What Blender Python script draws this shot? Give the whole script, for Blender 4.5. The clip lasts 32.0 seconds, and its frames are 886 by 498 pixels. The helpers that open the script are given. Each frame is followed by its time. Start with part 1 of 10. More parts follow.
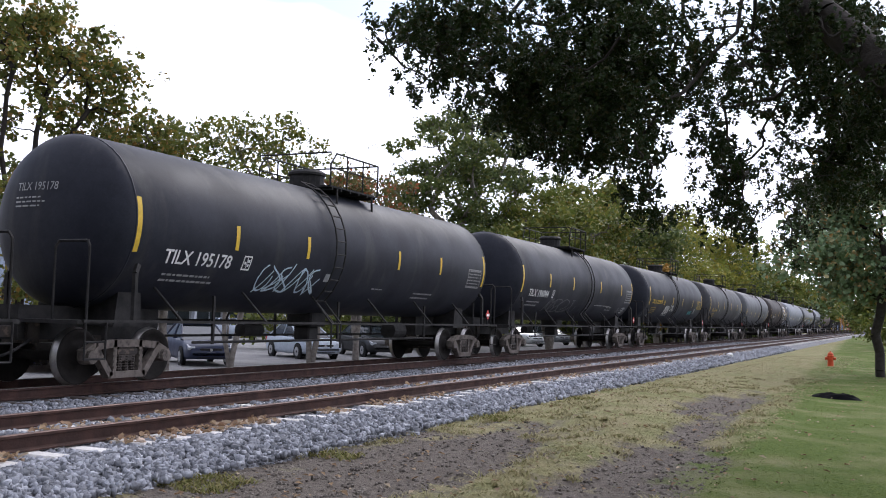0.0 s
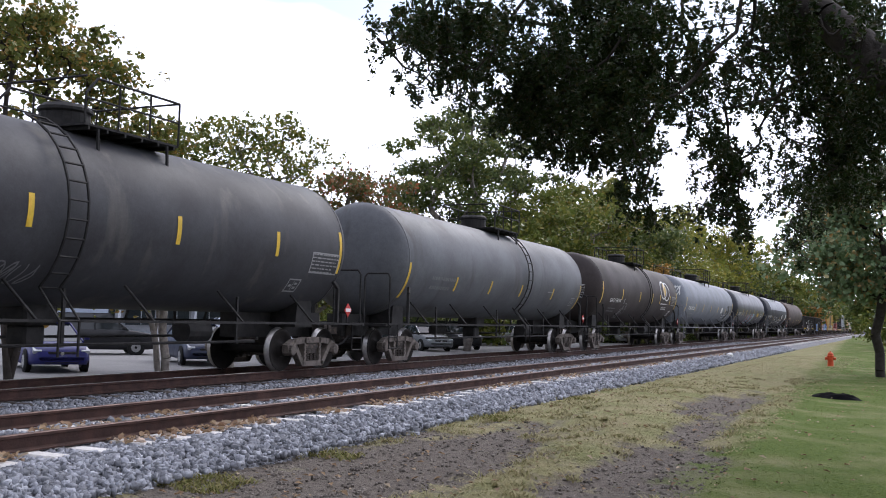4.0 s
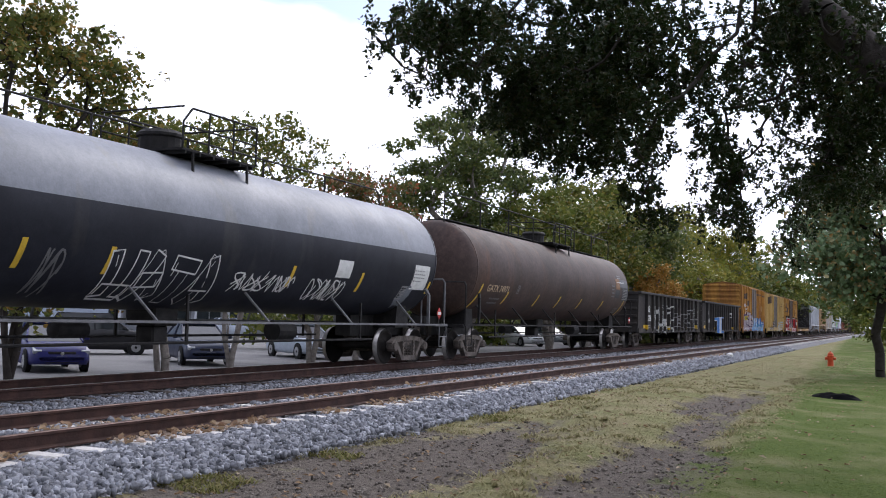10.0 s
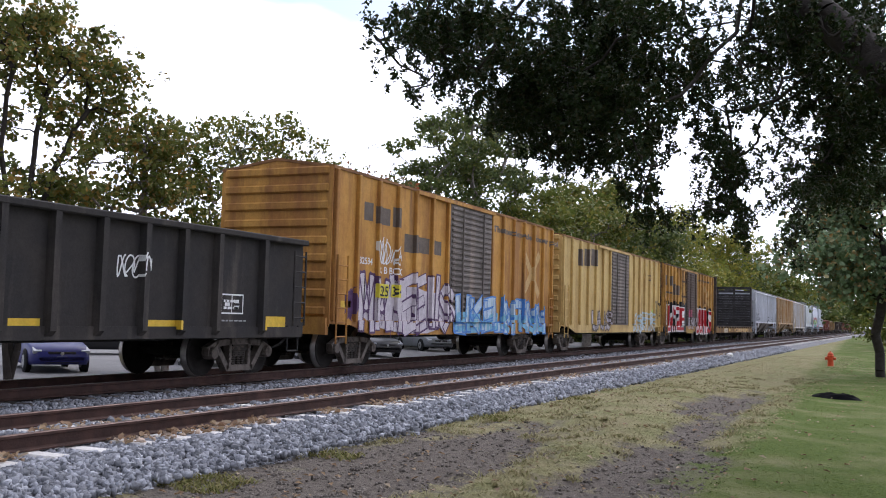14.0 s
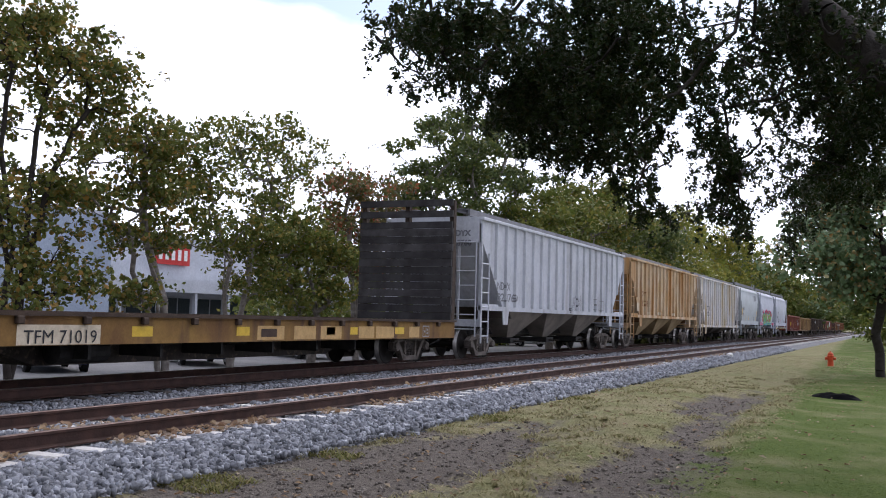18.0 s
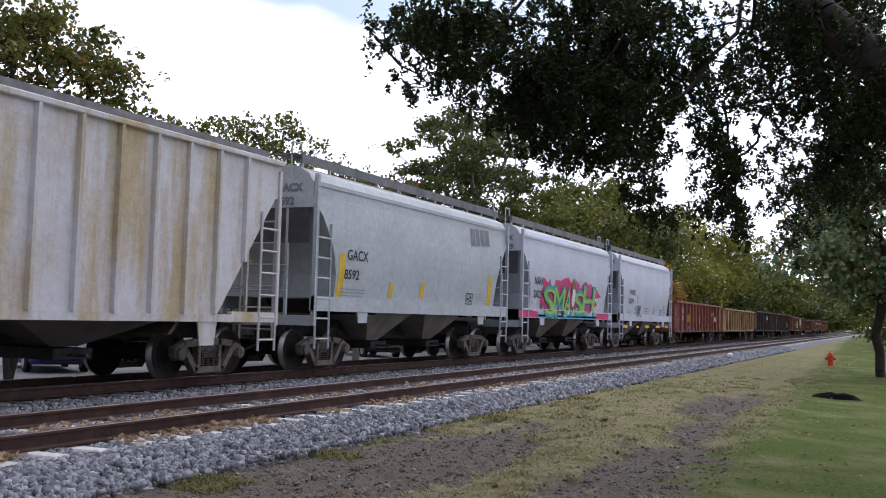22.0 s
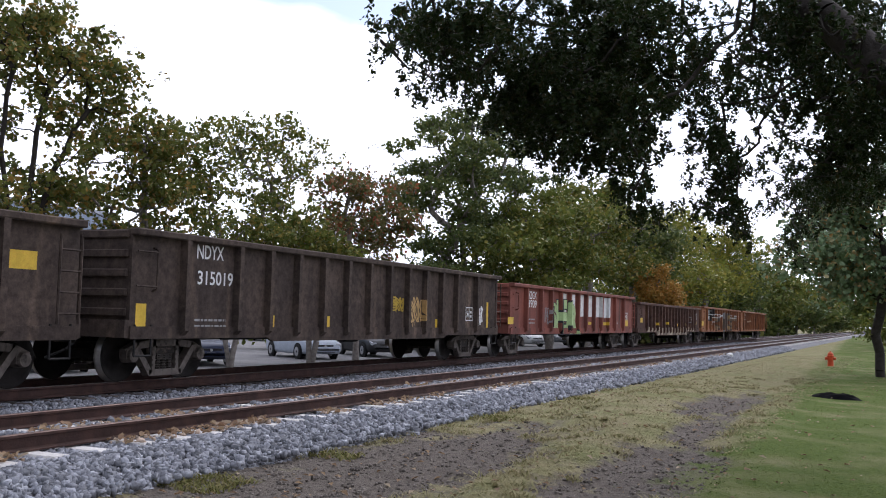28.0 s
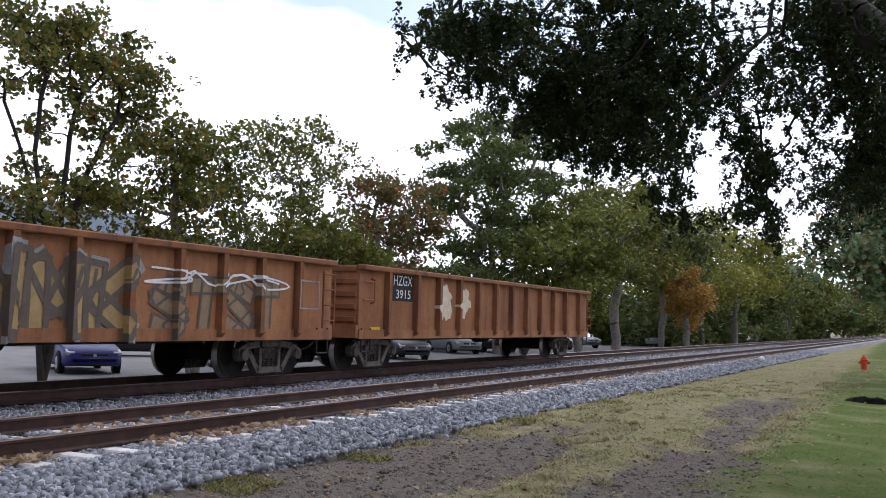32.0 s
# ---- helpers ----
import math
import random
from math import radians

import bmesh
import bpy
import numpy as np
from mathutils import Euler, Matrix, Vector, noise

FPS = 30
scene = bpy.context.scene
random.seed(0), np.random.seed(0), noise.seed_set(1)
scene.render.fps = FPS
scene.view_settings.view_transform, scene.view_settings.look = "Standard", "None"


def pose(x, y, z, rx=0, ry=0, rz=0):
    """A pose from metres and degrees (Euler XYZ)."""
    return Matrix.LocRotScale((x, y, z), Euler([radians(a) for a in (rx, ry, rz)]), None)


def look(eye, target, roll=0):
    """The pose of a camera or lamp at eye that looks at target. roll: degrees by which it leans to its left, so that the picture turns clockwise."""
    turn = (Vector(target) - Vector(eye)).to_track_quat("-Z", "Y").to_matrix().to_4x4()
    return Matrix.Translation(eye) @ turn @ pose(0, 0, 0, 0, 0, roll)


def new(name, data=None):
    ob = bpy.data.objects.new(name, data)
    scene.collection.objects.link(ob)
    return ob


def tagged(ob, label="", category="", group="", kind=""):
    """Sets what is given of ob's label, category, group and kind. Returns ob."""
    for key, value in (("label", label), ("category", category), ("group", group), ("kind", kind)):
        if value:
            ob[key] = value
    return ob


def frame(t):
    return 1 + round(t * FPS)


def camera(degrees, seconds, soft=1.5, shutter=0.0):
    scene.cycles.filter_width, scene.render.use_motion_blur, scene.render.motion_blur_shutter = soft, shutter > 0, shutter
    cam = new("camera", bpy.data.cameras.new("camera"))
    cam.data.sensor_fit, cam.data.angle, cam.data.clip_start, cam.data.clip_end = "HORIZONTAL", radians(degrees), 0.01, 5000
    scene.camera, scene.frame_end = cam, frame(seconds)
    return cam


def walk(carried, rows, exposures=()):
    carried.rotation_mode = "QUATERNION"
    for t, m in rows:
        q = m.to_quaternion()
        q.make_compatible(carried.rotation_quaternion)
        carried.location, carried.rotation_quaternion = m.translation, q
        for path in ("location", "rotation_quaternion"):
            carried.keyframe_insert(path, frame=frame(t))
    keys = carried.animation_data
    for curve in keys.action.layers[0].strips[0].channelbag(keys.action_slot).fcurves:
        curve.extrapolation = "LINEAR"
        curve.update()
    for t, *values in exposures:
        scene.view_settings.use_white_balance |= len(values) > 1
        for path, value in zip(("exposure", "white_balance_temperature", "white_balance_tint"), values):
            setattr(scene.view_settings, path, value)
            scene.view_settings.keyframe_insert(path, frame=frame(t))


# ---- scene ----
# World: x runs along the railway away from the viewer, y across it, z = 0 at the top of the rails.
EYE = Vector((0.0, 0.0, 1.251))


def aim(yaw, pitch, lean):
    """Pose of the camera from its turn left of the track's line, its tilt and its lean, in degrees."""
    a, b = radians(yaw), radians(pitch)
    way = Vector((math.cos(a) * math.cos(b), math.sin(a) * math.cos(b), math.sin(b)))
    return look(EYE, EYE + way, lean)


cam = camera(48.39, 32.0, 1.0)
walk(cam, [
    (0.0, aim(24.63, 3.97, 1.51)),
    (16.0, aim(24.63, 3.97, 1.51)),
    (31.1, aim(24.63, 3.97, 1.51)),
    (31.4, aim(24.66, 3.99, 1.51)),
    (31.5, aim(24.80, 4.03, 1.51)),
    (31.6, aim(25.05, 4.06, 1.51)),
    (31.8, aim(25.75, 4.08, 1.55)),
    (32.0, aim(26.30, 4.08, 1.60)),
], [
    # the clip's camera opens up for dark wagons and closes for pale ones
    (0.0, 0.24, 6450, 13), (3.0, 0.24, 6450, 13), (7.0, 0.10, 6450, 13), (10.0, 0.06, 6450, 13), (12.0, 0.24, 6450, 13), (14.0, 0.15, 6450, 13), (17.0, 0.03, 6450, 13),
    (20.0, -0.12, 6450, 13), (24.0, -0.20, 6450, 13), (28.0, 0.0, 6450, 13), (32.0, -0.03, 6450, 13),
])

# Daylight: a bright, mostly clouded sky with a few blue gaps, and a weak, wide sun.
SUN_SIDE = Vector((0.77, -0.04, 0.637))
SUN_EL, SUN_AZ = math.asin(0.637), math.atan2(0.77, -0.04)
world = bpy.data.worlds.new("sky")
scene.world = world
world.use_nodes = True
wn, wl = world.node_tree.nodes, world.node_tree.links
wn.clear()
w_out = wn.new("ShaderNodeOutputWorld")
w_mix = wn.new("ShaderNodeMixShader")
w_sky = wn.new("ShaderNodeTexSky")
w_sky.sky_type, w_sky.sun_disc = "NISHITA", False
w_sky.sun_elevation, w_sky.sun_rotation = SUN_EL, SUN_AZ
w_blue = wn.new("ShaderNodeBackground")
w_blue.inputs["Strength"].default_value = 0.15
w_deep = wn.new("ShaderNodeHueSaturation")
w_deep.inputs["Saturation"].default_value = 1.15
wl.new(w_sky.outputs[0], w_deep.inputs["Color"])
wl.new(w_deep.outputs[0], w_blue.inputs["Color"])
w_cloud = wn.new("ShaderNodeBackground")
w_cloud.inputs["Color"].default_value = (0.93, 0.965, 1.12, 1)
w_tc = wn.new("ShaderNodeTexCoord")
# the cloud is brightest on the side where the veiled sun stands
w_dot = wn.new("ShaderNodeVectorMath")
w_dot.operation = "DOT_PRODUCT"
w_dot.inputs[1].default_value = SUN_SIDE
wl.new(w_tc.outputs["Generated"], w_dot.inputs[0])
w_glow = wn.new("ShaderNodeMapRange")
w_glow.inputs["From Min"].default_value, w_glow.inputs["From Max"].default_value = -0.6, 0.8
w_glow.inputs["To Min"].default_value, w_glow.inputs["To Max"].default_value = 0.50, 1.85
wl.new(w_dot.outputs["Value"], w_glow.inputs["Value"])
wl.new(w_glow.outputs[0], w_cloud.inputs["Strength"])
w_map = wn.new("ShaderNodeMapping")
w_map.inputs["Scale"].default_value = (1, 1, 2.2)
w_map.inputs["Location"].default_value = (0.1, 0.45, 0.3)
w_noise = wn.new("ShaderNodeTexNoise")
w_noise.inputs["Scale"].default_value = 2.1
w_noise.inputs["Detail"].default_value = 6
w_ramp = wn.new("ShaderNodeValToRGB")
w_ramp.color_ramp.elements[0].position = 0.88
w_ramp.color_ramp.elements[0].color = (0.18, 0.18, 0.18, 1)
w_ramp.color_ramp.elements[1].position = 0.97
wl.new(w_tc.outputs["Generated"], w_map.inputs["Vector"])
wl.new(w_map.outputs[0], w_noise.inputs["Vector"])
# the cloud bank is closed low down and broken higher up
w_sep = wn.new("ShaderNodeSeparateXYZ")
wl.new(w_tc.outputs["Generated"], w_sep.inputs[0])
w_open = wn.new("ShaderNodeValToRGB")
e_open = w_open.color_ramp.elements
e_open[0].position, e_open[0].color = 0.25, (0.58, 0.58, 0.58, 1)
e_open[1].position, e_open[1].color = 0.46, (0.50, 0.50, 0.50, 1)
e_open.new(0.305).color = (0.36, 0.36, 0.36, 1)
wl.new(w_sep.outputs[2], w_open.inputs[0])
w_add = wn.new("ShaderNodeMath")
wl.new(w_noise.outputs[0], w_add.inputs[0])
wl.new(w_open.outputs[0], w_add.inputs[1])
wl.new(w_add.outputs[0], w_ramp.inputs[0])
wl.new(w_ramp.outputs[0], w_mix.inputs[0])
wl.new(w_blue.outputs[0], w_mix.inputs[1])
wl.new(w_cloud.outputs[0], w_mix.inputs[2])
wl.new(w_mix.outputs[0], w_out.inputs["Surface"])

sun_data = bpy.data.lights.new("sun", "SUN")
sun_data.energy, sun_data.angle, sun_data.color = 1.25, radians(20), (1.0, 0.97, 0.93)
sun = new("sun", sun_data)
sun.matrix_world = look(SUN_SIDE * 80, (0, 0, 0))
# ---- materials ----
def surf(name, c1, c2, scale=3.0, rough=0.7, metal=0.0, bump=0.2, fine=40.0, streak=0.0, c3=None, rust=0.5, by_object=0.0, spec=0.25, stretch=(1, 1, 1), island=0.0, c4=None, panel=0.5, mottle=0.14):
    """A weathered surface: two colours in broad patches, a third in ragged stains, fine grain and relief.
    streak > 0 pulls the stains down the surface."""
    m = bpy.data.materials.new(name)
    m.use_nodes = True
    n, l = m.node_tree.nodes, m.node_tree.links
    b = n["Principled BSDF"]
    b.inputs["Metallic"].default_value = metal
    b.inputs["Specular IOR Level"].default_value = spec
    tc = n.new("ShaderNodeTexCoord")
    mp = n.new("ShaderNodeMapping")
    mp.inputs["Scale"].default_value = stretch
    l.new(tc.outputs["Object"], mp.inputs["Vector"])
    big = n.new("ShaderNodeTexNoise")
    big.inputs["Scale"].default_value, big.inputs["Detail"].default_value = scale, 5
    l.new(mp.outputs[0], big.inputs["Vector"])
    small = n.new("ShaderNodeTexNoise")
    small.inputs["Scale"].default_value, small.inputs["Detail"].default_value = fine, 4
    l.new(mp.outputs[0], small.inputs["Vector"])
    mix = n.new("ShaderNodeMixRGB")
    ramp = n.new("ShaderNodeValToRGB")
    ramp.color_ramp.elements[0].position, ramp.color_ramp.elements[1].position = 0.35, 0.65
    l.new(big.outputs[0], ramp.inputs[0])
    l.new(ramp.outputs[0], mix.inputs[0])
    mix.inputs[1].default_value, mix.inputs[2].default_value = (*c1, 1), (*c2, 1)
    colour = mix.outputs[0]
    if c3:
        m2 = n.new("ShaderNodeMapping")
        m2.inputs["Scale"].default_value = (2.2, 2.2, 2.2 / (1 + 8 * streak))
        l.new(tc.outputs["Object"], m2.inputs["Vector"])
        st = n.new("ShaderNodeTexNoise")
        st.inputs["Scale"].default_value, st.inputs["Detail"].default_value = scale * 0.9, 8
        l.new(m2.outputs[0], st.inputs["Vector"])
        r2 = n.new("ShaderNodeValToRGB")
        r2.color_ramp.elements[0].position, r2.color_ramp.elements[1].position = 0.72 - 0.35 * rust, 0.80 - 0.25 * rust
        l.new(st.outputs[0], r2.inputs[0])
        mx = n.new("ShaderNodeMixRGB")
        l.new(r2.outputs[0], mx.inputs[0])
        l.new(colour, mx.inputs[1])
        mx.inputs[2].default_value = (*c3, 1)
        colour = mx.outputs[0]
    if c4:
        # runs of dirt and rust down the surface
        m3 = n.new("ShaderNodeMapping")
        m3.inputs["Scale"].default_value = (1.5, 1.5, 0.22)
        l.new(tc.outputs["Object"], m3.inputs["Vector"])
        s3 = n.new("ShaderNodeTexNoise")
        s3.inputs["Scale"].default_value, s3.inputs["Detail"].default_value, s3.inputs["Roughness"].default_value = 1.0, 6, 0.62
        l.new(m3.outputs[0], s3.inputs["Vector"])
        r3 = n.new("ShaderNodeMapRange")
        r3.inputs["From Min"].default_value, r3.inputs["From Max"].default_value = 0.78 - 0.5 * panel, 0.93 - 0.5 * panel
        r3.inputs["To Max"].default_value = 0.7
        l.new(s3.outputs[0], r3.inputs["Value"])
        mx3 = n.new("ShaderNodeMixRGB")
        l.new(r3.outputs[0], mx3.inputs[0])
        l.new(colour, mx3.inputs[1])
        mx3.inputs[2].default_value = (*c4, 1)
        colour = mx3.outputs[0]
    blot = n.new("ShaderNodeTexNoise")
    blot.inputs["Scale"].default_value, blot.inputs["Detail"].default_value, blot.inputs["Roughness"].default_value = max(5.0, fine * 0.22), 7, 0.7
    l.new(mp.outputs[0], blot.inputs["Vector"])
    spread = n.new("ShaderNodeMapRange")
    spread.inputs["From Min"].default_value, spread.inputs["From Max"].default_value = 0.3, 0.7
    l.new(blot.outputs[0], spread.inputs["Value"])
    over = n.new("ShaderNodeMixRGB")
    over.blend_type = "OVERLAY"
    over.inputs[0].default_value = mottle
    l.new(colour, over.inputs[1])
    l.new(spread.outputs[0], over.inputs[2])
    colour = over.outputs[0]
    grain = n.new("ShaderNodeMixRGB")
    grain.blend_type = "OVERLAY"
    grain.inputs[0].default_value = 0.2
    l.new(colour, grain.inputs[1])
    l.new(small.outputs[0], grain.inputs[2])
    colour = grain.outputs[0]
    if by_object or island:
        hsv = n.new("ShaderNodeHueSaturation")
        mr = n.new("ShaderNodeMapRange")
        k = by_object or island
        mr.inputs["To Min"].default_value, mr.inputs["To Max"].default_value = 1 - k, 1 + k
        if by_object:
            l.new(n.new("ShaderNodeObjectInfo").outputs["Random"], mr.inputs["Value"])
        else:
            l.new(n.new("ShaderNodeNewGeometry").outputs["Random Per Island"], mr.inputs["Value"])
        l.new(mr.outputs[0], hsv.inputs["Value"])
        l.new(colour, hsv.inputs["Color"])
        colour = hsv.outputs[0]
    l.new(colour, b.inputs["Base Color"])
    rr = n.new("ShaderNodeMapRange")
    rr.inputs["To Min"].default_value, rr.inputs["To Max"].default_value = max(0.02, rough - 0.12), min(1, rough + 0.12)
    l.new(big.outputs[0], rr.inputs["Value"])
    l.new(rr.outputs[0], b.inputs["Roughness"])
    if bump:
        bp = n.new("ShaderNodeBump")
        bp.inputs["Strength"].default_value, bp.inputs["Distance"].default_value = bump, 0.02
        l.new(small.outputs[0], bp.inputs["Height"])
        l.new(bp.outputs[0], b.inputs["Normal"])
    return m


def plain(name, c, rough=0.6, metal=0.0):
    return surf(name, c, tuple(v * 0.82 for v in c), 6.0, rough, metal, 0.08, 90.0)


def leaf_mat(name, c1, c2, c3, gloss=0.45):
    """Leaves: colour differs from leaf to leaf, and light comes through them."""
    m = bpy.data.materials.new(name)
    m.use_nodes = True
    n, l = m.node_tree.nodes, m.node_tree.links
    b = n["Principled BSDF"]
    b.inputs["Roughness"].default_value = gloss
    b.inputs["Specular IOR Level"].default_value = 0.2
    g = n.new("ShaderNodeNewGeometry")
    r = n.new("ShaderNodeValToRGB")
    e = r.color_ramp.elements
    e[0].position, e[0].color = 0.0, (*c1, 1)
    e[1].position, e[1].color = 1.0, (*c3, 1)
    x = e.new(0.72)
    x.color = (*c2, 1)
    l.new(g.outputs["Random Per Island"], r.inputs[0])
    l.new(r.outputs[0], b.inputs["Base Color"])
    t = n.new("ShaderNodeBsdfTranslucent")
    l.new(r.outputs[0], t.inputs["Color"])
    mx = n.new("ShaderNodeMixShader")
    mx.inputs[0].default_value = 0.3
    l.new(b.outputs[0], mx.inputs[1])
    l.new(t.outputs[0], mx.inputs[2])
    l.new(mx.outputs[0], n["Material Output"].inputs["Surface"])
    return m


M_STEEL = surf("rail_rust", (0.075, 0.038, 0.030), (0.045, 0.025, 0.021), 5, 0.75, 0.2, 0.3)
M_RAILTOP = surf("rail_head", (0.12, 0.075, 0.064), (0.075, 0.046, 0.040), 4, 0.5, 0.5, 0.05)
M_SHINE = surf("worn_rail_head", (0.33, 0.31, 0.30), (0.22, 0.19, 0.17), 4, 0.35, 0.9, 0.03)
M_TIE = surf("concrete_tie", (0.62, 0.60, 0.58), (0.50, 0.48, 0.46), 4, 0.9, 0, 0.4, by_object=0.12)
M_TIEWOOD = surf("old_wood_tie", (0.10, 0.085, 0.075), (0.06, 0.05, 0.045), 5, 0.9, 0, 0.5, by_object=0.2)
M_BALLAST = surf("ballast_bed", (0.17, 0.172, 0.185), (0.095, 0.097, 0.105), 14, 0.95, 0, 1.0, 30, c3=(0.33, 0.32, 0.31), rust=0.5)
M_STONE = surf("ballast_stone", (0.275, 0.285, 0.312), (0.185, 0.191, 0.212), 9, 0.92, 0, 0.5, 50, island=0.45)
M_ROCK = surf("tan_rock", (0.42, 0.32, 0.24), (0.33, 0.26, 0.21), 9, 0.9, 0, 0.5, 50, island=0.3)
M_FRAME = surf("side_frame_steel", (0.18, 0.152, 0.132), (0.115, 0.098, 0.086), 5, 0.85, 0.0, 0.4, c3=(0.06, 0.05, 0.045), rust=0.45)
M_TRUCK = surf("truck_steel", (0.06, 0.05, 0.044), (0.04, 0.035, 0.032), 5, 0.8, 0.1, 0.4, c3=(0.13, 0.10, 0.08), rust=0.5)
# near-black: the deep shade around the trucks is put into the wheel colour
M_WHEEL = surf("wheel_steel_shaded", (0.022, 0.019, 0.017), (0.014, 0.012, 0.011), 6, 0.9, 0.0, 0.2, spec=0.2)
M_TREAD = surf("wheel_tread", (0.45, 0.43, 0.41), (0.30, 0.28, 0.27), 6, 0.35, 0.9, 0.05)
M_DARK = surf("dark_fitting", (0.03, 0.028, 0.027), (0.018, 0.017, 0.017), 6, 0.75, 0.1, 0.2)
M_YELLOW = plain("reflector_yellow", (0.72, 0.47, 0.05), 0.45)
M_WHITE = plain("paint_white", (0.78, 0.78, 0.76), 0.6)
M_INKBLACK = plain("paint_black", (0.03, 0.03, 0.035), 0.6)
M_FADED = plain("paint_faded_white", (0.34, 0.34, 0.34), 0.7)
M_RED = plain("paint_red", (0.50, 0.035, 0.03), 0.5)
M_BARK = surf("grey_bark", (0.26, 0.235, 0.21), (0.15, 0.13, 0.115), 6, 0.9, 0, 0.7, 25)
M_DARKBARK = surf("dark_bark", (0.045, 0.038, 0.033), (0.03, 0.025, 0.022), 6, 0.95, 0, 0.8, 25)
M_ASPHALT = surf("asphalt", (0.21, 0.205, 0.20), (0.165, 0.16, 0.16), 0.5, 0.9, 0, 0.3, 60)
# ---- building helpers ----
def part(name, bm, material, parent=None, label="", at=None, smooth=False):
    """Link a bmesh, or a mesh, as one object under a thing."""
    if isinstance(bm, bmesh.types.BMesh):
        me = bpy.data.meshes.new(name)
        bm.normal_update()
        bm.to_mesh(me)
        bm.free()
    else:
        me = bm
    if not me.materials:
        me.materials.append(material)
    if smooth:
        me.polygons.foreach_set("use_smooth", [True] * len(me.polygons))
    ob = new(name, me)
    if parent is not None:
        ob.parent = parent
    if at is not None:
        ob.matrix_basis = at
    if label:
        ob["label"] = label
    return ob


def box(bm, x0, x1, y0, y1, z0, z1):
    v = [bm.verts.new((x, y, z)) for x in (x0, x1) for y in (y0, y1) for z in (z0, z1)]
    for f in ((0, 1, 3, 2), (4, 6, 7, 5), (0, 4, 5, 1), (2, 3, 7, 6), (0, 2, 6, 4), (1, 5, 7, 3)):
        bm.faces.new([v[i] for i in f])
    return bm


def boxes(*rows):
    bm = bmesh.new()
    for r in rows:
        box(bm, *r)
    return bm


def bevelled(bm, w, seg=1):
    bmesh.ops.bevel(bm, geom=list(bm.edges), offset=w, segments=seg, affect="EDGES", clamp_overlap=True)
    return bm


def tube(bm, p, q, r, n=6, r2=None, caps=True):
    p, q = Vector(p), Vector(q)
    d = q - p
    if d.length < 1e-6:
        return bm
    d.normalize()
    a = d.orthogonal().normalized()
    b = d.cross(a)
    rings = []
    for c, rad in ((p, r), (q, r if r2 is None else r2)):
        rings.append([bm.verts.new(c + (a * math.cos(2 * math.pi * i / n) + b * math.sin(2 * math.pi * i / n)) * rad) for i in range(n)])
    for i in range(n):
        j = (i + 1) % n
        bm.faces.new((rings[0][i], rings[0][j], rings[1][j], rings[1][i]))
    if caps:
        bm.faces.new(rings[0][::-1])
        bm.faces.new(rings[1])
    return bm


def pipe(points, r, n=6):
    """A bent tube through the points."""
    bm = bmesh.new()
    for p, q in zip(points, points[1:]):
        tube(bm, p, q, r, n)
    return bm


def lathe(bm, profile, n=24, axis="y", centre=(0, 0, 0)):
    """Turn (along, radius) rows round an axis."""
    c = Vector(centre)
    rings = []
    for a, r in profile:
        ring = []
        for i in range(n):
            t = 2 * math.pi * i / n
            u, w = r * math.cos(t), r * math.sin(t)
            v = {"x": (a, u, w), "y": (u, a, w), "z": (u, w, a)}[axis]
            ring.append(bm.verts.new(c + Vector(v)))
        rings.append(ring)
    for r0, r1 in zip(rings, rings[1:]):
        for i in range(n):
            j = (i + 1) % n
            bm.faces.new((r0[i], r0[j], r1[j], r1[i]))
    bm.faces.new(rings[0])
    bm.faces.new(rings[-1][::-1])
    bmesh.ops.recalc_face_normals(bm, faces=list(bm.faces))
    return bm


def prism(bm, poly, y0, y1):
    """Extrude an (x, z) polygon from y0 to y1."""
    a = [bm.verts.new((x, y0, z)) for x, z in poly]
    b = [bm.verts.new((x, y1, z)) for x, z in poly]
    fs = [bm.faces.new(a), bm.faces.new(b[::-1])]
    for i in range(len(poly)):
        j = (i + 1) % len(poly)
        fs.append(bm.faces.new((a[i], b[i], b[j], a[j])))
    bmesh.ops.recalc_face_normals(bm, faces=fs)
    return bm


def extrude_x(bm, sections):
    """Loft closed (y, z) sections given as (x, [(y, z), ...])."""
    rings = [[bm.verts.new((x, y, z)) for y, z in s] for x, s in sections]
    fs = []
    for r0, r1 in zip(rings, rings[1:]):
        for i in range(len(r0)):
            j = (i + 1) % len(r0)
            fs.append(bm.faces.new((r0[i], r0[j], r1[j], r1[i])))
    fs += [bm.faces.new(rings[0]), bm.faces.new(rings[-1][::-1])]
    bmesh.ops.recalc_face_normals(bm, faces=fs)
    return bm


def strip(bm, pts, w, y0, y1):
    """A bar of width w through (x, z) points, from y0 to y1."""
    for (x0, z0), (x1, z1) in zip(pts, pts[1:]):
        dx, dz = x1 - x0, z1 - z0
        n = math.hypot(dx, dz)
        px, pz = -dz / n * w / 2, dx / n * w / 2
        ex, ez = dx / n * w * 0.25, dz / n * w * 0.25
        prism(bm, [(x0 - ex + px, z0 - ez + pz), (x0 - ex - px, z0 - ez - pz), (x1 + ex - px, z1 + ez - pz), (x1 + ex + px, z1 + ez + pz)], y0, y1)
    return bm
# ---- ground and railway ----
NEAR, FAR = 8.586, 12.952          # centre lines of the two tracks
GROUND = -0.40


WORN = [(9.6, 5.3, 5.6, 1.35), (11.2, 2.55, 3.4, 0.85), (21.5, 3.25, 3.6, 0.75), (16.2, 2.75, 3.0, 0.4), (6.0, 3.6, 2.6, 1.6)]


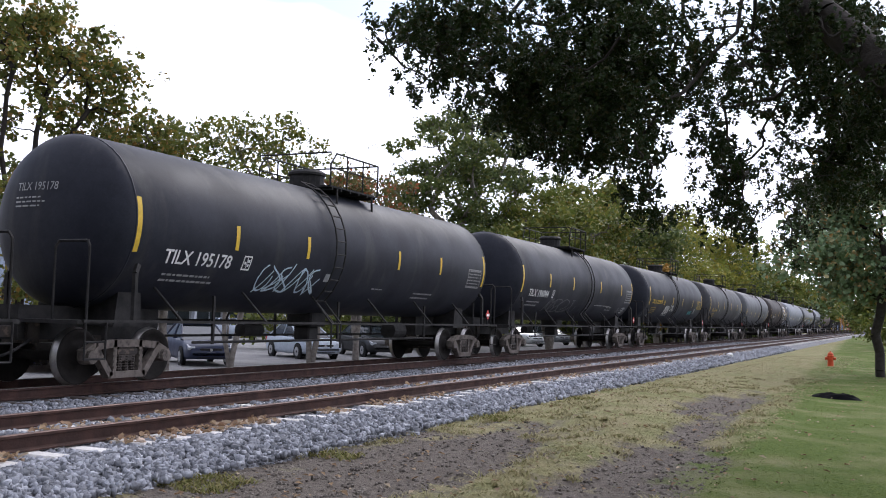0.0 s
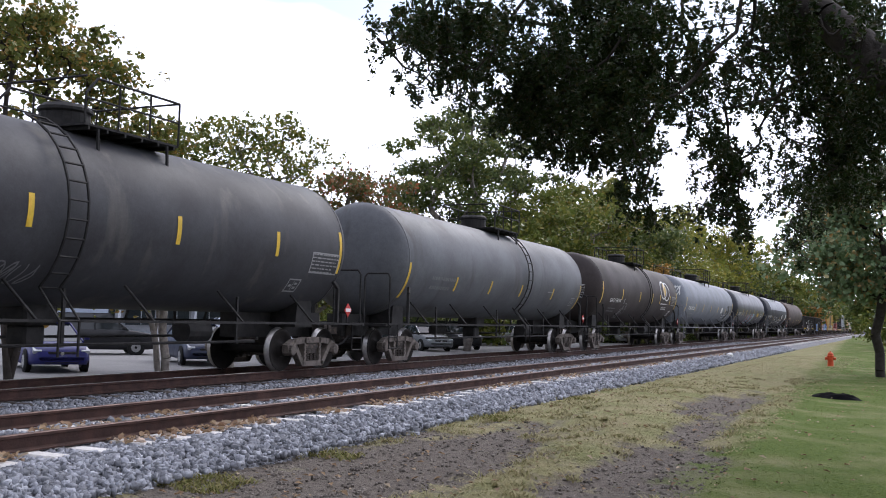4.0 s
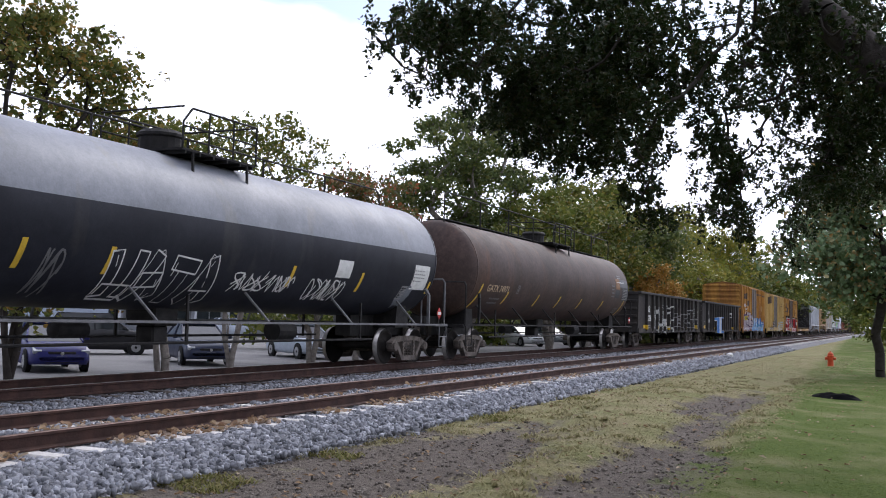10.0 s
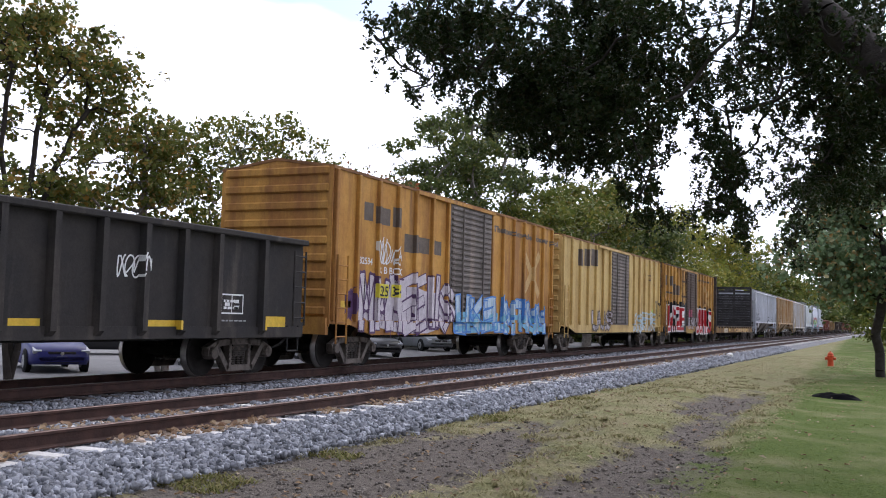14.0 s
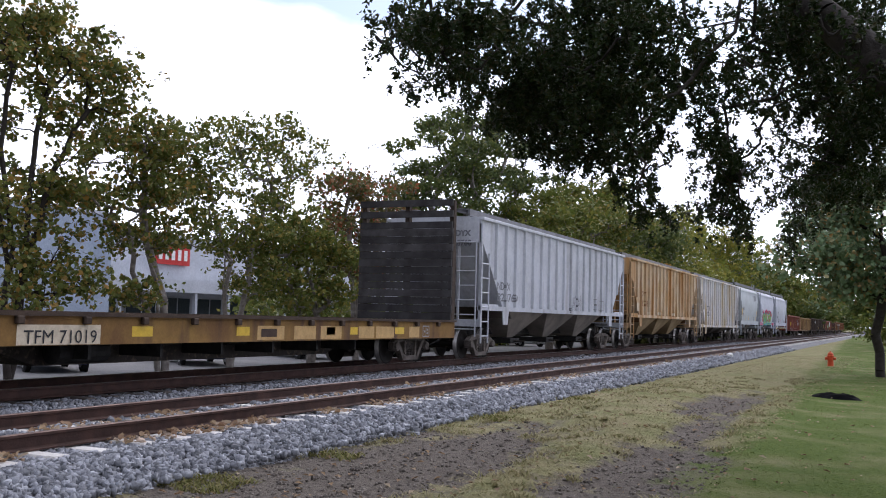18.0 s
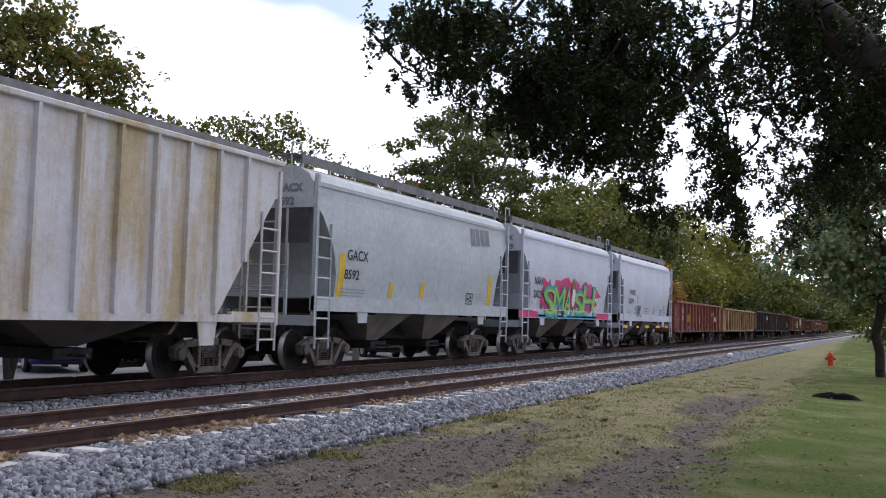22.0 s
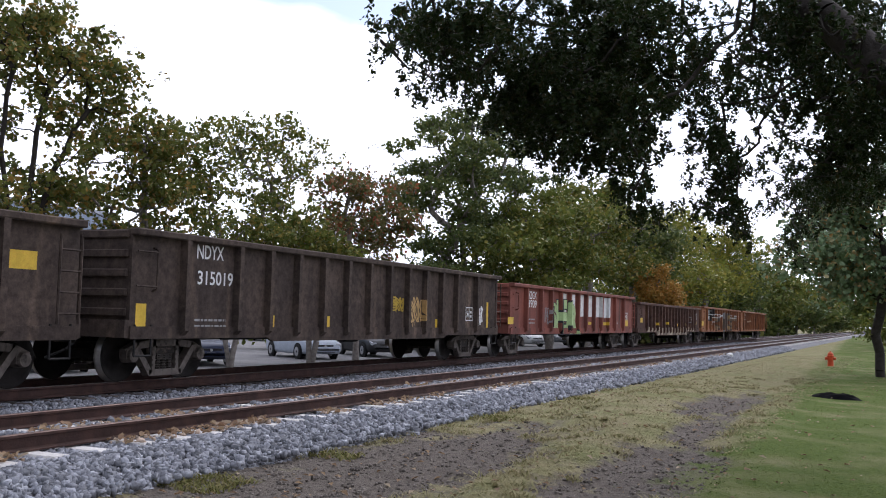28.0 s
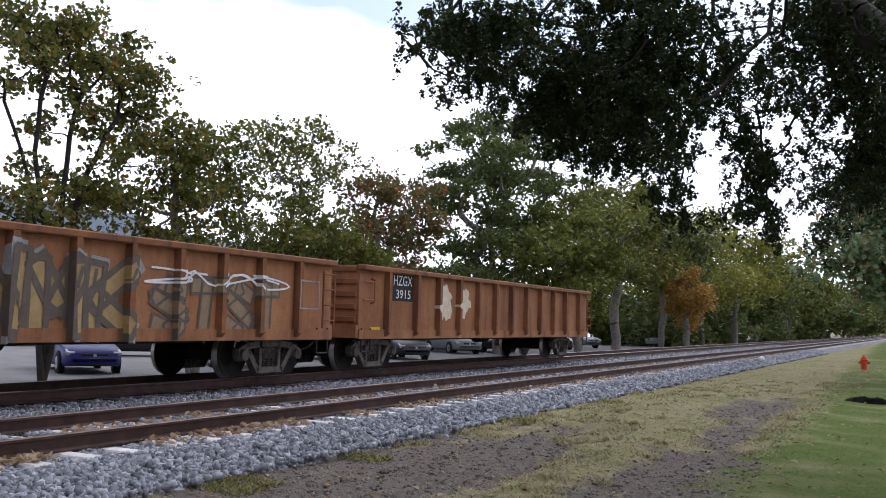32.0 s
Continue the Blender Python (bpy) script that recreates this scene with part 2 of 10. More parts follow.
def bare_earth(x, y):
    """How worn the verge is, 0 to 1: a trodden path and a few bare places (centre, breadth)."""
    e = 0.0
    for cx, cy, rx, ry in WORN:
        e = max(e, 1.25 - 0.75 * math.hypot((x - cx) / rx, (y - cy) / ry))
    e += 0.35 * noise.noise(Vector((x * 0.9, y * 1.3, 11.0))) + 0.22 * noise.noise(Vector((x * 2.6, y * 3.4, 4.0)))
    return min(1.0, max(0.0, e))


def ground_height(x, y):
    """Lie of the land: grass verge, two ballasted tracks, car park behind."""
    n = noise.noise(Vector((x * 0.12, y * 0.12, 0.0))) * 0.05 + noise.noise(Vector((x * 0.5, y * 0.5, 3.0))) * 0.02
    if 1.2 < y < 6.8 and 4.5 < x < 28:
        # trodden, cloddy earth worn below the level of the dry grass
        f = min(1, (y - 1.2) / 0.8, (6.8 - y) / 0.6, (28 - x) / 4)
        e = bare_earth(x, y)
        n += f * (0.05 - 0.10 * min(1, max(0, e - 0.25) * 2.2) + 0.05 * noise.noise(Vector((x * 1.1, y * 1.6, 7.0))) + (0.018 + 0.03 * e) * noise.noise(Vector((x * 4.5, y * 4.5, 2.0))))
    if y < 5.5:
        return GROUND + n
    if y < 15.5:
        return GROUND - 0.05 + n * 0.5
    return GROUND - 0.05 - 0.28 * min(1, (y - 15.5) / 3.0) + n * 0.3


def axis_steps(rows):
    out = []
    for a, b, s in rows:
        k = max(1, round((b - a) / s))
        out += [a + (b - a) * i / k for i in range(k)]
    return out + [rows[-1][1]]


def sheet(name, xs, ys, height, material):
    nx, ny = len(xs), len(ys)
    verts = [(x, y, height(x, y)) for y in ys for x in xs]
    faces = [(j * nx + i, j * nx + i + 1, (j + 1) * nx + i + 1, (j + 1) * nx + i) for j in range(ny - 1) for i in range(nx - 1)]
    me = bpy.data.meshes.new(name)
    me.from_pydata(verts, [], faces)
    return part(name, me, material, smooth=True)


def ground_material():
    """Dry verge: straw-coloured grass, trodden grey earth, greener turf away from the track."""
    m = bpy.data.materials.new("verge")
    m.use_nodes = True
    n, l = m.node_tree.nodes, m.node_tree.links
    b = n["Principled BSDF"]
    b.inputs["Roughness"].default_value = 0.95
    b.inputs["Specular IOR Level"].default_value = 0.1
    tc = n.new("ShaderNodeTexCoord")
    sep = n.new("ShaderNodeSeparateXYZ")
    l.new(tc.outputs["Object"], sep.inputs[0])

    def tex(scale, detail=6, sc=(1, 1, 1)):
        mp = n.new("ShaderNodeMapping")
        mp.inputs["Scale"].default_value = sc
        l.new(tc.outputs["Object"], mp.inputs["Vector"])
        t = n.new("ShaderNodeTexNoise")
        t.inputs["Scale"].default_value, t.inputs["Detail"].default_value = scale, detail
        l.new(mp.outputs[0], t.inputs["Vector"])
        return t.outputs[0]

    def ramp(v, a, c):
        r = n.new("ShaderNodeMapRange")
        r.inputs["From Min"].default_value, r.inputs["From Max"].default_value = a, c
        l.new(v, r.inputs["Value"])
        return r.outputs[0]

    def math_node(op, a, c):
        k = n.new("ShaderNodeMath")
        k.operation = op
        for i, v in enumerate((a, c)):
            if isinstance(v, (int, float)):
                k.inputs[i].default_value = v
            else:
                l.new(v, k.inputs[i])
        return k.outputs[0]

    def mix(f, a, c):
        k = n.new("ShaderNodeMixRGB")
        l.new(f, k.inputs[0])
        for i, v in ((1, a), (2, c)):
            if isinstance(v, tuple):
                k.inputs[i].default_value = (*v, 1)
            else:
                l.new(v, k.inputs[i])
        return k.outputs[0]

    mid, fine = tex(1.6), tex(16)
    blades = tex(60, 3)
    earth = mix(ramp(fine, 0.3, 0.7), (0.150, 0.128, 0.108), (0.088, 0.075, 0.064))
    straw = mix(ramp(fine, 0.3, 0.7), (0.268, 0.234, 0.130), (0.198, 0.176, 0.094))
    turf = mix(ramp(fine, 0.3, 0.7), (0.057, 0.092, 0.014), (0.095, 0.128, 0.025))
    # Turf lies nearest the viewer's line, then trodden earth that narrows along the track, with dry grass in ragged patches.
    wav = math_node("MULTIPLY", math_node("SUBTRACT", mid, 0.5), 2.4)
    edge = math_node("SUBTRACT", math_node("ADD", sep.outputs[1], wav), math_node("MULTIPLY", sep.outputs[0], 0.03))
    is_dry = ramp(edge, 1.3, 2.0)
    worn = n.new("ShaderNodeAttribute")
    worn.attribute_name = "worn"
    tufts = math_node("ADD", worn.outputs["Fac"], math_node("MULTIPLY", math_node("SUBTRACT", tex(3.2, 9), 0.5), 0.9))
    straw = mix(ramp(tex(0.9, 5), 0.42, 0.72), straw, (0.165, 0.175, 0.07))
    patch = mix(ramp(tufts, 0.36, 0.66), straw, earth)
    turf = mix(ramp(tex(0.8, 8), 0.46, 0.80), turf, straw)
    colour = mix(is_dry, turf, patch)
    grain = n.new("ShaderNodeMixRGB")
    grain.blend_type = "OVERLAY"
    grain.inputs[0].default_value = 0.5
    l.new(colour, grain.inputs[1])
    l.new(blades, grain.inputs[2])
    l.new(grain.outputs[0], b.inputs["Base Color"])
    bp = n.new("ShaderNodeBump")
    bp.inputs["Strength"].default_value, bp.inputs["Distance"].default_value = 0.8, 0.05
    l.new(math_node("ADD", fine, math_node("MULTIPLY", blades, 0.6)), bp.inputs["Height"])
    l.new(bp.outputs[0], b.inputs["Normal"])
    return m


M_VERGE = ground_material()
ground = sheet("ground", axis_steps([(-1500, -100, 350), (-100, -10, 10), (-10, 4, 1), (4, 26, 0.15), (26, 60, 0.5), (60, 160, 4), (160, 2600, 160)]),
               axis_steps([(-1500, -60, 240), (-60, -4, 4), (-4, 1, 0.5), (1, 7, 0.15), (7, 20, 0.5), (20, 80, 5), (80, 1600, 200)]), ground_height, M_VERGE)
wear = ground.data.attributes.new("worn", "FLOAT", "POINT")
wear.data.foreach_set("value", [bare_earth(v.co.x, v.co.y) if 3 < v.co.x < 32 and -4 < v.co.y < 7 else 0.0 for v in ground.data.vertices])
tagged(ground, "dry grass verge with trodden grey earth and green turf", "ground", kind="structure")


# Ballast: one bed with a shoulder towards the verge.
def ballast_section(x):
    w = noise.noise(Vector((x * 0.8, 0, 0))) * 0.12
    return [(6.45 + w, GROUND - 0.12), (6.6 + w, GROUND + 0.0), (7.05 + w * 0.5, -0.235), (9.95, -0.225), (10.35, -0.29), (11.1, -0.29), (11.5, -0.24),
            (14.4, -0.24), (15.2, -0.45), (15.3, -0.6)]


bm = bmesh.new()
bal_xs = axis_steps([(-60, -5, 11), (-5, 60, 0.5), (60, 900, 60)])
rows = [[bm.verts.new((x, y, z)) for y, z in ballast_section(x)] for x in bal_xs]
for r0, r1 in zip(rows, rows[1:]):
    for i in range(len(r0) - 1):
        bm.faces.new((r0[i], r1[i], r1[i + 1], r0[i + 1]))
ballast = tagged(part("ballast_bed", bm, M_BALLAST), "bed of crushed grey stone ballast under two tracks", "ballast", kind="structure")

RAIL = [(-0.07, -0.175), (0.07, -0.175), (0.07, -0.16), (0.012, -0.14), (0.012, -0.045), (0.036, -0.035), (0.036, -0.008), (0.028, 0.0),
        (-0.028, 0.0), (-0.036, -0.008), (-0.036, -0.035), (-0.012, -0.045), (-0.012, -0.14), (-0.07, -0.16)]


def rail_mesh(y, head):
    bm = bmesh.new()
    xs = (-60, 900)
    extrude_x(bm, [(x, [(y + a, z) for a, z in RAIL]) for x in xs])
    me = bpy.data.meshes.new("rail")
    bm.to_mesh(me)
    bm.free()
    me.materials.append(M_STEEL)
    me.materials.append(head)
    for p in me.polygons:
        if p.center.z > -0.012:
            p.material_index = 1
    return me


for yc, head, words in ((NEAR, M_RAILTOP, "rusty steel rails of the empty siding track"), (FAR, M_SHINE, "steel rails of the running track under the train")):
    track = tagged(new("railway_track"), words, "railway track", kind="structure")
    for s in (-1, 1):
        part("rail", rail_mesh(yc + s * 0.7525, head), M_STEEL, track)
    tie = boxes((-0.115, 0.115, -1.28, 1.28, -0.40, -0.185))
    bevelled(tie, 0.02)
    tm = bpy.data.meshes.new("tie")
    tie.to_mesh(tm)
    tie.free()
    tm.materials.append(M_TIE if yc == NEAR else M_TIEWOOD)
    first = 3.0
    rest = bmesh.new()
    for i in range(420):
        x = first + i * 0.61
        if i < (170 if yc == NEAR else 60):
            part("tie", tm, None, track, at=pose(x, yc + random.uniform(-0.03, 0.03), random.uniform(-0.012, 0.006), 0, 0, random.uniform(-0.8, 0.8)))
        else:
            box(rest, x - 0.115, x + 0.115, yc - 1.28, yc + 1.28, -0.4, -0.185)
    tagged(part("distant_ties", rest, M_TIE if yc == NEAR else M_TIEWOOD, track), kind="stuff")

car_park = sheet("car_park", axis_steps([(-60, 0, 20), (0, 90, 6), (90, 300, 30)]), axis_steps([(18.8, 40, 3), (40, 62, 11)]), lambda x, y: -0.705, M_ASPHALT)
tagged(car_park, "pale worn asphalt car park behind the railway", "car park", kind="structure")


# ---- loose stones, grass and litter ----
def bed_height(x, y):
    sec = ballast_section(x)
    for (y0, z0), (y1, z1) in zip(sec, sec[1:]):
        if y0 <= y <= y1:
            return z0 + (z1 - z0) * (y - y0) / (y1 - y0)
    return GROUND


BLOCK = [(x, y, z) for x in (-1, 1) for y in (-1, 1) for z in (-1, 1)]
BLOCK_F = [(0, 1, 3), (0, 3, 2), (4, 6, 7), (4, 7, 5), (0, 4, 5), (0, 5, 1), (2, 3, 7), (2, 7, 6), (0, 2, 6), (0, 6, 4), (1, 5, 7), (1, 7, 3)]


def soup(name, verts, faces_per, n, v_per):
    """A mesh of n alike little pieces from stacked arrays."""
    me = bpy.data.meshes.new(name)
    me.vertices.add(n * v_per)
    me.vertices.foreach_set("co", np.ascontiguousarray(verts.reshape(-1, 3)).ravel())
    f = np.array(faces_per, dtype=np.int32)
    k = f.shape[1]
    idx = (f[None] + (np.arange(n, dtype=np.int32) * v_per)[:, None, None]).reshape(-1)
    me.loops.add(len(idx))
    me.loops.foreach_set("vertex_index", idx)
    me.polygons.add(len(idx) // k)
    me.polygons.foreach_set("loop_start", np.arange(len(idx) // k, dtype=np.int32) * k)
    me.update(calc_edges=True)
    return me


def stones(name, xs, ys, zs, sizes, seed):
    g = np.random.default_rng(seed)
    n = len(xs)
    base = np.array(BLOCK)
    v = base[None] * g.uniform(0.35, 1.1, (n, 8, 3))
    v = v * g.uniform(0.6, 1.3, (n, 1, 3)) * np.asarray(sizes)[:, None, None]
    a = g.uniform(0, 2 * math.pi, n)
    b = g.uniform(-1.5, 1.5, n)
    ca, sa, cb, sb = np.cos(a), np.sin(a), np.cos(b), np.sin(b)
    x, y, z = v[..., 0].copy(), v[..., 1].copy(), v[..., 2].copy()
    y, z = y * cb[:, None] - z * sb[:, None], y * sb[:, None] + z * cb[:, None]
    x, y = x * ca[:, None] - y * sa[:, None], x * sa[:, None] + y * ca[:, None]
    v = np.stack([x, y, z], axis=2) + np.stack([xs, ys, zs], axis=1)[:, None, :]
    return soup(name, v, BLOCK_F, n, 8)


def scatter(n, seed, near, far, y0, y1):
    """Points along the track, thinning out with distance."""
    g = np.random.default_rng(seed)
    u = g.uniform(0, 1, n)
    x = near * (far / near) ** u
    return x, g.uniform(y0, y1, n), g


sx_, sy_, g_ = scatter(50000, 5, 5.0, 75, 6.42, 10.1)
sz_ = np.array([bed_height(a, b) for a, b in zip(sx_, sy_)])
tie_top = (np.abs(sy_ - NEAR) < 1.3) & (np.abs(((sx_ - 3.0 + 0.305) % 0.61) - 0.305) < 0.15)
keep = ~tie_top & (np.abs(np.abs(sy_ - NEAR) - 0.7525) > 0.085)
inner = np.abs(sy_ - NEAR) < 0.7
sz_ = sz_ + 0.012 + np.where(inner, g_.uniform(-0.01, 0.035, len(sx_)), 0)
grey = keep
tagged(part("ballast_stones", stones("ballast_stones", sx_[grey], sy_[grey], sz_[grey], g_.uniform(0.017, 0.043, int(grey.sum())) * (1 + sx_[grey] / 90), 6), M_STONE, ballast), kind="stuff")
fx_, fy_, g_ = scatter(18000, 8, 9.0, 90, 10.0, 12.1)
fz_ = np.array([bed_height(a, b) for a, b in zip(fx_, fy_)]) + 0.012
tagged(part("ballast_stones", stones("ballast_stones", fx_, fy_, fz_, g_.uniform(0.02, 0.036, len(fx_)) * (1 + fx_ / 90), 9), M_STONE, ballast), kind="stuff")
# dried tan leaves caught along the near rail, among a few tan rocks
rx_, ry_, g_ = scatter(1300, 11, 5.5, 60, 7.40, 7.76)
r2x, r2y, _ = scatter(1500, 12, 6.5, 60, 7.95, 9.2)
rx_, ry_ = np.concatenate([rx_, r2x]), np.concatenate([ry_, r2y])
lump = np.sin(rx_ * 3.1) + np.sin(rx_ * 1.3 + 1) > -0.3
rx_, ry_ = rx_[lump], ry_[lump]
some = g_.uniform(0, 1, len(rx_)) < 0.3
tagged(part("tan_rocks", stones("tan_rocks", rx_[some], ry_[some], np.full(int(some.sum()), -0.19), g_.uniform(0.02, 0.045, int(some.sum())), 13), M_ROCK, ballast), kind="stuff")
M_DRYLEAF = leaf_mat("dried_leaf", (0.36, 0.26, 0.16), (0.24, 0.15, 0.095), (0.50, 0.42, 0.32), 0.8)
lx_, ly_ = rx_[~some], ry_[~some]
c_ = np.stack([lx_, ly_, -0.175 + g_.uniform(-0.01, 0.035, len(lx_))], axis=1)
a_, s_ = g_.uniform(0, 6.28, len(lx_)), g_.uniform(0.022, 0.055, len(lx_))[:, None]
d_ = np.stack([np.cos(a_), np.sin(a_), g_.uniform(-0.5, 0.7, len(lx_))], axis=1) * s_
e_ = np.stack([-np.sin(a_), np.cos(a_), g_.uniform(-0.4, 0.4, len(lx_))], axis=1) * s_
up_ = np.array([0, 0, 1.0])[None] * s_ * g_.uniform(0.2, 0.9, (len(lx_), 1))
v_ = np.stack([c_ - d_, c_ - d_ * 0.4 - e_ * 0.8 + up_, c_ + d_ * 0.5 - e_ * 0.7 + up_, c_ + d_, c_ + d_ * 0.5 + e_ * 0.7 + up_, c_ - d_ * 0.4 + e_ * 0.8 + up_], axis=1)
ob = part("dried_leaves", soup("dried_leaves", v_, [(0, 1, 2), (0, 2, 3), (0, 3, 4), (0, 4, 5)], len(lx_), 6), M_DRYLEAF)
tagged(ob, "curled tan dried leaves caught along the rusty rail", "leaves", kind="stuff")


def blades(name, xs, ys, zs, hgt, seed, material, lean=0.5):
    """Grass: thin bent blades, one folded strip each."""
    g = np.random.default_rng(seed)
    n = len(xs)
    a = g.uniform(0, 2 * math.pi, n)
    h = hgt * g.uniform(0.4, 1.4, n)
    w = 0.004 + 0.0022 * np.sqrt(np.asarray(xs))
    dx, dy = np.cos(a), np.sin(a)
    k = lean * g.uniform(0.2, 1.6, n)
    p = np.stack([xs, ys, zs], axis=1)
    side = np.stack([dy * w, -dx * w, np.zeros(n)], axis=1)
    mid = p + np.stack([dx * h * k * 0.4, dy * h * k * 0.4, h * 0.65], axis=1)
    tip = p + np.stack([dx * h * k, dy * h * k, h], axis=1)
    v = np.stack([p - side, p + side, mid + side * 0.7, mid - side * 0.7, tip], axis=1)
    me = soup(name, v, [(0, 1, 2), (0, 2, 3), (3, 2, 4)], n, 5)
    return tagged(part(name, me, material), kind="stuff")


M_STRAW = leaf_mat("straw_blade", (0.33, 0.29, 0.165), (0.29, 0.26, 0.14), (0.22, 0.225, 0.095), 0.9)
M_BLADE = leaf_mat("green_blade", (0.062, 0.104, 0.014), (0.095, 0.137, 0.023), (0.145, 0.167, 0.046), 0.9)
gx_, gy_, g_ = scatter(90000, 21, 6.0, 60, 1.8, 6.7)
wear_ = np.array([bare_earth(a, b) for a, b in zip(gx_, gy_)])
ok = wear_ + g_.normal(0, 0.12, len(gx_)) < np.where(gx_ < 28, 0.42, 2.0)
gx_, gy_ = gx_[ok], gy_[ok]
gz_ = np.array([ground_height(a, b) for a, b in zip(gx_, gy_)])
ob = blades("dry_grass", gx_, gy_, gz_ - 0.008, 0.016, 22, M_STRAW, 4.5)
tagged(ob, "short dry straw-coloured grass on the verge", "grass", kind="stuff")
gx_, gy_, g_ = scatter(70000, 25, 7.0, 60, -4.0, 3.4)
ok = gy_ < 1.75 + 0.03 * gx_ + g_.normal(0, 0.25, len(gx_))
gx_, gy_ = gx_[ok], gy_[ok]
gz_ = np.array([ground_height(a, b) for a, b in zip(gx_, gy_)])
ob = blades("turf_grass", gx_, gy_, gz_ - 0.01, 0.014, 26, M_BLADE, 3.6)
tagged(ob, "short green turf on the verge", "grass", kind="stuff")
M_WEED = leaf_mat("weed_blade", (0.13, 0.135, 0.04), (0.20, 0.185, 0.07), (0.30, 0.25, 0.13), 0.9)
# weeds along the foot of the ballast
gx_, gy_, g_ = scatter(11000, 27, 6.0, 24, 5.9, 6.75)
ok = np.array([noise.noise(Vector((a * 0.8, 1.0, 2.0))) > 0.22 for a in gx_])
gx_, gy_ = gx_[ok], gy_[ok]
ob = blades("weeds", gx_, gy_, np.array([ground_height(a, b) for a, b in zip(gx_, gy_)]), 0.05, 28, M_WEED, 1.8)
tagged(ob, "green and yellow weeds at the ballast's foot", "weeds", kind="stuff")
# loose standing tufts of dry grass on the trodden earth
cx_, cy_, g_ = scatter(260, 41, 7.0, 34, 2.0, 6.6)
ty_ = np.array([bare_earth(a, b) for a, b in zip(cx_, cy_)])
cx_, cy_ = cx_[ty_ < 0.62], cy_[ty_ < 0.62]
tx_ = np.repeat(cx_, 60) + g_.normal(0, 0.11, len(cx_) * 60)
ty_ = np.repeat(cy_, 60) + g_.normal(0, 0.09, len(cy_) * 60)
tz_ = np.array([ground_height(a, b) for a, b in zip(tx_, ty_)])
ob = blades("grass_tufts", tx_, ty_, tz_ - 0.01, 0.055, 42, M_STRAW, 1.8)
tagged(ob, "loose tufts of dry straw-coloured grass on bare earth", "grass", kind="stuff")
# clods of earth on the trodden path
kx_, ky_, g_ = scatter(9000, 35, 5.5, 26, 1.8, 6.4)
ok = np.array([bare_earth(a, b) > 0.5 for a, b in zip(kx_, ky_)])
kx_, ky_ = kx_[ok], ky_[ok]
kz_ = np.array([ground_height(a, b) for a, b in zip(kx_, ky_)])
M_CLOD = surf("earth_clod", (0.17, 0.148, 0.128), (0.115, 0.098, 0.084), 9, 0.95, 0, 0.5, 50, island=0.2)
ob = part("earth_clods", stones("earth_clods", kx_, ky_, kz_ - 0.004, g_.uniform(0.006, 0.026, len(kx_)), 36), M_CLOD)
tagged(ob, "small grey-brown clods of earth on the trodden path", "earth", kind="stuff")
# fallen leaves
M_LITTER = leaf_mat("fallen_leaf", (0.27, 0.18, 0.10), (0.20, 0.13, 0.08), (0.42, 0.34, 0.24), 0.8)
lx_, ly_, g_ = scatter(1000, 31, 6.5, 50, 0.3, 6.6)
g2 = np.random.default_rng(32)
n_ = len(lx_)
c_ = np.stack([lx_, ly_, np.array([ground_height(a, b) for a, b in zip(lx_, ly_)]) + 0.02], axis=1)
a_ = g2.uniform(0, 6.28, n_)
s_ = g2.uniform(0.02, 0.055, n_)[:, None]
d_ = np.stack([np.cos(a_), np.sin(a_), g2.uniform(-0.2, 0.4, n_)], axis=1) * s_
e_ = np.stack([-np.sin(a_), np.cos(a_), g2.uniform(-0.3, 0.3, n_)], axis=1) * s_ * 0.6
up_ = np.array([0, 0, 1.0])[None] * s_ * 0.35
v_ = np.stack([c_ - d_, c_ - e_ + up_, c_ + d_, c_ + e_ + up_], axis=1)
ob = part("fallen_leaves", soup("fallen_leaves", v_, [(0, 1, 2), (0, 2, 3)], n_, 4), M_LITTER)
tagged(ob, "scattered brown fallen leaves on the verge", "leaves", kind="stuff")
# ---- painted marks: they lie on the wagon's own skin, over ribs and curves ----
def lay_on(me, side, zcuts, xcuts):
    """Cut a flat (x, z) mesh where the skin bends and lay it on the skin."""
    bm = bmesh.new()
    bm.from_mesh(me)
    if bm.verts:
        zs, xs = [v.co.z for v in bm.verts], [v.co.x for v in bm.verts]
        for c in zcuts:
            if min(zs) < c < max(zs):
                bmesh.ops.bisect_plane(bm, geom=list(bm.verts) + list(bm.edges) + list(bm.faces), plane_co=(0, 0, c), plane_no=(0, 0, 1))
        for c in xcuts:
            if min(xs) < c < max(xs):
                bmesh.ops.bisect_plane(bm, geom=list(bm.verts) + list(bm.edges) + list(bm.faces), plane_co=(c, 0, 0), plane_no=(1, 0, 0))
    for v in bm.verts:
        v.co.y = side(v.co.x, v.co.z) + v.co.y
    bm.to_mesh(me)
    bm.free()
    return me


def text_mesh(words, size, bold=0.0, squeeze=1.0, shear=0.0):
    """Lettering in the built-in font, as a flat mesh in (x, z) with its left foot at the origin."""
    cu = bpy.data.curves.new("lettering", "FONT")
    cu.body, cu.size, cu.offset, cu.shear, cu.resolution_u = words, size, bold, shear, 3
    ob = bpy.data.objects.new("lettering", cu)
    scene.collection.objects.link(ob)
    bpy.context.view_layer.update()
    me = bpy.data.meshes.new_from_object(ob.evaluated_get(bpy.context.evaluated_depsgraph_get()))
    bpy.data.objects.remove(ob)
    for v in me.vertices:
        v.co = (v.co.x * squeeze, 0, v.co.y)
    return me


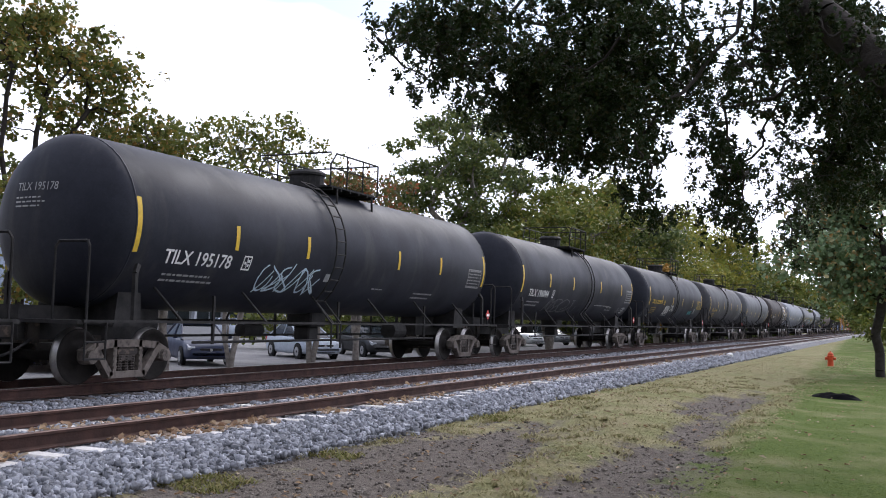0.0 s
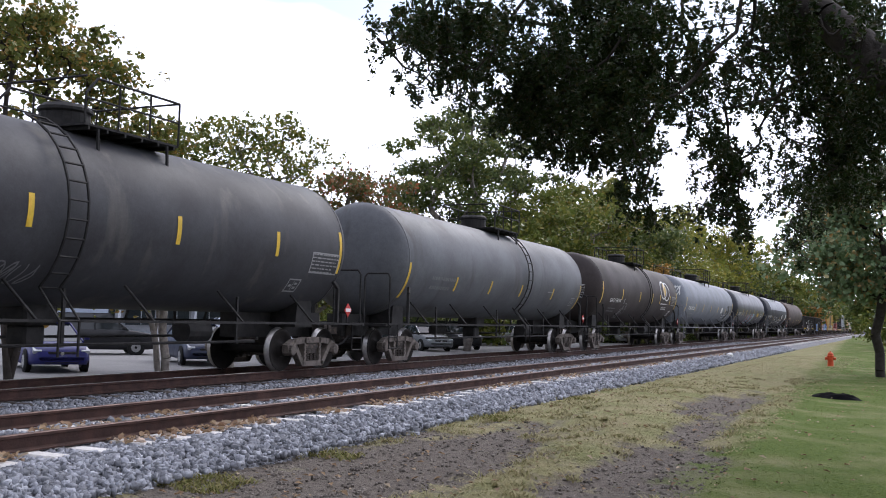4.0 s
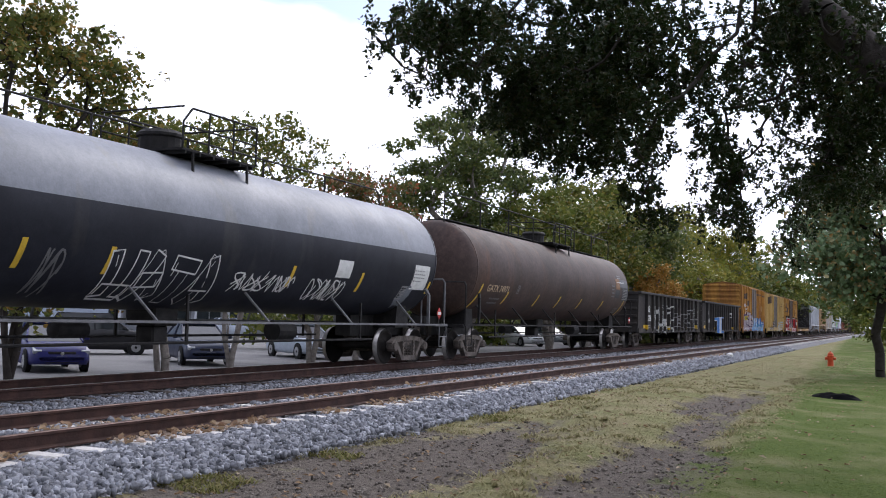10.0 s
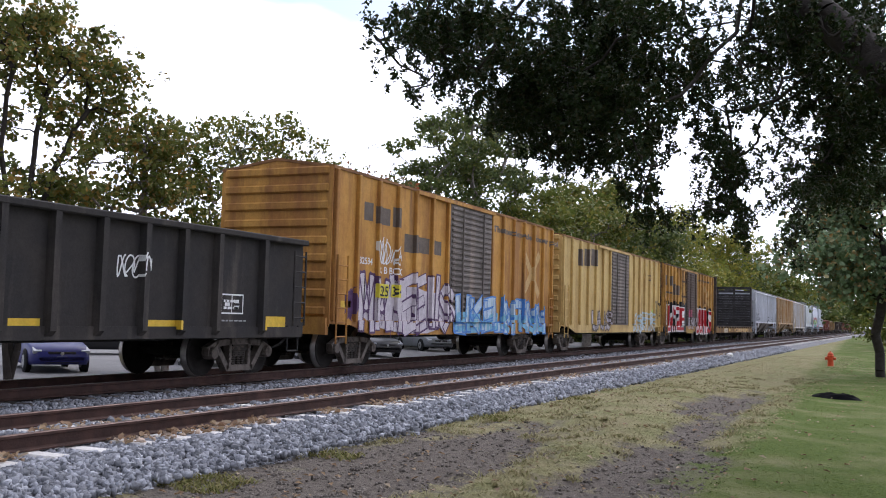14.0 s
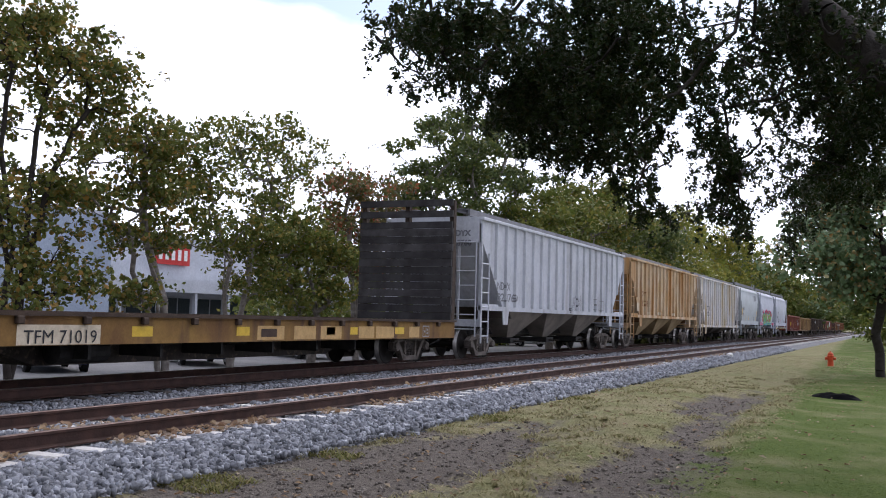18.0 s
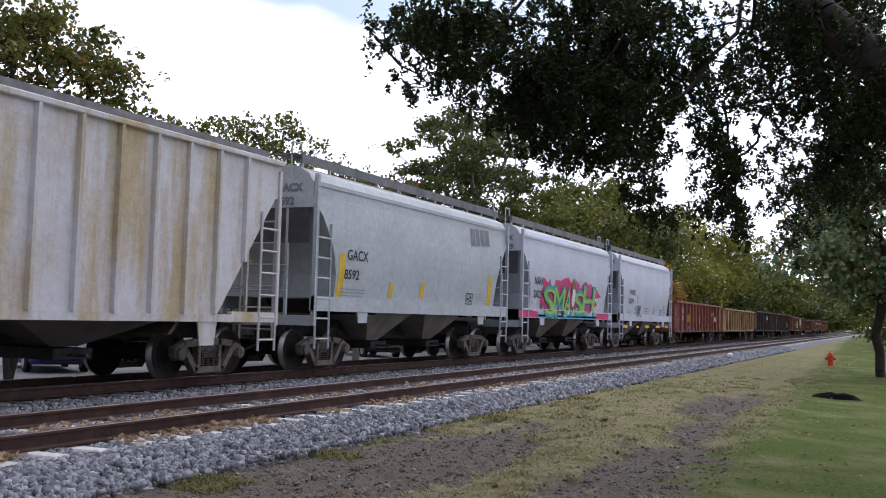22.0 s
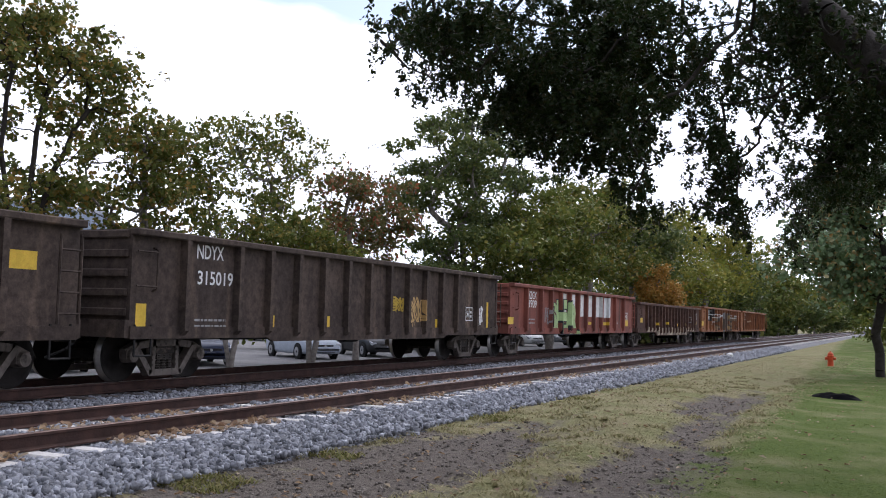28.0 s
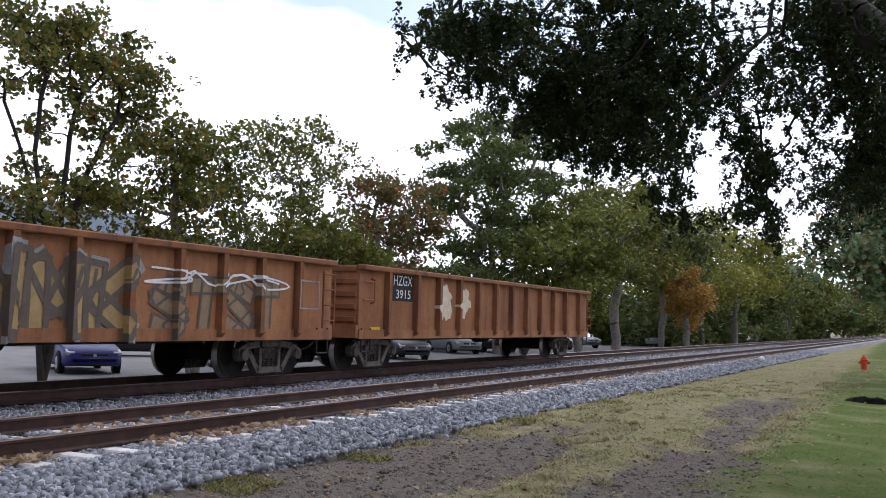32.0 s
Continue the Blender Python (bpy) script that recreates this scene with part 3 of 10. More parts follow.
def flat_mesh(polys):
    me = bpy.data.meshes.new("mark")
    verts, faces = [], []
    for k, p in enumerate(polys):
        faces.append(tuple(range(len(verts), len(verts) + len(p))))
        verts += [(x, -0.0005 * (k % 16), z) for x, z in p]
    me.from_pydata(verts, [], faces)
    return me


def brush(points, w):
    """A spray line: quads along (x, z) points, with a little swelling."""
    out = []
    for (x0, z0), (x1, z1) in zip(points, points[1:]):
        d = math.hypot(x1 - x0, z1 - z0)
        if d < 1e-5:
            continue
        px, pz = -(z1 - z0) / d * w / 2, (x1 - x0) / d * w / 2
        ex, ez = (x1 - x0) / d * w * 0.3, (z1 - z0) / d * w * 0.3
        out.append([(x0 - ex + px, z0 - ez + pz), (x0 - ex - px, z0 - ez - pz), (x1 + ex - px, z1 + ez - pz), (x1 + ex + px, z1 + ez + pz)])
    return out


def scrawl(seed, x, z, w, h, letters, line):
    """A hurried, unreadable tag: loops and slashes in one line."""
    rnd = random.Random(seed)
    polys = []
    for k in range(letters):
        cx = x + w * (k + 0.5) / letters
        pts = []
        a0, fx = rnd.uniform(0, 6.28), rnd.choice((1, 2, 1.5))
        fy = rnd.choice((1, 2, 3, 1))
        ph = rnd.uniform(0, 3.14)
        for i in range(15):
            a = a0 + i / 14 * rnd.uniform(4.6, 5.0)
            pts.append((cx + w / letters * 0.62 * math.sin(fx * a), z + h * 0.5 + h * 0.48 * math.sin(fy * a + ph)))
        polys += brush(pts, line)
        if rnd.random() < 0.5:
            polys += brush([(cx - w / letters * 0.4, z + rnd.uniform(-0.1, 0.3) * h), (cx + w / letters * 0.5, z + rnd.uniform(0.6, 1.2) * h)], line)
    return polys


def bars(rnd, x, z, w, h, n):
    """Small print that cannot be read: rows of short bars."""
    out = []
    for k in range(n):
        zz = z + h - (k + 0.75) * h / n
        xx = x
        end = x + w * rnd.uniform(0.75, 1.0)
        while xx < end:
            d = min(rnd.uniform(0.05, 0.17), end - xx)
            out.append([(xx, zz), (xx + d, zz), (xx + d, zz + h / n * 0.36), (xx, zz + h / n * 0.36)])
            xx += d + 0.032
    return out


def frame_box(x, z, w, h, t):
    return [[(x, z), (x + w, z), (x + w, z + t), (x, z + t)], [(x, z + h - t), (x + w, z + h - t), (x + w, z + h), (x, z + h)],
            [(x, z + t), (x + t, z + t), (x + t, z + h - t), (x, z + h - t)], [(x + w - t, z + t), (x + w, z + t), (x + w, z + h - t), (x + w - t, z + h - t)]]


def blob(rnd, cx, cz, w, h, n=22, rough=0.12):
    return [[(cx + w / 2 * math.cos(2 * math.pi * i / n) * (1 + rnd.uniform(-rough, rough)), cz + h / 2 * math.sin(2 * math.pi * i / n) * (1 + rnd.uniform(-rough, rough))) for i in range(n)]]


def ring(cx, cz, w, h, t, n=28):
    out = []
    for i in range(n):
        a, b = 2 * math.pi * i / n, 2 * math.pi * (i + 1) / n
        out.append([(cx + (w / 2) * math.cos(a), cz + (h / 2) * math.sin(a)), (cx + (w / 2) * math.cos(b), cz + (h / 2) * math.sin(b)),
                    (cx + (w / 2 - t) * math.cos(b), cz + (h / 2 - t) * math.sin(b)), (cx + (w / 2 - t) * math.cos(a), cz + (h / 2 - t) * math.sin(a))])
    return out


MARKS = {}


def letters(car, x, z, w, h, words, mat, bold=0.0, layer=0):
    MARKS.setdefault(car, []).append(("text", x, z, w, h, mat, dict(words=words, bold=bold, layer=layer)))


def mark(car, kind, x, z, w, h, mat, **o):
    MARKS.setdefault(car, []).append((kind, x, z, w, h, mat, o))


GLYPHS = [
    [[(0, 0), (0.05, 1), (0.5, 0.4), (0.95, 1), (1, 0)]], [[(0, 0), (0.5, 1), (1, 0)], [(0.2, 0.38), (0.85, 0.38)]],
    [[(1, 0.85), (0.5, 1), (0, 0.75), (1, 0.3), (0.5, 0), (0, 0.15)]], [[(1, 1), (0, 0.95), (0.05, 0), (1, 0.05)], [(0, 0.5), (0.8, 0.55)]],
    [[(0, 0), (0, 1), (0.9, 0.8), (0.1, 0.5), (1, 0)]], [[(0, 1), (0.1, 0.05), (0.9, 0), (1, 1)]], [[(0, 0), (0.05, 1)], [(1, 1), (0.1, 0.5), (1, 0)]],
    [[(0, 1), (1, 0.95)], [(0.5, 1), (0.45, 0)]], [[(0, 0), (0, 1), (1, 0), (1, 1)]],
]


def strokes(seed, x, z, w, h, n):
    """Leaning throw-up letters as strokes: polylines and their breadth."""
    rnd = random.Random(seed)
    out = []
    for k in range(n):
        cw = w / n
        x0, z0 = x + cw * (k + 0.12) + rnd.uniform(-0.05, 0.05) * cw, z + h * rnd.uniform(0.05, 0.14)
        lw, lh = cw * rnd.uniform(0.68, 0.8), h * rnd.uniform(0.72, 0.86)
        lean, twist = rnd.uniform(-0.12, 0.2), rnd.uniform(-0.08, 0.08)
        for line in rnd.choice(GLYPHS):
            out.append(([(x0 + px * lw + lean * pz * lh * 0.4, z0 + pz * lh + twist * px * lh) for px, pz in line], min(cw * 0.34, h * 0.3)))
    return out


def chunks(seed, x, z, w, h, n):
    """The fat strokes of throw-up letters."""
    out = []
    for pts, wide in strokes(seed, x, z, w, h, n):
        out += brush(pts, wide)
    return out


def chunk_lines(seed, x, z, w, h, n, line):
    """The outlines of the same strokes, with a few sparks and drips."""
    rnd = random.Random(seed + 1)
    out = []
    for pts, wide in strokes(seed, x, z, w, h, n):
        for q in brush(pts, wide):
            out += brush(q + q[:1], line)
        p = rnd.choice(pts)
        out += brush([p, (p[0] + rnd.uniform(-0.1, 0.1), p[1] - rnd.uniform(0.1, 0.3) * h)], line * 0.6)
    return out


def spikes(seed, x, z, w, h):
    """A sprayed dark shape with a flat foot and a flaming upper edge."""
    rnd = random.Random(seed)
    n = max(4, int(w / 0.11))
    tops = []
    for i in range(n + 1):
        flame = 0.16 * abs(math.sin(i * 0.55 + seed)) + 0.10 * (i % 2)
        tops.append(z + h * (0.80 + flame * rnd.uniform(0.5, 1.0)) * min(1.0, 0.55 + 0.25 * min(i, n - i)))
    return [[(x + w * i / n, z), (x + w * (i + 1) / n, z), (x + w * (i + 1) / n, tops[i + 1]), (x + w * i / n, tops[i])] for i in range(n)]


NAMES = {"chunks": "graffiti_letters", "chunk_lines": "graffiti_outline", "spikes": "graffiti_shadow", "text": "lettering", "bars": "small_print", "frame": "data_box", "rect": "painted_panel", "scrawl": "graffiti_tag", "blob": "painted_patch", "ring": "emblem_ring", "cross": "painted_cross"}


def car_marks(car, spec, side, x0, x1, zcuts, xcuts):
    """All painted marks of a wagon, laid on its skin; x counts from the front end of the body."""
    idx = spec["index"]
    rnd = random.Random(idx * 7 + 3)
    for kind, x, z, w, h, mat, o in MARKS.get(idx, ()):
        x += x0
        if kind == "text":
            me = text_mesh(o["words"], 1.0, o["bold"] * 0.3)
            co = [v.co for v in me.vertices]
            ax, bx = min(c.x for c in co), max(c.x for c in co)
            az, bz = min(c.z for c in co), max(c.z for c in co)
            g = o["bold"] * 0.3
            for v in me.vertices:
                v.co.x = x - g * w + (v.co.x - ax) / (bx - ax) * (w + 2 * g * w)
                v.co.z = z - g * h * 0.6 + (v.co.z - az) / (bz - az) * (h + 1.2 * g * h)
        elif kind == "bars":
            me = flat_mesh(bars(rnd, x, z, w, h, o["n"]))
        elif kind == "frame":
            polys = frame_box(x, z, w, h, 0.028)
            if w < 0.75:
                # a divider and two small entries inside the box
                polys.append([(x + w * 0.46, z + 0.03), (x + w * 0.46 + 0.02, z + 0.03), (x + w * 0.46 + 0.02, z + h - 0.03), (x + w * 0.46, z + h - 0.03)])
                for a, b in ((0.58, 0.55), (0.58, 0.25), (0.16, 0.4)):
                    polys.append([(x + w * a, z + h * b), (x + w * (a + 0.22), z + h * b), (x + w * (a + 0.22), z + h * (b + 0.17)), (x + w * a, z + h * (b + 0.17))])
            me = flat_mesh(polys)
        elif kind == "rect":
            me = flat_mesh([[(x, z), (x + w, z), (x + w, z + h), (x, z + h)]])
        elif kind == "scrawl":
            me = flat_mesh(scrawl(o["seed"], x, z, w, h, o["n"], o["line"]))
        elif kind == "blob":
            me = flat_mesh(blob(rnd, x + w / 2, z + h / 2, w, h, 26, o.get("rough", 0.12)))
        elif kind == "chunks":
            me = flat_mesh(chunks(o["seed"], x, z, w, h, o["n"]))
        elif kind == "spikes":
            me = flat_mesh(spikes(o["seed"], x, z, w, h))
        elif kind == "chunk_lines":
            me = flat_mesh(chunk_lines(o["seed"], x, z, w, h, o["n"], o["line"]))
        elif kind == "ring":
            me = flat_mesh(ring(x + w / 2, z + h / 2, w, h, o["th"]))
        else:
            me = flat_mesh(brush([(x, z), (x + w, z + h)], w * 0.2) + brush([(x, z + h), (x + w, z)], w * 0.2))
        me.materials.clear()
        lay_on(me, side, zcuts, xcuts)
        lift = -0.004 - 0.009 * o.get("layer", 0) - (0.002 if kind in ("text", "scrawl", "bars", "frame") else 0)
        for v in me.vertices:
            v.co.y += lift
        me.name = NAMES[kind]
        part(NAMES[kind], me, mat, car)


def head_marks(car, R, zc, flat, words, mat, tag=None):
    """Lettering on the dished front head."""
    def on_head(me):
        for v in me.vertices:
            y, z = v.co.x, v.co.z
            r = min(1.0, math.hypot(y, z - zc) / R)
            v.co = (-(flat + 0.62 * math.sqrt(max(0, 1 - r * r))) - 0.03, -y, z)
        return me
    me = text_mesh(words, 0.2)
    for v in me.vertices:
        v.co.x, v.co.z = -0.62 + v.co.x * 0.9, zc + 0.46 + v.co.z
    me.materials.clear()
    part("lettering", on_head(me), mat, car)
    rnd = random.Random(4)
    part("small_print", on_head(flat_mesh(bars(rnd, -0.62, zc + 0.16, 0.75, 0.22, 3))), mat, car)
    if tag:
        part("graffiti_tag", on_head(flat_mesh(scrawl(17, 0.05, zc + 0.25, 1.1, 0.55, 4, 0.045))), tag, car)
# ---- rolling stock: shared running gear ----
def mesh_of(name, bm, *materials):
    me = bpy.data.meshes.new(name)
    bm.normal_update()
    bm.to_mesh(me)
    bm.free()
    for m in materials:
        me.materials.append(m)
    return me


def side_frame_mesh():
    bm = bmesh.new()
    y0, y1 = -0.07, 0.07
    strip(bm, [(-0.98, 0.52), (-0.72, 0.63), (-0.30, 0.67), (0.30, 0.67), (0.72, 0.63), (0.98, 0.52)], 0.125, y0, y1)
    strip(bm, [(-0.74, 0.58), (-0.40, 0.15), (0.40, 0.15), (0.74, 0.58)], 0.115, y0 - 0.012, y1)
    for s in (-1, 1):
        strip(bm, [(s * 0.31, 0.18), (s * 0.31, 0.62)], 0.085, y0, y1)
        box(bm, s * 0.889 - 0.13, s * 0.889 + 0.13, y0 - 0.02, y1, 0.40, 0.56)
        lathe(bm, [(-0.16, 0.07), (-0.15, 0.11), (-0.06, 0.125), (0.08, 0.125)], 12, "y", (s * 0.889, 0, 0.457))
        for k in range(4):
            box(bm, s * 0.31 - 0.035, s * 0.31 + 0.035, y0 - 0.015, y0, 0.26 + k * 0.09, 0.30 + k * 0.09)
    return mesh_of("side_frame", bm, M_FRAME)


def spring_mesh():
    coil = [(0.21, 0.03)] + [(0.215 + 0.011 * k, 0.068 if k % 4 in (1, 2) else 0.05) for k in range(24)] + [(0.475, 0.03)]
    return mesh_of("spring", lathe(bmesh.new(), coil, 8, "z"), M_TRUCK)


def spring_seat_mesh():
    return mesh_of("spring_seat", bevelled(boxes((-0.25, 0.25, -0.06, 0.06, 0.475, 0.58)), 0.015), M_TRUCK)


def wheelset_mesh():
    bm = bmesh.new()
    for s in (-1, 1):
        lathe(bm, [(-0.70 * s, 0.485), (-0.715 * s, 0.49), (-0.73 * s, 0.462), (-0.82 * s, 0.455), (-0.825 * s, 0.44), (-0.815 * s, 0.38), (-0.77 * s, 0.34),
                   (-0.76 * s, 0.20), (-0.80 * s, 0.15), (-0.86 * s, 0.12), (-0.86 * s, 0.02)], 32, "y")
    tube(bm, (0, -1.02, 0), (0, 1.02, 0), 0.085, 10)
    me = mesh_of("wheelset", bm, M_WHEEL, M_TREAD)
    for p in me.polygons:
        r = math.hypot(p.center.x, p.center.z)
        if r > 0.447 and p.area < 0.02:
            p.material_index = 1
    me.polygons.foreach_set("use_smooth", [len(p.vertices) == 4 for p in me.polygons])
    return me


def bolster_mesh():
    bm = bmesh.new()
    box(bm, -0.2, 0.2, -1.05, 1.05, 0.38, 0.62)
    box(bm, -0.16, 0.16, -0.3, 0.3, 0.62, 0.78)
    for s in (-1, 1):
        box(bm, s * 0.42 - 0.06, s * 0.42 + 0.06, -0.85, 0.85, 0.30, 0.42)
        for q in (-1, 1):
            box(bm, s * 0.42 - 0.05, s * 0.42 + 0.05, q * 0.76 - 0.07, q * 0.76 + 0.07, 0.30, 0.58)
    return mesh_of("truck", bm, M_TRUCK)


ME_FRAME, ME_SPRING, ME_SEAT, ME_WHEELS, ME_BOLSTER = side_frame_mesh(), spring_mesh(), spring_seat_mesh(), wheelset_mesh(), bolster_mesh()


def coupler_mesh():
    bm = bmesh.new()
    box(bm, -0.55, 0.0, -0.09, 0.09, 0.76, 0.94)
    box(bm, 0.0, 0.20, -0.16, 0.12, 0.70, 1.0)
    box(bm, 0.14, 0.28, -0.20, -0.08, 0.72, 0.98)
    box(bm, -0.75, -0.5, -0.28, 0.28, 0.66, 1.05)
    return mesh_of("coupler", bm, M_TRUCK)


ME_COUPLER = coupler_mesh()
FRONT_WHEELS, REAR_WHEELS, CARS = [], [], []


def running_gear(car, length, inset):
    """Two trucks with wheelsets and side frames, and a coupler at each end."""
    for s in (-1, 1):
        truck = part("truck", ME_BOLSTER, None, car, at=pose(s * (length / 2 - inset), 0, 0))
        for q in (-1, 1):
            part("side_frame", ME_FRAME, None, truck, at=pose(0, q * 1.0, 0, 0, 0, 0 if q < 0 else 180))
            part("spring_seat", ME_SEAT, None, truck, at=pose(0, q * 1.0, 0))
            for dx in (-0.155, 0.0, 0.155):
                part("spring", ME_SPRING, None, truck, at=pose(dx, q * 1.0, 0))
        for w, lst in ((-0.889, FRONT_WHEELS), (0.889, REAR_WHEELS)):
            lst.append(part("wheelset", ME_WHEELS, None, truck, at=pose(w, 0, 0.457)))
        part("coupler", ME_COUPLER, None, car, at=pose(s * (length / 2 - 0.20), 0, 0, 0, 0, 0 if s > 0 else 180))
        hose = pipe([(s * (length / 2 - 0.7), -0.35, 0.72), (s * (length / 2 - 0.35), -0.38, 0.55), (s * (length / 2 - 0.1), -0.2, 0.42)], 0.025)
        part("air_hose", hose, M_DARK, car)


def wagon(name, label, category="railway wagon"):
    return tagged(new(name), label, category, "wagons of the freight train")


def ladder(x, y, z0, z1, w=0.42, step=0.32, r=0.018, along="x"):
    """Two stiles and round rungs."""
    bm = bmesh.new()
    d = Vector((w / 2, 0, 0)) if along == "x" else Vector((0, w / 2, 0))
    c = Vector((x, y, 0))
    for s in (-1, 1):
        tube(bm, c + d * s + Vector((0, 0, z0)), c + d * s + Vector((0, 0, z1)), r * 1.3, 5)
    z = z0 + step * 0.5
    while z < z1:
        tube(bm, c - d + Vector((0, 0, z)), c + d + Vector((0, 0, z)), r, 5)
        z += step
    return bm
def tank_surface(R, zc):
    def side(x, z):
        return -math.sqrt(max(0.0, R * R - (z - zc) ** 2)) - 0.006
    return side


def flat_plate(x0, x1, y, z0, z1):
    return boxes((x0, x1, y, y + 0.003, z0, z1))


def tank_car(spec):
    """A tank wagon: shell with dished heads, end platforms, side rails, brackets, valve dome with its platform and ladder."""
    L, R, zc = spec["L"], spec.get("R", 1.51), spec.get("zc", 2.75)
    car = wagon("tank_car", spec["label"], "tank wagon")
    flat = L / 2 - spec.get("flat_in", 1.72)
    prof = []
    for i in range(9):
        a = math.pi / 2 * i / 8
        prof.append((-(flat + 0.62 * math.cos(a)), max(0.02, R * math.sin(a) ** 0.92)))
    n_seam = 6
    body = prof + [(-flat + 2 * flat * k / n_seam, R) for k in range(1, n_seam)]
    body += [(-a, r) for a, r in prof[::-1]]
    bm = lathe(bmesh.new(), body, 48, "x", (0, 0, zc))
    shell = mesh_of("tank_shell", bm, *spec["paint"])
    if len(spec["paint"]) > 1:
        pick = spec["zones"]
        for p in shell.polygons:
            p.material_index = pick(p.center.x, p.center.z - zc, flat)
    shell.polygons.foreach_set("use_smooth", [len(p.vertices) == 4 for p in shell.polygons])
    part("tank_shell", shell, None, car)
    for s in (-1, 1):
        part("shell_seam", lathe(bmesh.new(), [(s * flat - 0.02, R - 0.02), (s * flat - 0.015, R + 0.008), (s * flat + 0.015, R + 0.008), (s * flat + 0.02, R - 0.02)], 40, "x", (0, 0, zc)), spec["paint"][0], car, smooth=True)
    running_gear(car, L, spec.get("inset", 2.15))
    end = L / 2 - 0.55
    sill_z = 1.07
    # stub sills and saddles
    for s in (-1, 1):
        part("stub_sill", boxes((min(s * end, s * (end - 3.3)), max(s * end, s * (end - 3.3)), -0.22, 0.22, 0.72, 1.28)), M_DARK, car)
        sad = bmesh.new()
        xs = s * (L / 2 - 2.3)
        prism(sad, [(xs - 0.35, 0.95), (xs + 0.35, 0.95), (xs + 0.25, 1.75), (xs - 0.25, 1.75)], -0.9, 0.9)
        part("saddle", sad, M_DARK, car)
        plat = boxes((min(s * end, s * (end - 0.75)), max(s * end, s * (end - 0.75)), -1.48, 1.48, 1.0, 1.06))
        part("end_platform", plat, spec["trim"], car)
        for q in (-1, 1):
            hx0, hx1 = s * (end - 0.2), s * (end - 1.25)
            rail = pipe([(hx0, q * 1.46, 1.03), (hx0, q * 1.46, 2.22), (hx0 - s * 0.02, q * 1.40, 2.32), (hx0 - s * 0.02, q * 0.80, 2.32), (hx0, q * 0.74, 2.22), (hx0, q * 0.74, 1.03)], 0.024)
            part("end_handrail", rail, spec["trim"], car)
            post = pipe([(hx1, q * 1.46, 1.03), (hx1, q * 1.46, 1.85), (hx1 - s * 0.12, q * 1.40, 2.0)], 0.05, 4)
            part("corner_post", post, spec["trim"], car)
            st = bmesh.new()
            for zz in (0.45, 0.72):
                tube(st, (s * (end - 0.6), q * 1.5, zz), (s * (end - 0.15), q * 1.5, zz), 0.018, 5)
            for xx in (0.6, 0.15):
                tube(st, (s * (end - xx), q * 1.5, 0.45), (s * (end - xx), q * 1.5, 1.03), 0.018, 5)
            part("sill_step", st, spec["trim"], car)
    for q in (-1, 1):
        part("side_rail", boxes((-end + 0.1, end - 0.1, q * 1.48 - 0.03, q * 1.48 + 0.03, sill_z - 0.045, sill_z)), spec["trim"], car, "thin steel running rail")
        nb = spec.get("brackets", 6)
        for k in range(nb):
            x = -flat + 1.2 + (2 * flat - 2.4) * k / (nb - 1)
            br = bmesh.new()
            tube(br, (x - 0.16, q * math.sqrt(R * R - 1.1 * 1.1), zc - 1.1), (x + 0.10, q * 1.47, sill_z - 0.01), 0.028, 5)
            part("rail_bracket", br, spec["trim"], car)
        # reach rods and pipes under the shell
    for y, z, a, b in ((-1.0, 0.66, 2.2, 2.6), (0.9, 0.72, 2.2, 2.2)):
        part("brake_rod", tube(bmesh.new(), (-flat + a, y, z), (flat - b, y, z), 0.028, 6), M_DARK, car)
        for k in range(3):
            x = -flat + a + 0.6 + (2 * flat - a - b - 1.2) * k / 2
            part("rod_hanger", boxes((x - 0.03, x + 0.03, y - 0.02, y + 0.02, z - 0.04, 1.55)), M_DARK, car)
    part("brake_reservoir", lathe(bmesh.new(), [(-2.0, 0.04), (-1.97, 0.15), (-1.23, 0.15), (-1.2, 0.04)], 14, "x", (0, 0.5, 0.85)), M_DARK, car)
    valve = boxes((-0.35, 0.35, -0.35, 0.35, 0.95, zc - R + 0.12), (-0.22, 0.22, -0.22, 0.22, 0.62, 0.96))
    part("bottom_outlet", bevelled(valve, 0.04), M_DARK, car)
    cyl = lathe(bmesh.new(), [(2.6, 0.05), (2.62, 0.22), (3.3, 0.22), (3.35, 0.05)], 14, "x", (0.6, -0.55, 0.86))
    part("brake_cylinder", cyl, M_DARK, car)
    # dome, platform and railing on top
    dx = spec.get("dome", 0.0)
    top = zc + R
    part("valve_dome", lathe(bmesh.new(), [(top - 0.12, 0.42), (top + 0.30, 0.42), (top + 0.33, 0.46), (top + 0.38, 0.46), (top + 0.45, 0.38), (top + 0.46, 0.05)], 18, "z", (dx, 0, 0)), spec.get("dome_mat", M_DARK), car, "dark valve housing")
    px0, px1, pw = dx - 0.55, dx + 1.75, 1.0
    part("top_platform", boxes((px0, px1, -pw, pw, top - 0.03, top + 0.01)), M_DARK, car)
    for k in range(6):
        x = px0 + 0.1 + (px1 - px0 - 0.2) * k / 5
        part("platform_joist", boxes((x - 0.02, x + 0.02, -pw, pw, top - 0.09, top - 0.031)), M_DARK, car)
    for sx in (px0 + 0.3, px1 - 0.3):
        for q in (-1, 1):
            leg = tube(bmesh.new(), (sx, q * pw, top - 0.05), (sx, q * pw * 1.02, zc + math.sqrt(R * R - pw * pw) - 0.05), 0.03, 5)
            part("platform_support", leg, M_DARK, car)
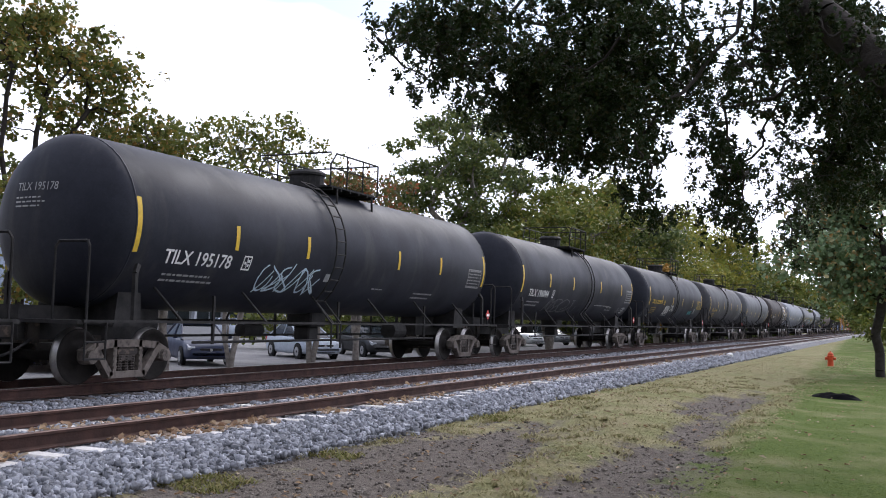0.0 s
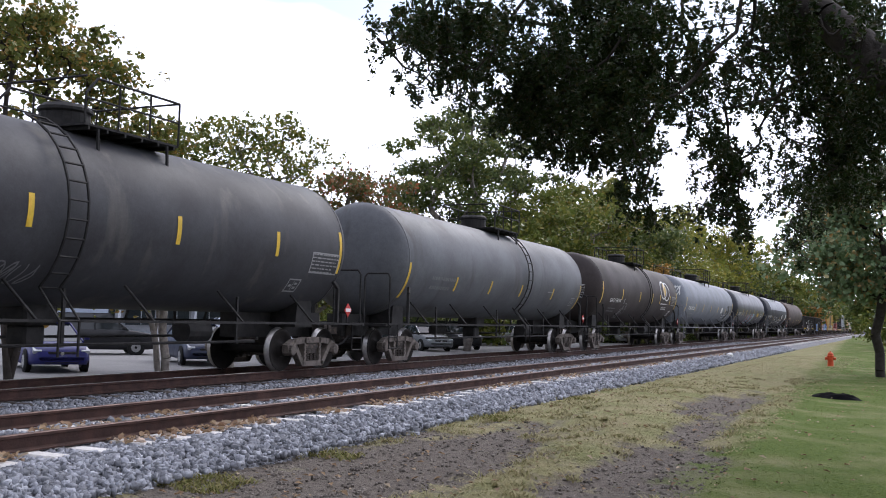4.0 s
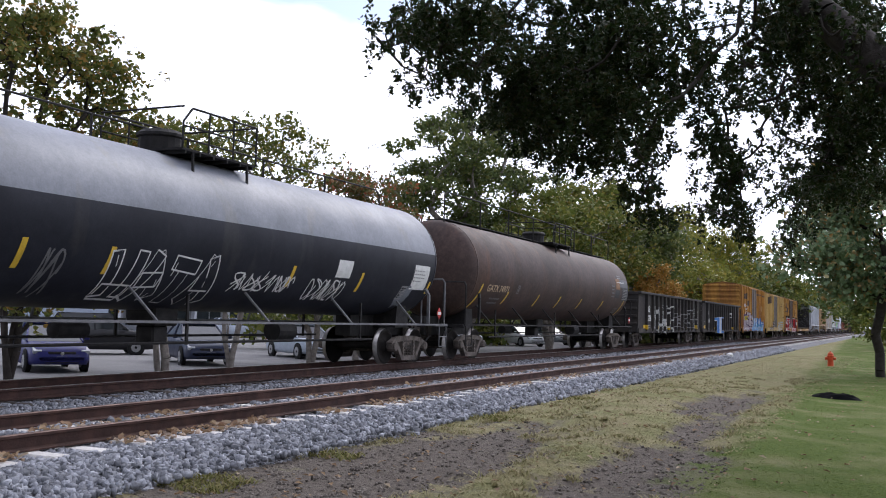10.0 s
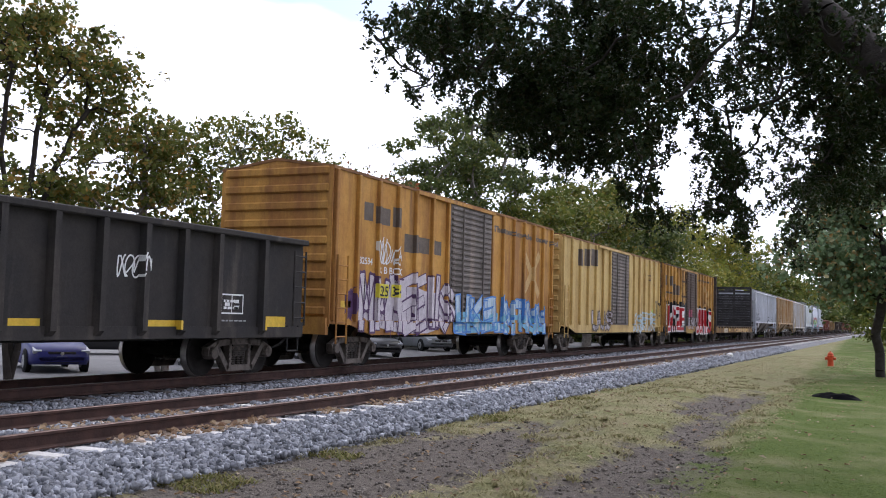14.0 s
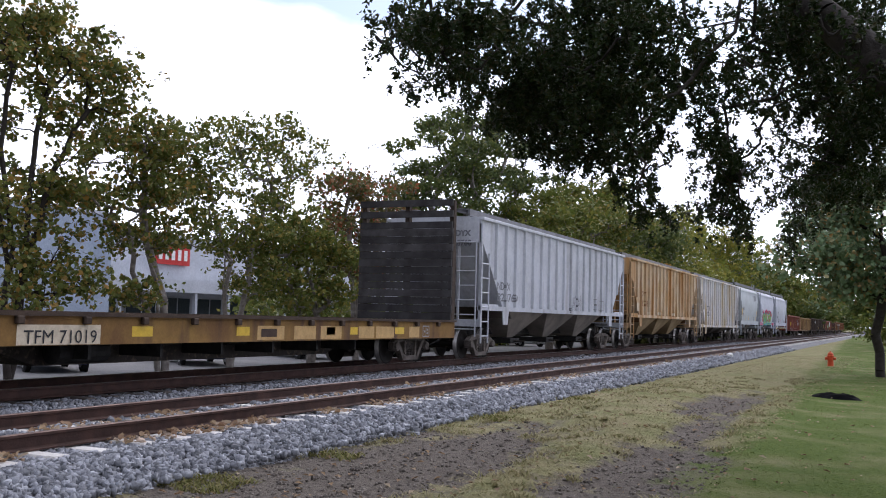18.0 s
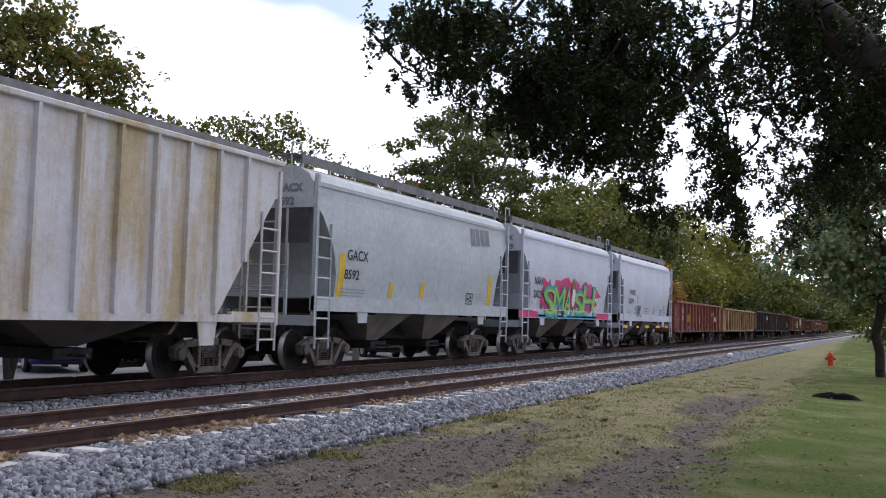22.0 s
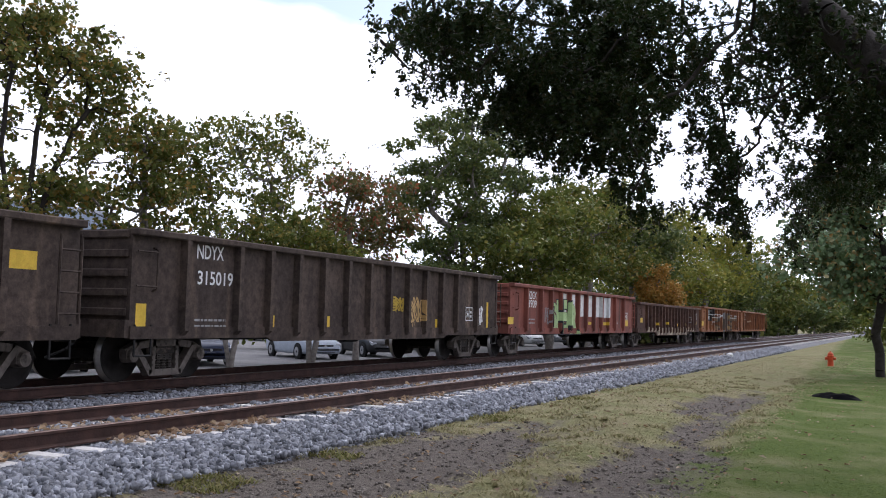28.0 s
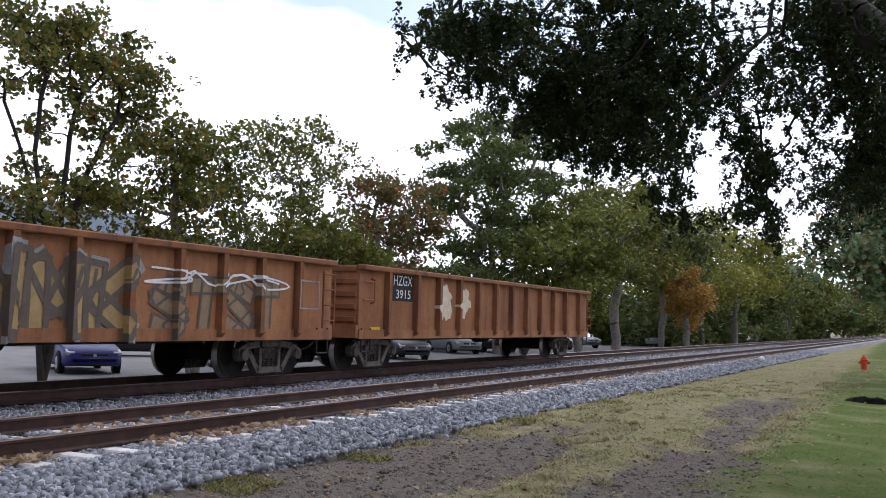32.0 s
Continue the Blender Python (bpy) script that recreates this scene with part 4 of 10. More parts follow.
    for q in (-1, 1):
        part("platform_railing", pipe([(px0, q * pw, top), (px0, q * pw, top + 0.5), (px0 + 0.25, q * pw, top + 0.78), (px1, q * pw, top + 0.78), (px1, q * pw, top)], 0.022), M_DARK, car)
        part("platform_railing", pipe([(px0, q * pw, top + 0.42), (px1, q * pw, top + 0.42)], 0.018), M_DARK, car)
        for k in (1, 2):
            x = px0 + (px1 - px0) * k / 3
            part("railing_post", tube(bmesh.new(), (x, q * pw, top), (x, q * pw, top + 0.78), 0.02, 5), M_DARK, car)
    for x in (px0, px1):
        part("platform_railing", pipe([(x, -pw, top + 0.78), (x, pw, top + 0.78)], 0.02), M_DARK, car)
    # ladder hugging the shell
    lad_off = spec.get("ladder", 1.35)
    if lad_off is not None:
        lx = dx + lad_off
        lad = bmesh.new()
        pts = []
        for k in range(12):
            a = radians(68 - k * 10.5)
            pts.append((-(R + 0.12) * math.cos(a), zc + (R + 0.12) * math.sin(a)))
        pts += [(-1.55, 1.05), (-1.55, 0.5)]
        for (ya, za), (yb, zb) in zip(pts, pts[1:]):
            for side in (-0.2, 0.2):
                tube(lad, (lx + side, ya, za), (lx + side, yb, zb), 0.022, 5)
            tube(lad, (lx - 0.2, ya, za), (lx + 0.2, ya, za), 0.018, 5)
        part("ladder", lad, M_DARK, car)
    if spec.get("straps"):
        for x in spec["straps"]:
            part("shell_band", lathe(bmesh.new(), [(x - 0.06, R - 0.01), (x - 0.055, R + 0.02), (x + 0.055, R + 0.02), (x + 0.06, R - 0.01)], 40, "x", (0, 0, zc)), spec["paint"][0], car, smooth=True)
    if spec.get("long_rail"):
        for q in (spec.get("rail_side", 1),):
            top_r = top + spec.get("rail_h", 0.56)
            part("top_handrail", pipe([(-flat - 0.25, q * 0.45, top - 0.1), (-flat - 0.25, q * 0.45, top_r - 0.15), (-flat - 0.05, q * 0.45, top_r), (flat + 0.05, q * 0.45, top_r), (flat + 0.25, q * 0.45, top_r - 0.15), (flat + 0.25, q * 0.45, top - 0.1)], 0.022), M_DARK, car)
            for k in range(1, 7):
                x = -flat + 2 * flat * k / 7
                part("railing_post", tube(bmesh.new(), (x, q * 0.45, top - 0.08), (x, q * 0.45, top_r), 0.028, 5), M_DARK, car)
        if spec.get("rail_side"):
            part("running_board", boxes((-flat + 0.1, flat - 0.1, -0.35, 0.35, top + 0.02, top + 0.05)), M_DARK, car)
    # yellow retroreflective stripes
    side = tank_surface(R, zc)
    for k, fx in enumerate(spec.get("stripes", ())):
        z0, z1 = spec.get("stripe_z", (2.55, 3.25)) if 0 < k < len(spec["stripes"]) - 1 else spec.get("stripe_end_z", (2.2, 3.5))
        sl = spec.get("slant", 0.0) * 2
        bm = bmesh.new()
        col = []
        for i in range(9):
            z = z0 + (z1 - z0) * i / 8
            y = side(0, z)
            col.append((bm.verts.new((fx * flat - 0.055 + sl * (z - z0), y, z)), bm.verts.new((fx * flat + 0.055 + sl * (z - z0), y, z))))
        for (a, b), (c, d) in zip(col, col[1:]):
            bm.faces.new((a, b, d, c))
        part("reflector_stripe", bm, M_YELLOW, car, "yellow reflective stripe")
    for s in (1,):
        # hazard placard on a small bracket beside the end platform
        xx = s * (flat + 0.35)
        bm = bmesh.new()
        prism(bm, [(xx - 0.16, 1.36), (xx, 1.20), (xx + 0.16, 1.36), (xx, 1.52)], -1.50, -1.485)
        card = part("hazard_placard", bm, spec.get("placard", M_RED), car, "small diamond hazard placard")
        part("placard_number", flat_plate(xx - 0.11, xx + 0.11, -1.504, 1.32, 1.40), M_WHITE, card)
        part("placard_bracket", boxes((xx - 0.02, xx + 0.02, -1.484, -1.46, 1.03, 1.5)), M_DARK, car)
    if spec.get("head"):
        head_marks(car, R, zc, flat, spec["head"], spec.get("head_mat", M_FADED), spec.get("head_tag"))
    car_marks(car, spec, side, -flat, flat, [1.3 + 0.1 * k for k in range(28)], [])
    return car
def ribbed(half_w, ribs, rib_w, depth):
    """The outer face of a side with upright ribs."""
    def side(x, z):
        for r in ribs:
            if abs(x - r) < rib_w / 2 + 0.001:
                return -half_w - depth
        return -half_w
    cuts = []
    for r in ribs:
        cuts += [r - rib_w / 2 - 0.003, r - rib_w / 2, r + rib_w / 2, r + rib_w / 2 + 0.003]
    return side, cuts


def under_floor(car, half, z, mat):
    """Centre sill, brake rigging and cross bearers."""
    part("centre_sill", boxes((-half + 0.1, half - 0.1, -0.28, 0.28, 0.68, z)), mat, car)
    part("brake_rod", tube(bmesh.new(), (-half + 3.4, -0.8, 0.72), (half - 3.4, -0.8, 0.72), 0.03, 6), M_DARK, car)
    part("brake_rod", tube(bmesh.new(), (-half + 4.0, 0.7, 0.80), (half - 3.0, 0.7, 0.80), 0.03, 6), M_DARK, car)
    part("brake_cylinder", lathe(bmesh.new(), [(0.2, 0.05), (0.22, 0.2), (0.85, 0.2), (0.9, 0.05)], 14, "x", (0, -0.6, 0.78)), M_DARK, car)
    for k in range(5):
        x = -half + 3.6 + (2 * half - 7.2) * k / 4
        part("cross_bearer", boxes((x - 0.06, x + 0.06, -1.4, 1.4, z - 0.22, z)), mat, car)


def gondola(spec):
    """An open wagon: ribbed sides, top chord, corrugated ends, floor."""
    L, H, W = spec["L"], spec.get("H", 3.10), 1.52
    paint, ribm = spec["paint"], spec.get("rib", spec["paint"])
    car = wagon("gondola_car", spec["label"], "open wagon")
    half, z0 = L / 2 - 0.58, spec.get("z0", 0.95)
    running_gear(car, L, spec.get("inset", 2.05))
    under_floor(car, half, z0 + 0.02, M_DARK)
    part("floor", boxes((-half + 0.05, half - 0.05, -W + 0.05, W - 0.05, z0, z0 + 0.06)), spec.get("inner", M_TRUCK), car)
    n = spec.get("ribs", 14)
    # the outermost panels are wider than the rest
    r0, g0 = spec.get("rib0", 1.55), spec.get("gap0", 1.35)
    r1, g1 = spec.get("rib1", r0), spec.get("gap1", g0)
    lo, hi = -half + r0 + g0, half - r1 - g1
    rib_x = [-half + r0] + [lo + (hi - lo) * k / (n - 3) for k in range(n - 2)] + [half - r1]
    rw, rd = 0.16, 0.14
    for q in (-1, 1):
        ya, yb = (-W, -W + 0.05) if q < 0 else (W - 0.05, W)
        part("side_wall", boxes((-half, half, ya, yb, z0 - 0.02, H - 0.1)), paint, car)
        part("top_chord", bevelled(boxes((-half - 0.02, half + 0.02, min(q * (W + 0.15), q * (W - 0.07)), max(q * (W + 0.15), q * (W - 0.07)), H - 0.12, H)), 0.02), ribm, car)
        part("side_sill", boxes((-half, half, min(q * (W + 0.04), q * (W - 0.06)), max(q * (W + 0.04), q * (W - 0.06)), z0 - 0.19, z0 + 0.02)), paint, car)
        for k, x in enumerate(rib_x):
            bm = bmesh.new()
            zb = spec["belly_z"] + 0.06 if spec.get("belly_z") and abs(x) < 4.0 else z0 - 0.17
            y_in, y_out = q * (W - 0.005), q * (W + rd)
            v = [bm.verts.new(c) for c in ((x - rw / 2, y_in, zb), (x + rw / 2, y_in, zb), (x + rw / 2 - 0.02, y_out, zb + 0.12), (x - rw / 2 + 0.02, y_out, zb + 0.12),
                                           (x - rw / 2, y_in, H - 0.11), (x + rw / 2, y_in, H - 0.11), (x + rw / 2 - 0.02, y_out, H - 0.11), (x - rw / 2 + 0.02, y_out, H - 0.11))]
            for f in ((0, 1, 2, 3), (4, 7, 6, 5), (0, 4, 5, 1), (1, 5, 6, 2), (2, 6, 7, 3), (3, 7, 4, 0)):
                bm.faces.new([v[i] for i in f])
            bmesh.ops.recalc_face_normals(bm, faces=list(bm.faces))
            part("side_post", bm, ribm, car)
    for s in (-1, 1):
        xa, xb = (half - 0.06, half) if s > 0 else (-half, -half + 0.06)
        part("end_wall", boxes((xa, xb, -W + 0.05, W - 0.05, z0, H - 0.02)), paint, car)
        for k in range(5):
            z = z0 + 0.25 + k * (H - z0 - 0.35) / 4
            ex = s * (half + 0.05)
            part("end_rib", bevelled(boxes((min(ex, s * half - s * 0.01), max(ex, s * half - s * 0.01), -W + 0.06, W - 0.06, z - 0.07, z + 0.07)), 0.02), ribm, car)
        part("end_sill", boxes((min(s * half, s * (half + 0.1)), max(s * half, s * (half + 0.1)), -W, W, 0.78, z0 + 0.12)), paint, car)
        lx = s * (half - 0.32)
        if s > 0:
            part("ladder", ladder(lx, -W - 0.16, 1.0, H - 0.25), ribm, car)
        elif spec.get("grab", True):
            part("corner_grab", pipe([(lx + 0.2, -W, 1.56), (lx + 0.2, -W - 0.1, 1.6), (lx + 0.2, -W - 0.1, H - 0.34), (lx + 0.2, -W, H - 0.3)], 0.02), ribm, car)
            for zz in (1.64, H - 0.38):
                part("grab_iron", tube(bmesh.new(), (lx - 0.28, -W - 0.09, zz), (lx + 0.2, -W - 0.1, zz), 0.018, 5), ribm, car)
        if s > 0:
            part("corner_grab", ladder(s * (half + 0.12), -W + 0.3, 0.95, H - 0.2, along="y"), ribm, car)
        st = bmesh.new()
        tube(st, (lx - 0.2, -W - 0.02, 1.0), (lx - 0.2, -W - 0.02, 0.48), 0.02, 5)
        tube(st, (lx + 0.2, -W - 0.02, 1.0), (lx + 0.2, -W - 0.02, 0.48), 0.02, 5)
        tube(st, (lx - 0.2, -W - 0.02, 0.48), (lx + 0.2, -W - 0.02, 0.48), 0.02, 5)
        part("sill_step", st, M_DARK, car)
    if spec.get("belly_z"):
        # the sill deepens between the trucks
        for q in (-1, 1):
            bm = bmesh.new()
            prism(bm, [(-4.8, z0), (4.8, z0), (4.15, spec["belly_z"]), (-4.15, spec["belly_z"])], min(q * (W + 0.035), q * (W - 0.03)), max(q * (W + 0.035), q * (W - 0.03)))
            part("belly_sill", bm, paint, car)
    if spec.get("plates"):
        rnd = random.Random(77)
        for k, (a, b) in enumerate(zip(rib_x, rib_x[1:])):
            low = spec["belly_z"] + 0.02 if max(abs(a), abs(b)) < 4.3 else z0 - 0.15
            plate = boxes((a + 0.09, b - 0.09, -W - 0.052, -W + 0.01, low, z0 + rnd.uniform(0.02, 0.12)))
            part("patch_plate", plate, spec["plates"][k % 3 == 2], car, "pale mud-stained repair plate")
    side, cuts = ribbed(W, rib_x, rw, rd)
    car_marks(car, spec, side, -half, half, [], cuts)
    return car


def box_car(spec):
    """A box wagon with outside posts, a corrugated sliding door and ribbed ends."""
    L, H, W = spec["L"], spec.get("H", 4.30), 1.50
    paint, doorm, roofm = spec["paint"], spec["door"], spec.get("roof", M_TRUCK)
    car = wagon("box_car", spec["label"], "box wagon")
    half, z0 = L / 2 - 0.58, 1.08
    running_gear(car, L, spec.get("inset", 2.5))
    under_floor(car, half, z0, M_DARK)
    sec = [(-W, z0), (W, z0), (W, H), (0, H + 0.22), (-W, H)]
    part("body", extrude_x(bmesh.new(), [(-half, sec), (half, sec)]), paint, car)
    for k in range(14):
        x = -half + 0.3 + (2 * half - 0.6) * k / 13
        prof = [(-W - 0.02, H + 0.02), (0, H + 0.26), (W + 0.02, H + 0.02), (W + 0.02, H - 0.02), (0, H + 0.21), (-W - 0.02, H - 0.02)]
        part("roof_rib", extrude_x(bmesh.new(), [(x - 0.06, prof), (x + 0.06, prof)]), roofm, car)
    part("roof_sheet", extrude_x(bmesh.new(), [(x, [(-W - 0.04, H - 0.05), (-W - 0.04, H + 0.015), (0, H + 0.235), (W + 0.04, H + 0.015), (W + 0.04, H - 0.05), (0, H + 0.17)]) for x in (-half - 0.02, half + 0.02)]), roofm, car)
    d0, d1 = spec.get("doorway", (-1.45, 1.65))
    posts = []
    plug = spec.get("plug")
    for a, b, n in ((-half + 0.12, plug[0] if plug else d0 - 0.12, 6 if plug else 7), (d1 + 0.12, half - 0.12, 7)):
        posts += [a + (b - a) * k / (n - 1) for k in range(n)]
    if plug:
        # a flush second door in its frame, rusted along the edges
        leaf = part("plug_door", bevelled(boxes((plug[0] + 0.12, plug[1], -W - 0.035, -W - 0.005, z0 + 0.08, H - 0.14)), 0.01), paint, car, "flush yellow plug door with rusty frame")
        for x in (plug[0] + 0.14, plug[0] + 0.62, plug[1] - 0.45, plug[1] - 0.05):
            part("door_stile", boxes((x - 0.022, x + 0.022, -W - 0.075, -W - 0.034, z0 + 0.1, H - 0.16)), P_ENDRUST, leaf)
        for z in (2.86, 3.76):
            part("door_rail", boxes((plug[0] + 0.18, plug[1] - 0.09, -W - 0.065, -W - 0.034, z - 0.05, z + 0.05)), P_ENDRUST, leaf)
        part("lock_rod", tube(bmesh.new(), (plug[1] - 0.25, -W - 0.09, z0 + 0.1), (plug[1] - 0.25, -W - 0.09, H - 0.2), 0.02, 6), M_TRUCK, leaf)
    for q in (-1, 1):
        for x in posts:
            part("side_post", bevelled(boxes((x - 0.055, x + 0.055, min(q * (W - 0.01), q * (W + 0.10)), max(q * (W - 0.01), q * (W + 0.10)), z0 + 0.02, H - 0.06)), 0.015), paint, car)
        sill = bmesh.new()
        yy = q * (W + 0.02)
        poly = [(-half, z0 + 0.06), (half, z0 + 0.06), (half, z0 - 0.04), (half - 1.0, z0 - 0.06), (half - 2.0, z0 - 0.30), (-half + 2.0, z0 - 0.30), (-half + 1.0, z0 - 0.06), (-half, z0 - 0.04)]
        prism(sill, poly, min(yy, yy - q * 0.05), max(yy, yy - q * 0.05))
        part("side_sill", sill, paint, car)
    door = part("sliding_door", boxes((d0, d1, -W - 0.075, -W - 0.02, z0 + 0.05, H - 0.12)), doorm, car, spec.get("door_label", "dark corrugated sliding door"))
    n = 21
    for k in range(n):
        z = z0 + 0.16 + (H - 0.4 - z0) * k / (n - 1)
        part("door_rib", bevelled(boxes((d0 + 0.07, d1 - 0.07, -W - 0.115, -W - 0.07, z - 0.045, z + 0.045)), 0.02), doorm, door)
    part("door_track", boxes((d0 - 2.2, d1 + 0.2, -W - 0.032, -W - 0.02, z0 - 0.06, z0 + 0.05)), paint, car)
    part("door_track", boxes((d0 - 2.2, d1 + 0.2, -W - 0.13, -W - 0.02, H - 0.13, H - 0.04)), paint, car)
    for k in (0.25, 0.75):
        x = d0 + (d1 - d0) * k
        part("door_bar", tube(bmesh.new(), (x, -W - 0.14, z0 + 0.1), (x, -W - 0.14, H - 0.2), 0.025, 6), doorm, door)
    for s in (-1, 1):
        for k in range(9):
            z = z0 + 0.25 + k * (H - z0 - 0.35) / 8
            ex = s * (half + 0.06)
            part("end_rib", bevelled(boxes((min(ex, s * half - s * 0.01), max(ex, s * half - s * 0.01), -W + 0.07, W - 0.07, z - 0.10, z + 0.10)), 0.04), spec.get("end", paint), car)
        if "end" in spec:
            part("end_sheet", boxes((min(s * half, s * (half + 0.012)), max(s * half, s * (half + 0.012)), -W + 0.1, W - 0.1, z0, H - 0.05)), spec["end"], car)
        lx = s * (half - 0.36)
        part("ladder", ladder(lx, -W - 0.13, 0.6, 2.6 if s < 0 else 2.2, 0.45), paint, car)
        part("corner_post", boxes((min(s * half, s * (half + 0.03)), max(s * half, s * (half + 0.03)), -W - 0.03, -W + 0.09, z0 - 0.1, H - 0.02)), paint, car)
        part("end_sill", boxes((min(s * half, s * (half + 0.12)), max(s * half, s * (half + 0.12)), -W, W, 0.80, z0 + 0.1)), paint, car)
    side0, cuts = ribbed(W, posts, 0.11, 0.10)

    def side(x, z):
        if z < z0 + 0.0535:
            return -W - 0.036
        if plug and plug[0] + 0.1 <= x <= plug[1] + 0.002:
            return -W - 0.078
        return -W - 0.118 if d0 - 0.0015 <= x <= d1 + 0.0015 and z < H - 0.12 else side0(x, z)
    car_marks(car, spec, side, -half, half, [z0 + 0.052, z0 + 0.055], cuts + [d0 - 0.003, d0, d1, d1 + 0.003] + ([plug[0] + 0.097, plug[0] + 0.1, plug[1] + 0.002, plug[1] + 0.005] if plug else []))
    return car


def hopper(spec):
    """A covered hopper: posts or smooth sides, sloped end sheets behind ladders, discharge bays, roof walk."""
    L, H, W = spec["L"], spec.get("H", 4.45), 1.58
    paint = spec["paint"]
    car = wagon("hopper_car", spec["label"], "hopper wagon")
    half = L / 2 - 0.68
    zs = spec.get("zs", 1.62)
    running_gear(car, L, spec.get("inset", 2.1))
    smooth = spec.get("smooth", False)
    cut = spec.get("cut", 1.75)
    under = spec.get("under", paint)
    part("centre_sill", boxes((-half, half, -0.3, 0.3, 0.72, 1.12)), M_DARK, car)
    ztop = H - (0.45 if smooth else 0.12)
    if smooth:
        sec = []
        for k in range(11):
            a = k / 10
            sec.append((-(1.50 + 0.10 * math.sin(math.pi * min(1, a * 1.05))), zs + (ztop - zs) * a))
        sec += [(-1.38, H - 0.22), (-1.10, H - 0.07), (-0.6, H), (0.6, H), (1.10, H - 0.07), (1.38, H - 0.22)]
        sec += [(-y, z) for y, z in sec[10::-1]]
    else:
        sec = [(-W, zs), (-W, ztop), (-W + 0.12, H - 0.05), (-0.5, H), (0.5, H), (W - 0.12, H - 0.05), (W, ztop), (W, zs)]

    # Body: full height between the slope sheets, running out to the ends under the roof.
    zc = spec.get("cut_z", 3.55)

    def clip(sec, z):
        return [(y, max(z, zz)) for y, zz in sec]
    if smooth:
        secs = []
        for dx, dz in ((0.10, 0.0), (0.30, 0.16), (0.50, 0.42), (0.70, 0.72), (0.88, 1.05), (0.98, 1.4)):
            secs.append((-half + dx, clip(sec, zc - dz)))
        secs.append((-half + 1.0, sec))
        secs = [(-half, clip(sec, zc + 0.02))] + secs
        secs = secs + [(-x, s) for x, s in secs[::-1]]
        body = extrude_x(bmesh.new(), secs)
        part("body", body, paint, car, smooth=False)
    else:
        secs = [(-half, clip(sec, zc)), (-half + 0.18, clip(sec, zc)), (-half + 0.18 + cut, sec), (half - 0.18 - cut, sec), (half - 0.18, clip(sec, zc)), (half, clip(sec, zc))]
        part("body", extrude_x(bmesh.new(), secs), paint, car)
    # sloped end sheets, coloured darker than the body for the recess's shade
    for s in (-1, 1):
        bm = bmesh.new()
        v = [bm.verts.new((s * x, y, z)) for x, y, z in ((half - 0.25, -W + 0.12, zc + 0.05), (half - 0.25, W - 0.12, zc + 0.05), (half - 0.4 - cut * 1.5, W - 0.12, zs - 0.35), (half - 0.4 - cut * 1.5, -W + 0.12, zs - 0.35),
                                                        (half - 0.35, -W + 0.12, zc + 0.05), (half - 0.35, W - 0.12, zc + 0.05), (half - 0.5 - cut * 1.5, W - 0.12, zs - 0.35), (half - 0.5 - cut * 1.5, -W + 0.12, zs - 0.35))]
        for f in ((0, 1, 2, 3), (4, 7, 6, 5), (0, 4, 5, 1), (1, 5, 6, 2), (2, 6, 7, 3), (3, 7, 4, 0)):
            bm.faces.new([v[i] for i in f])
        bmesh.ops.recalc_face_normals(bm, faces=list(bm.faces))
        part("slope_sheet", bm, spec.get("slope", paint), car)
        part("end_sill", boxes((min(s * half, s * (half - 0.14)), max(s * half, s * (half - 0.14)), -W + 0.02, W - 0.02, 1.0, 1.22)), paint, car)
        part("end_platform", boxes((min(s * (half - 0.1), s * (half - 1.6)), max(s * (half - 0.1), s * (half - 1.6)), -0.9, 0.9, 1.12, 1.16)), M_DARK, car)
        for q in (-1, 1):
            part("corner_post", boxes((min(s * half, s * (half - 0.09)), max(s * half, s * (half - 0.09)), q * W - 0.045, q * W + 0.045, 1.0, H - 0.25)), paint, car)
            part("end_brace", tube(bmesh.new(), (s * (half - 0.05), q * 0.85, 1.1), (s * (half - 0.05), q * 0.85, zc + 0.1), 0.045, 4), paint, car)
            part("side_ladder", ladder(s * (half - 0.36), q * (W + 0.03), 0.5, zc - 0.3, 0.56, 0.44, 0.022), paint, car)
        if not smooth:
            part("end_ladder", ladder(s * (half + 0.04), -W + 0.52, 0.7, zc + 0.1, 0.8, 0.44, 0.02, along="y"), paint, car)
            part("end_beam", boxes((min(s * (half - 0.1), s * (half - 1.5)), max(s * (half - 0.1), s * (half - 1.5)), -W - 0.02, -W + 0.06, zs - 0.05, zs + 0.08)), paint, car)
        if smooth:
            # dark sheet added where the open end lies in shade
            part("end_sheet", boxes((min(s * (half - 0.02), s * (half - 0.06)), max(s * (half - 0.02), s * (half - 0.06)), -1.42, 1.42, zc - 0.75, H - 0.3)), P_ENDSHADE, car, "end sheet coloured dark grey for recess shade")
        for z in (1.75, 2.3):
            part("end_grab", tube(bmesh.new(), (s * (half + 0.02), -0.9, z), (s * (half + 0.02), 0.9, z), 0.02, 5), paint, car)
    # side sill with gusset plates
    for q in (-1, 1):
        yo = q * (W + 0.035)
        part("side_sill", boxes((-half, half, min(yo, q * (W - 0.08)), max(yo, q * (W - 0.08)), zs - (0.30 if smooth else 0.12), zs + 0.02)), spec.get("sill", paint), car)
        for s in (-1, 1):
            xx = s * (half - 2.2)
            pl = bmesh.new()
            prism(pl, [(xx - 0.28, zs - 0.1), (xx + 0.28, zs - 0.1), (xx + 0.2, zs - 0.55), (xx - 0.2, zs - 0.55)], min(yo - q * 0.02, yo - q * 0.05), max(yo - q * 0.02, yo - q * 0.05))
            part("jacking_plate", pl, paint, car)
    ribs = []
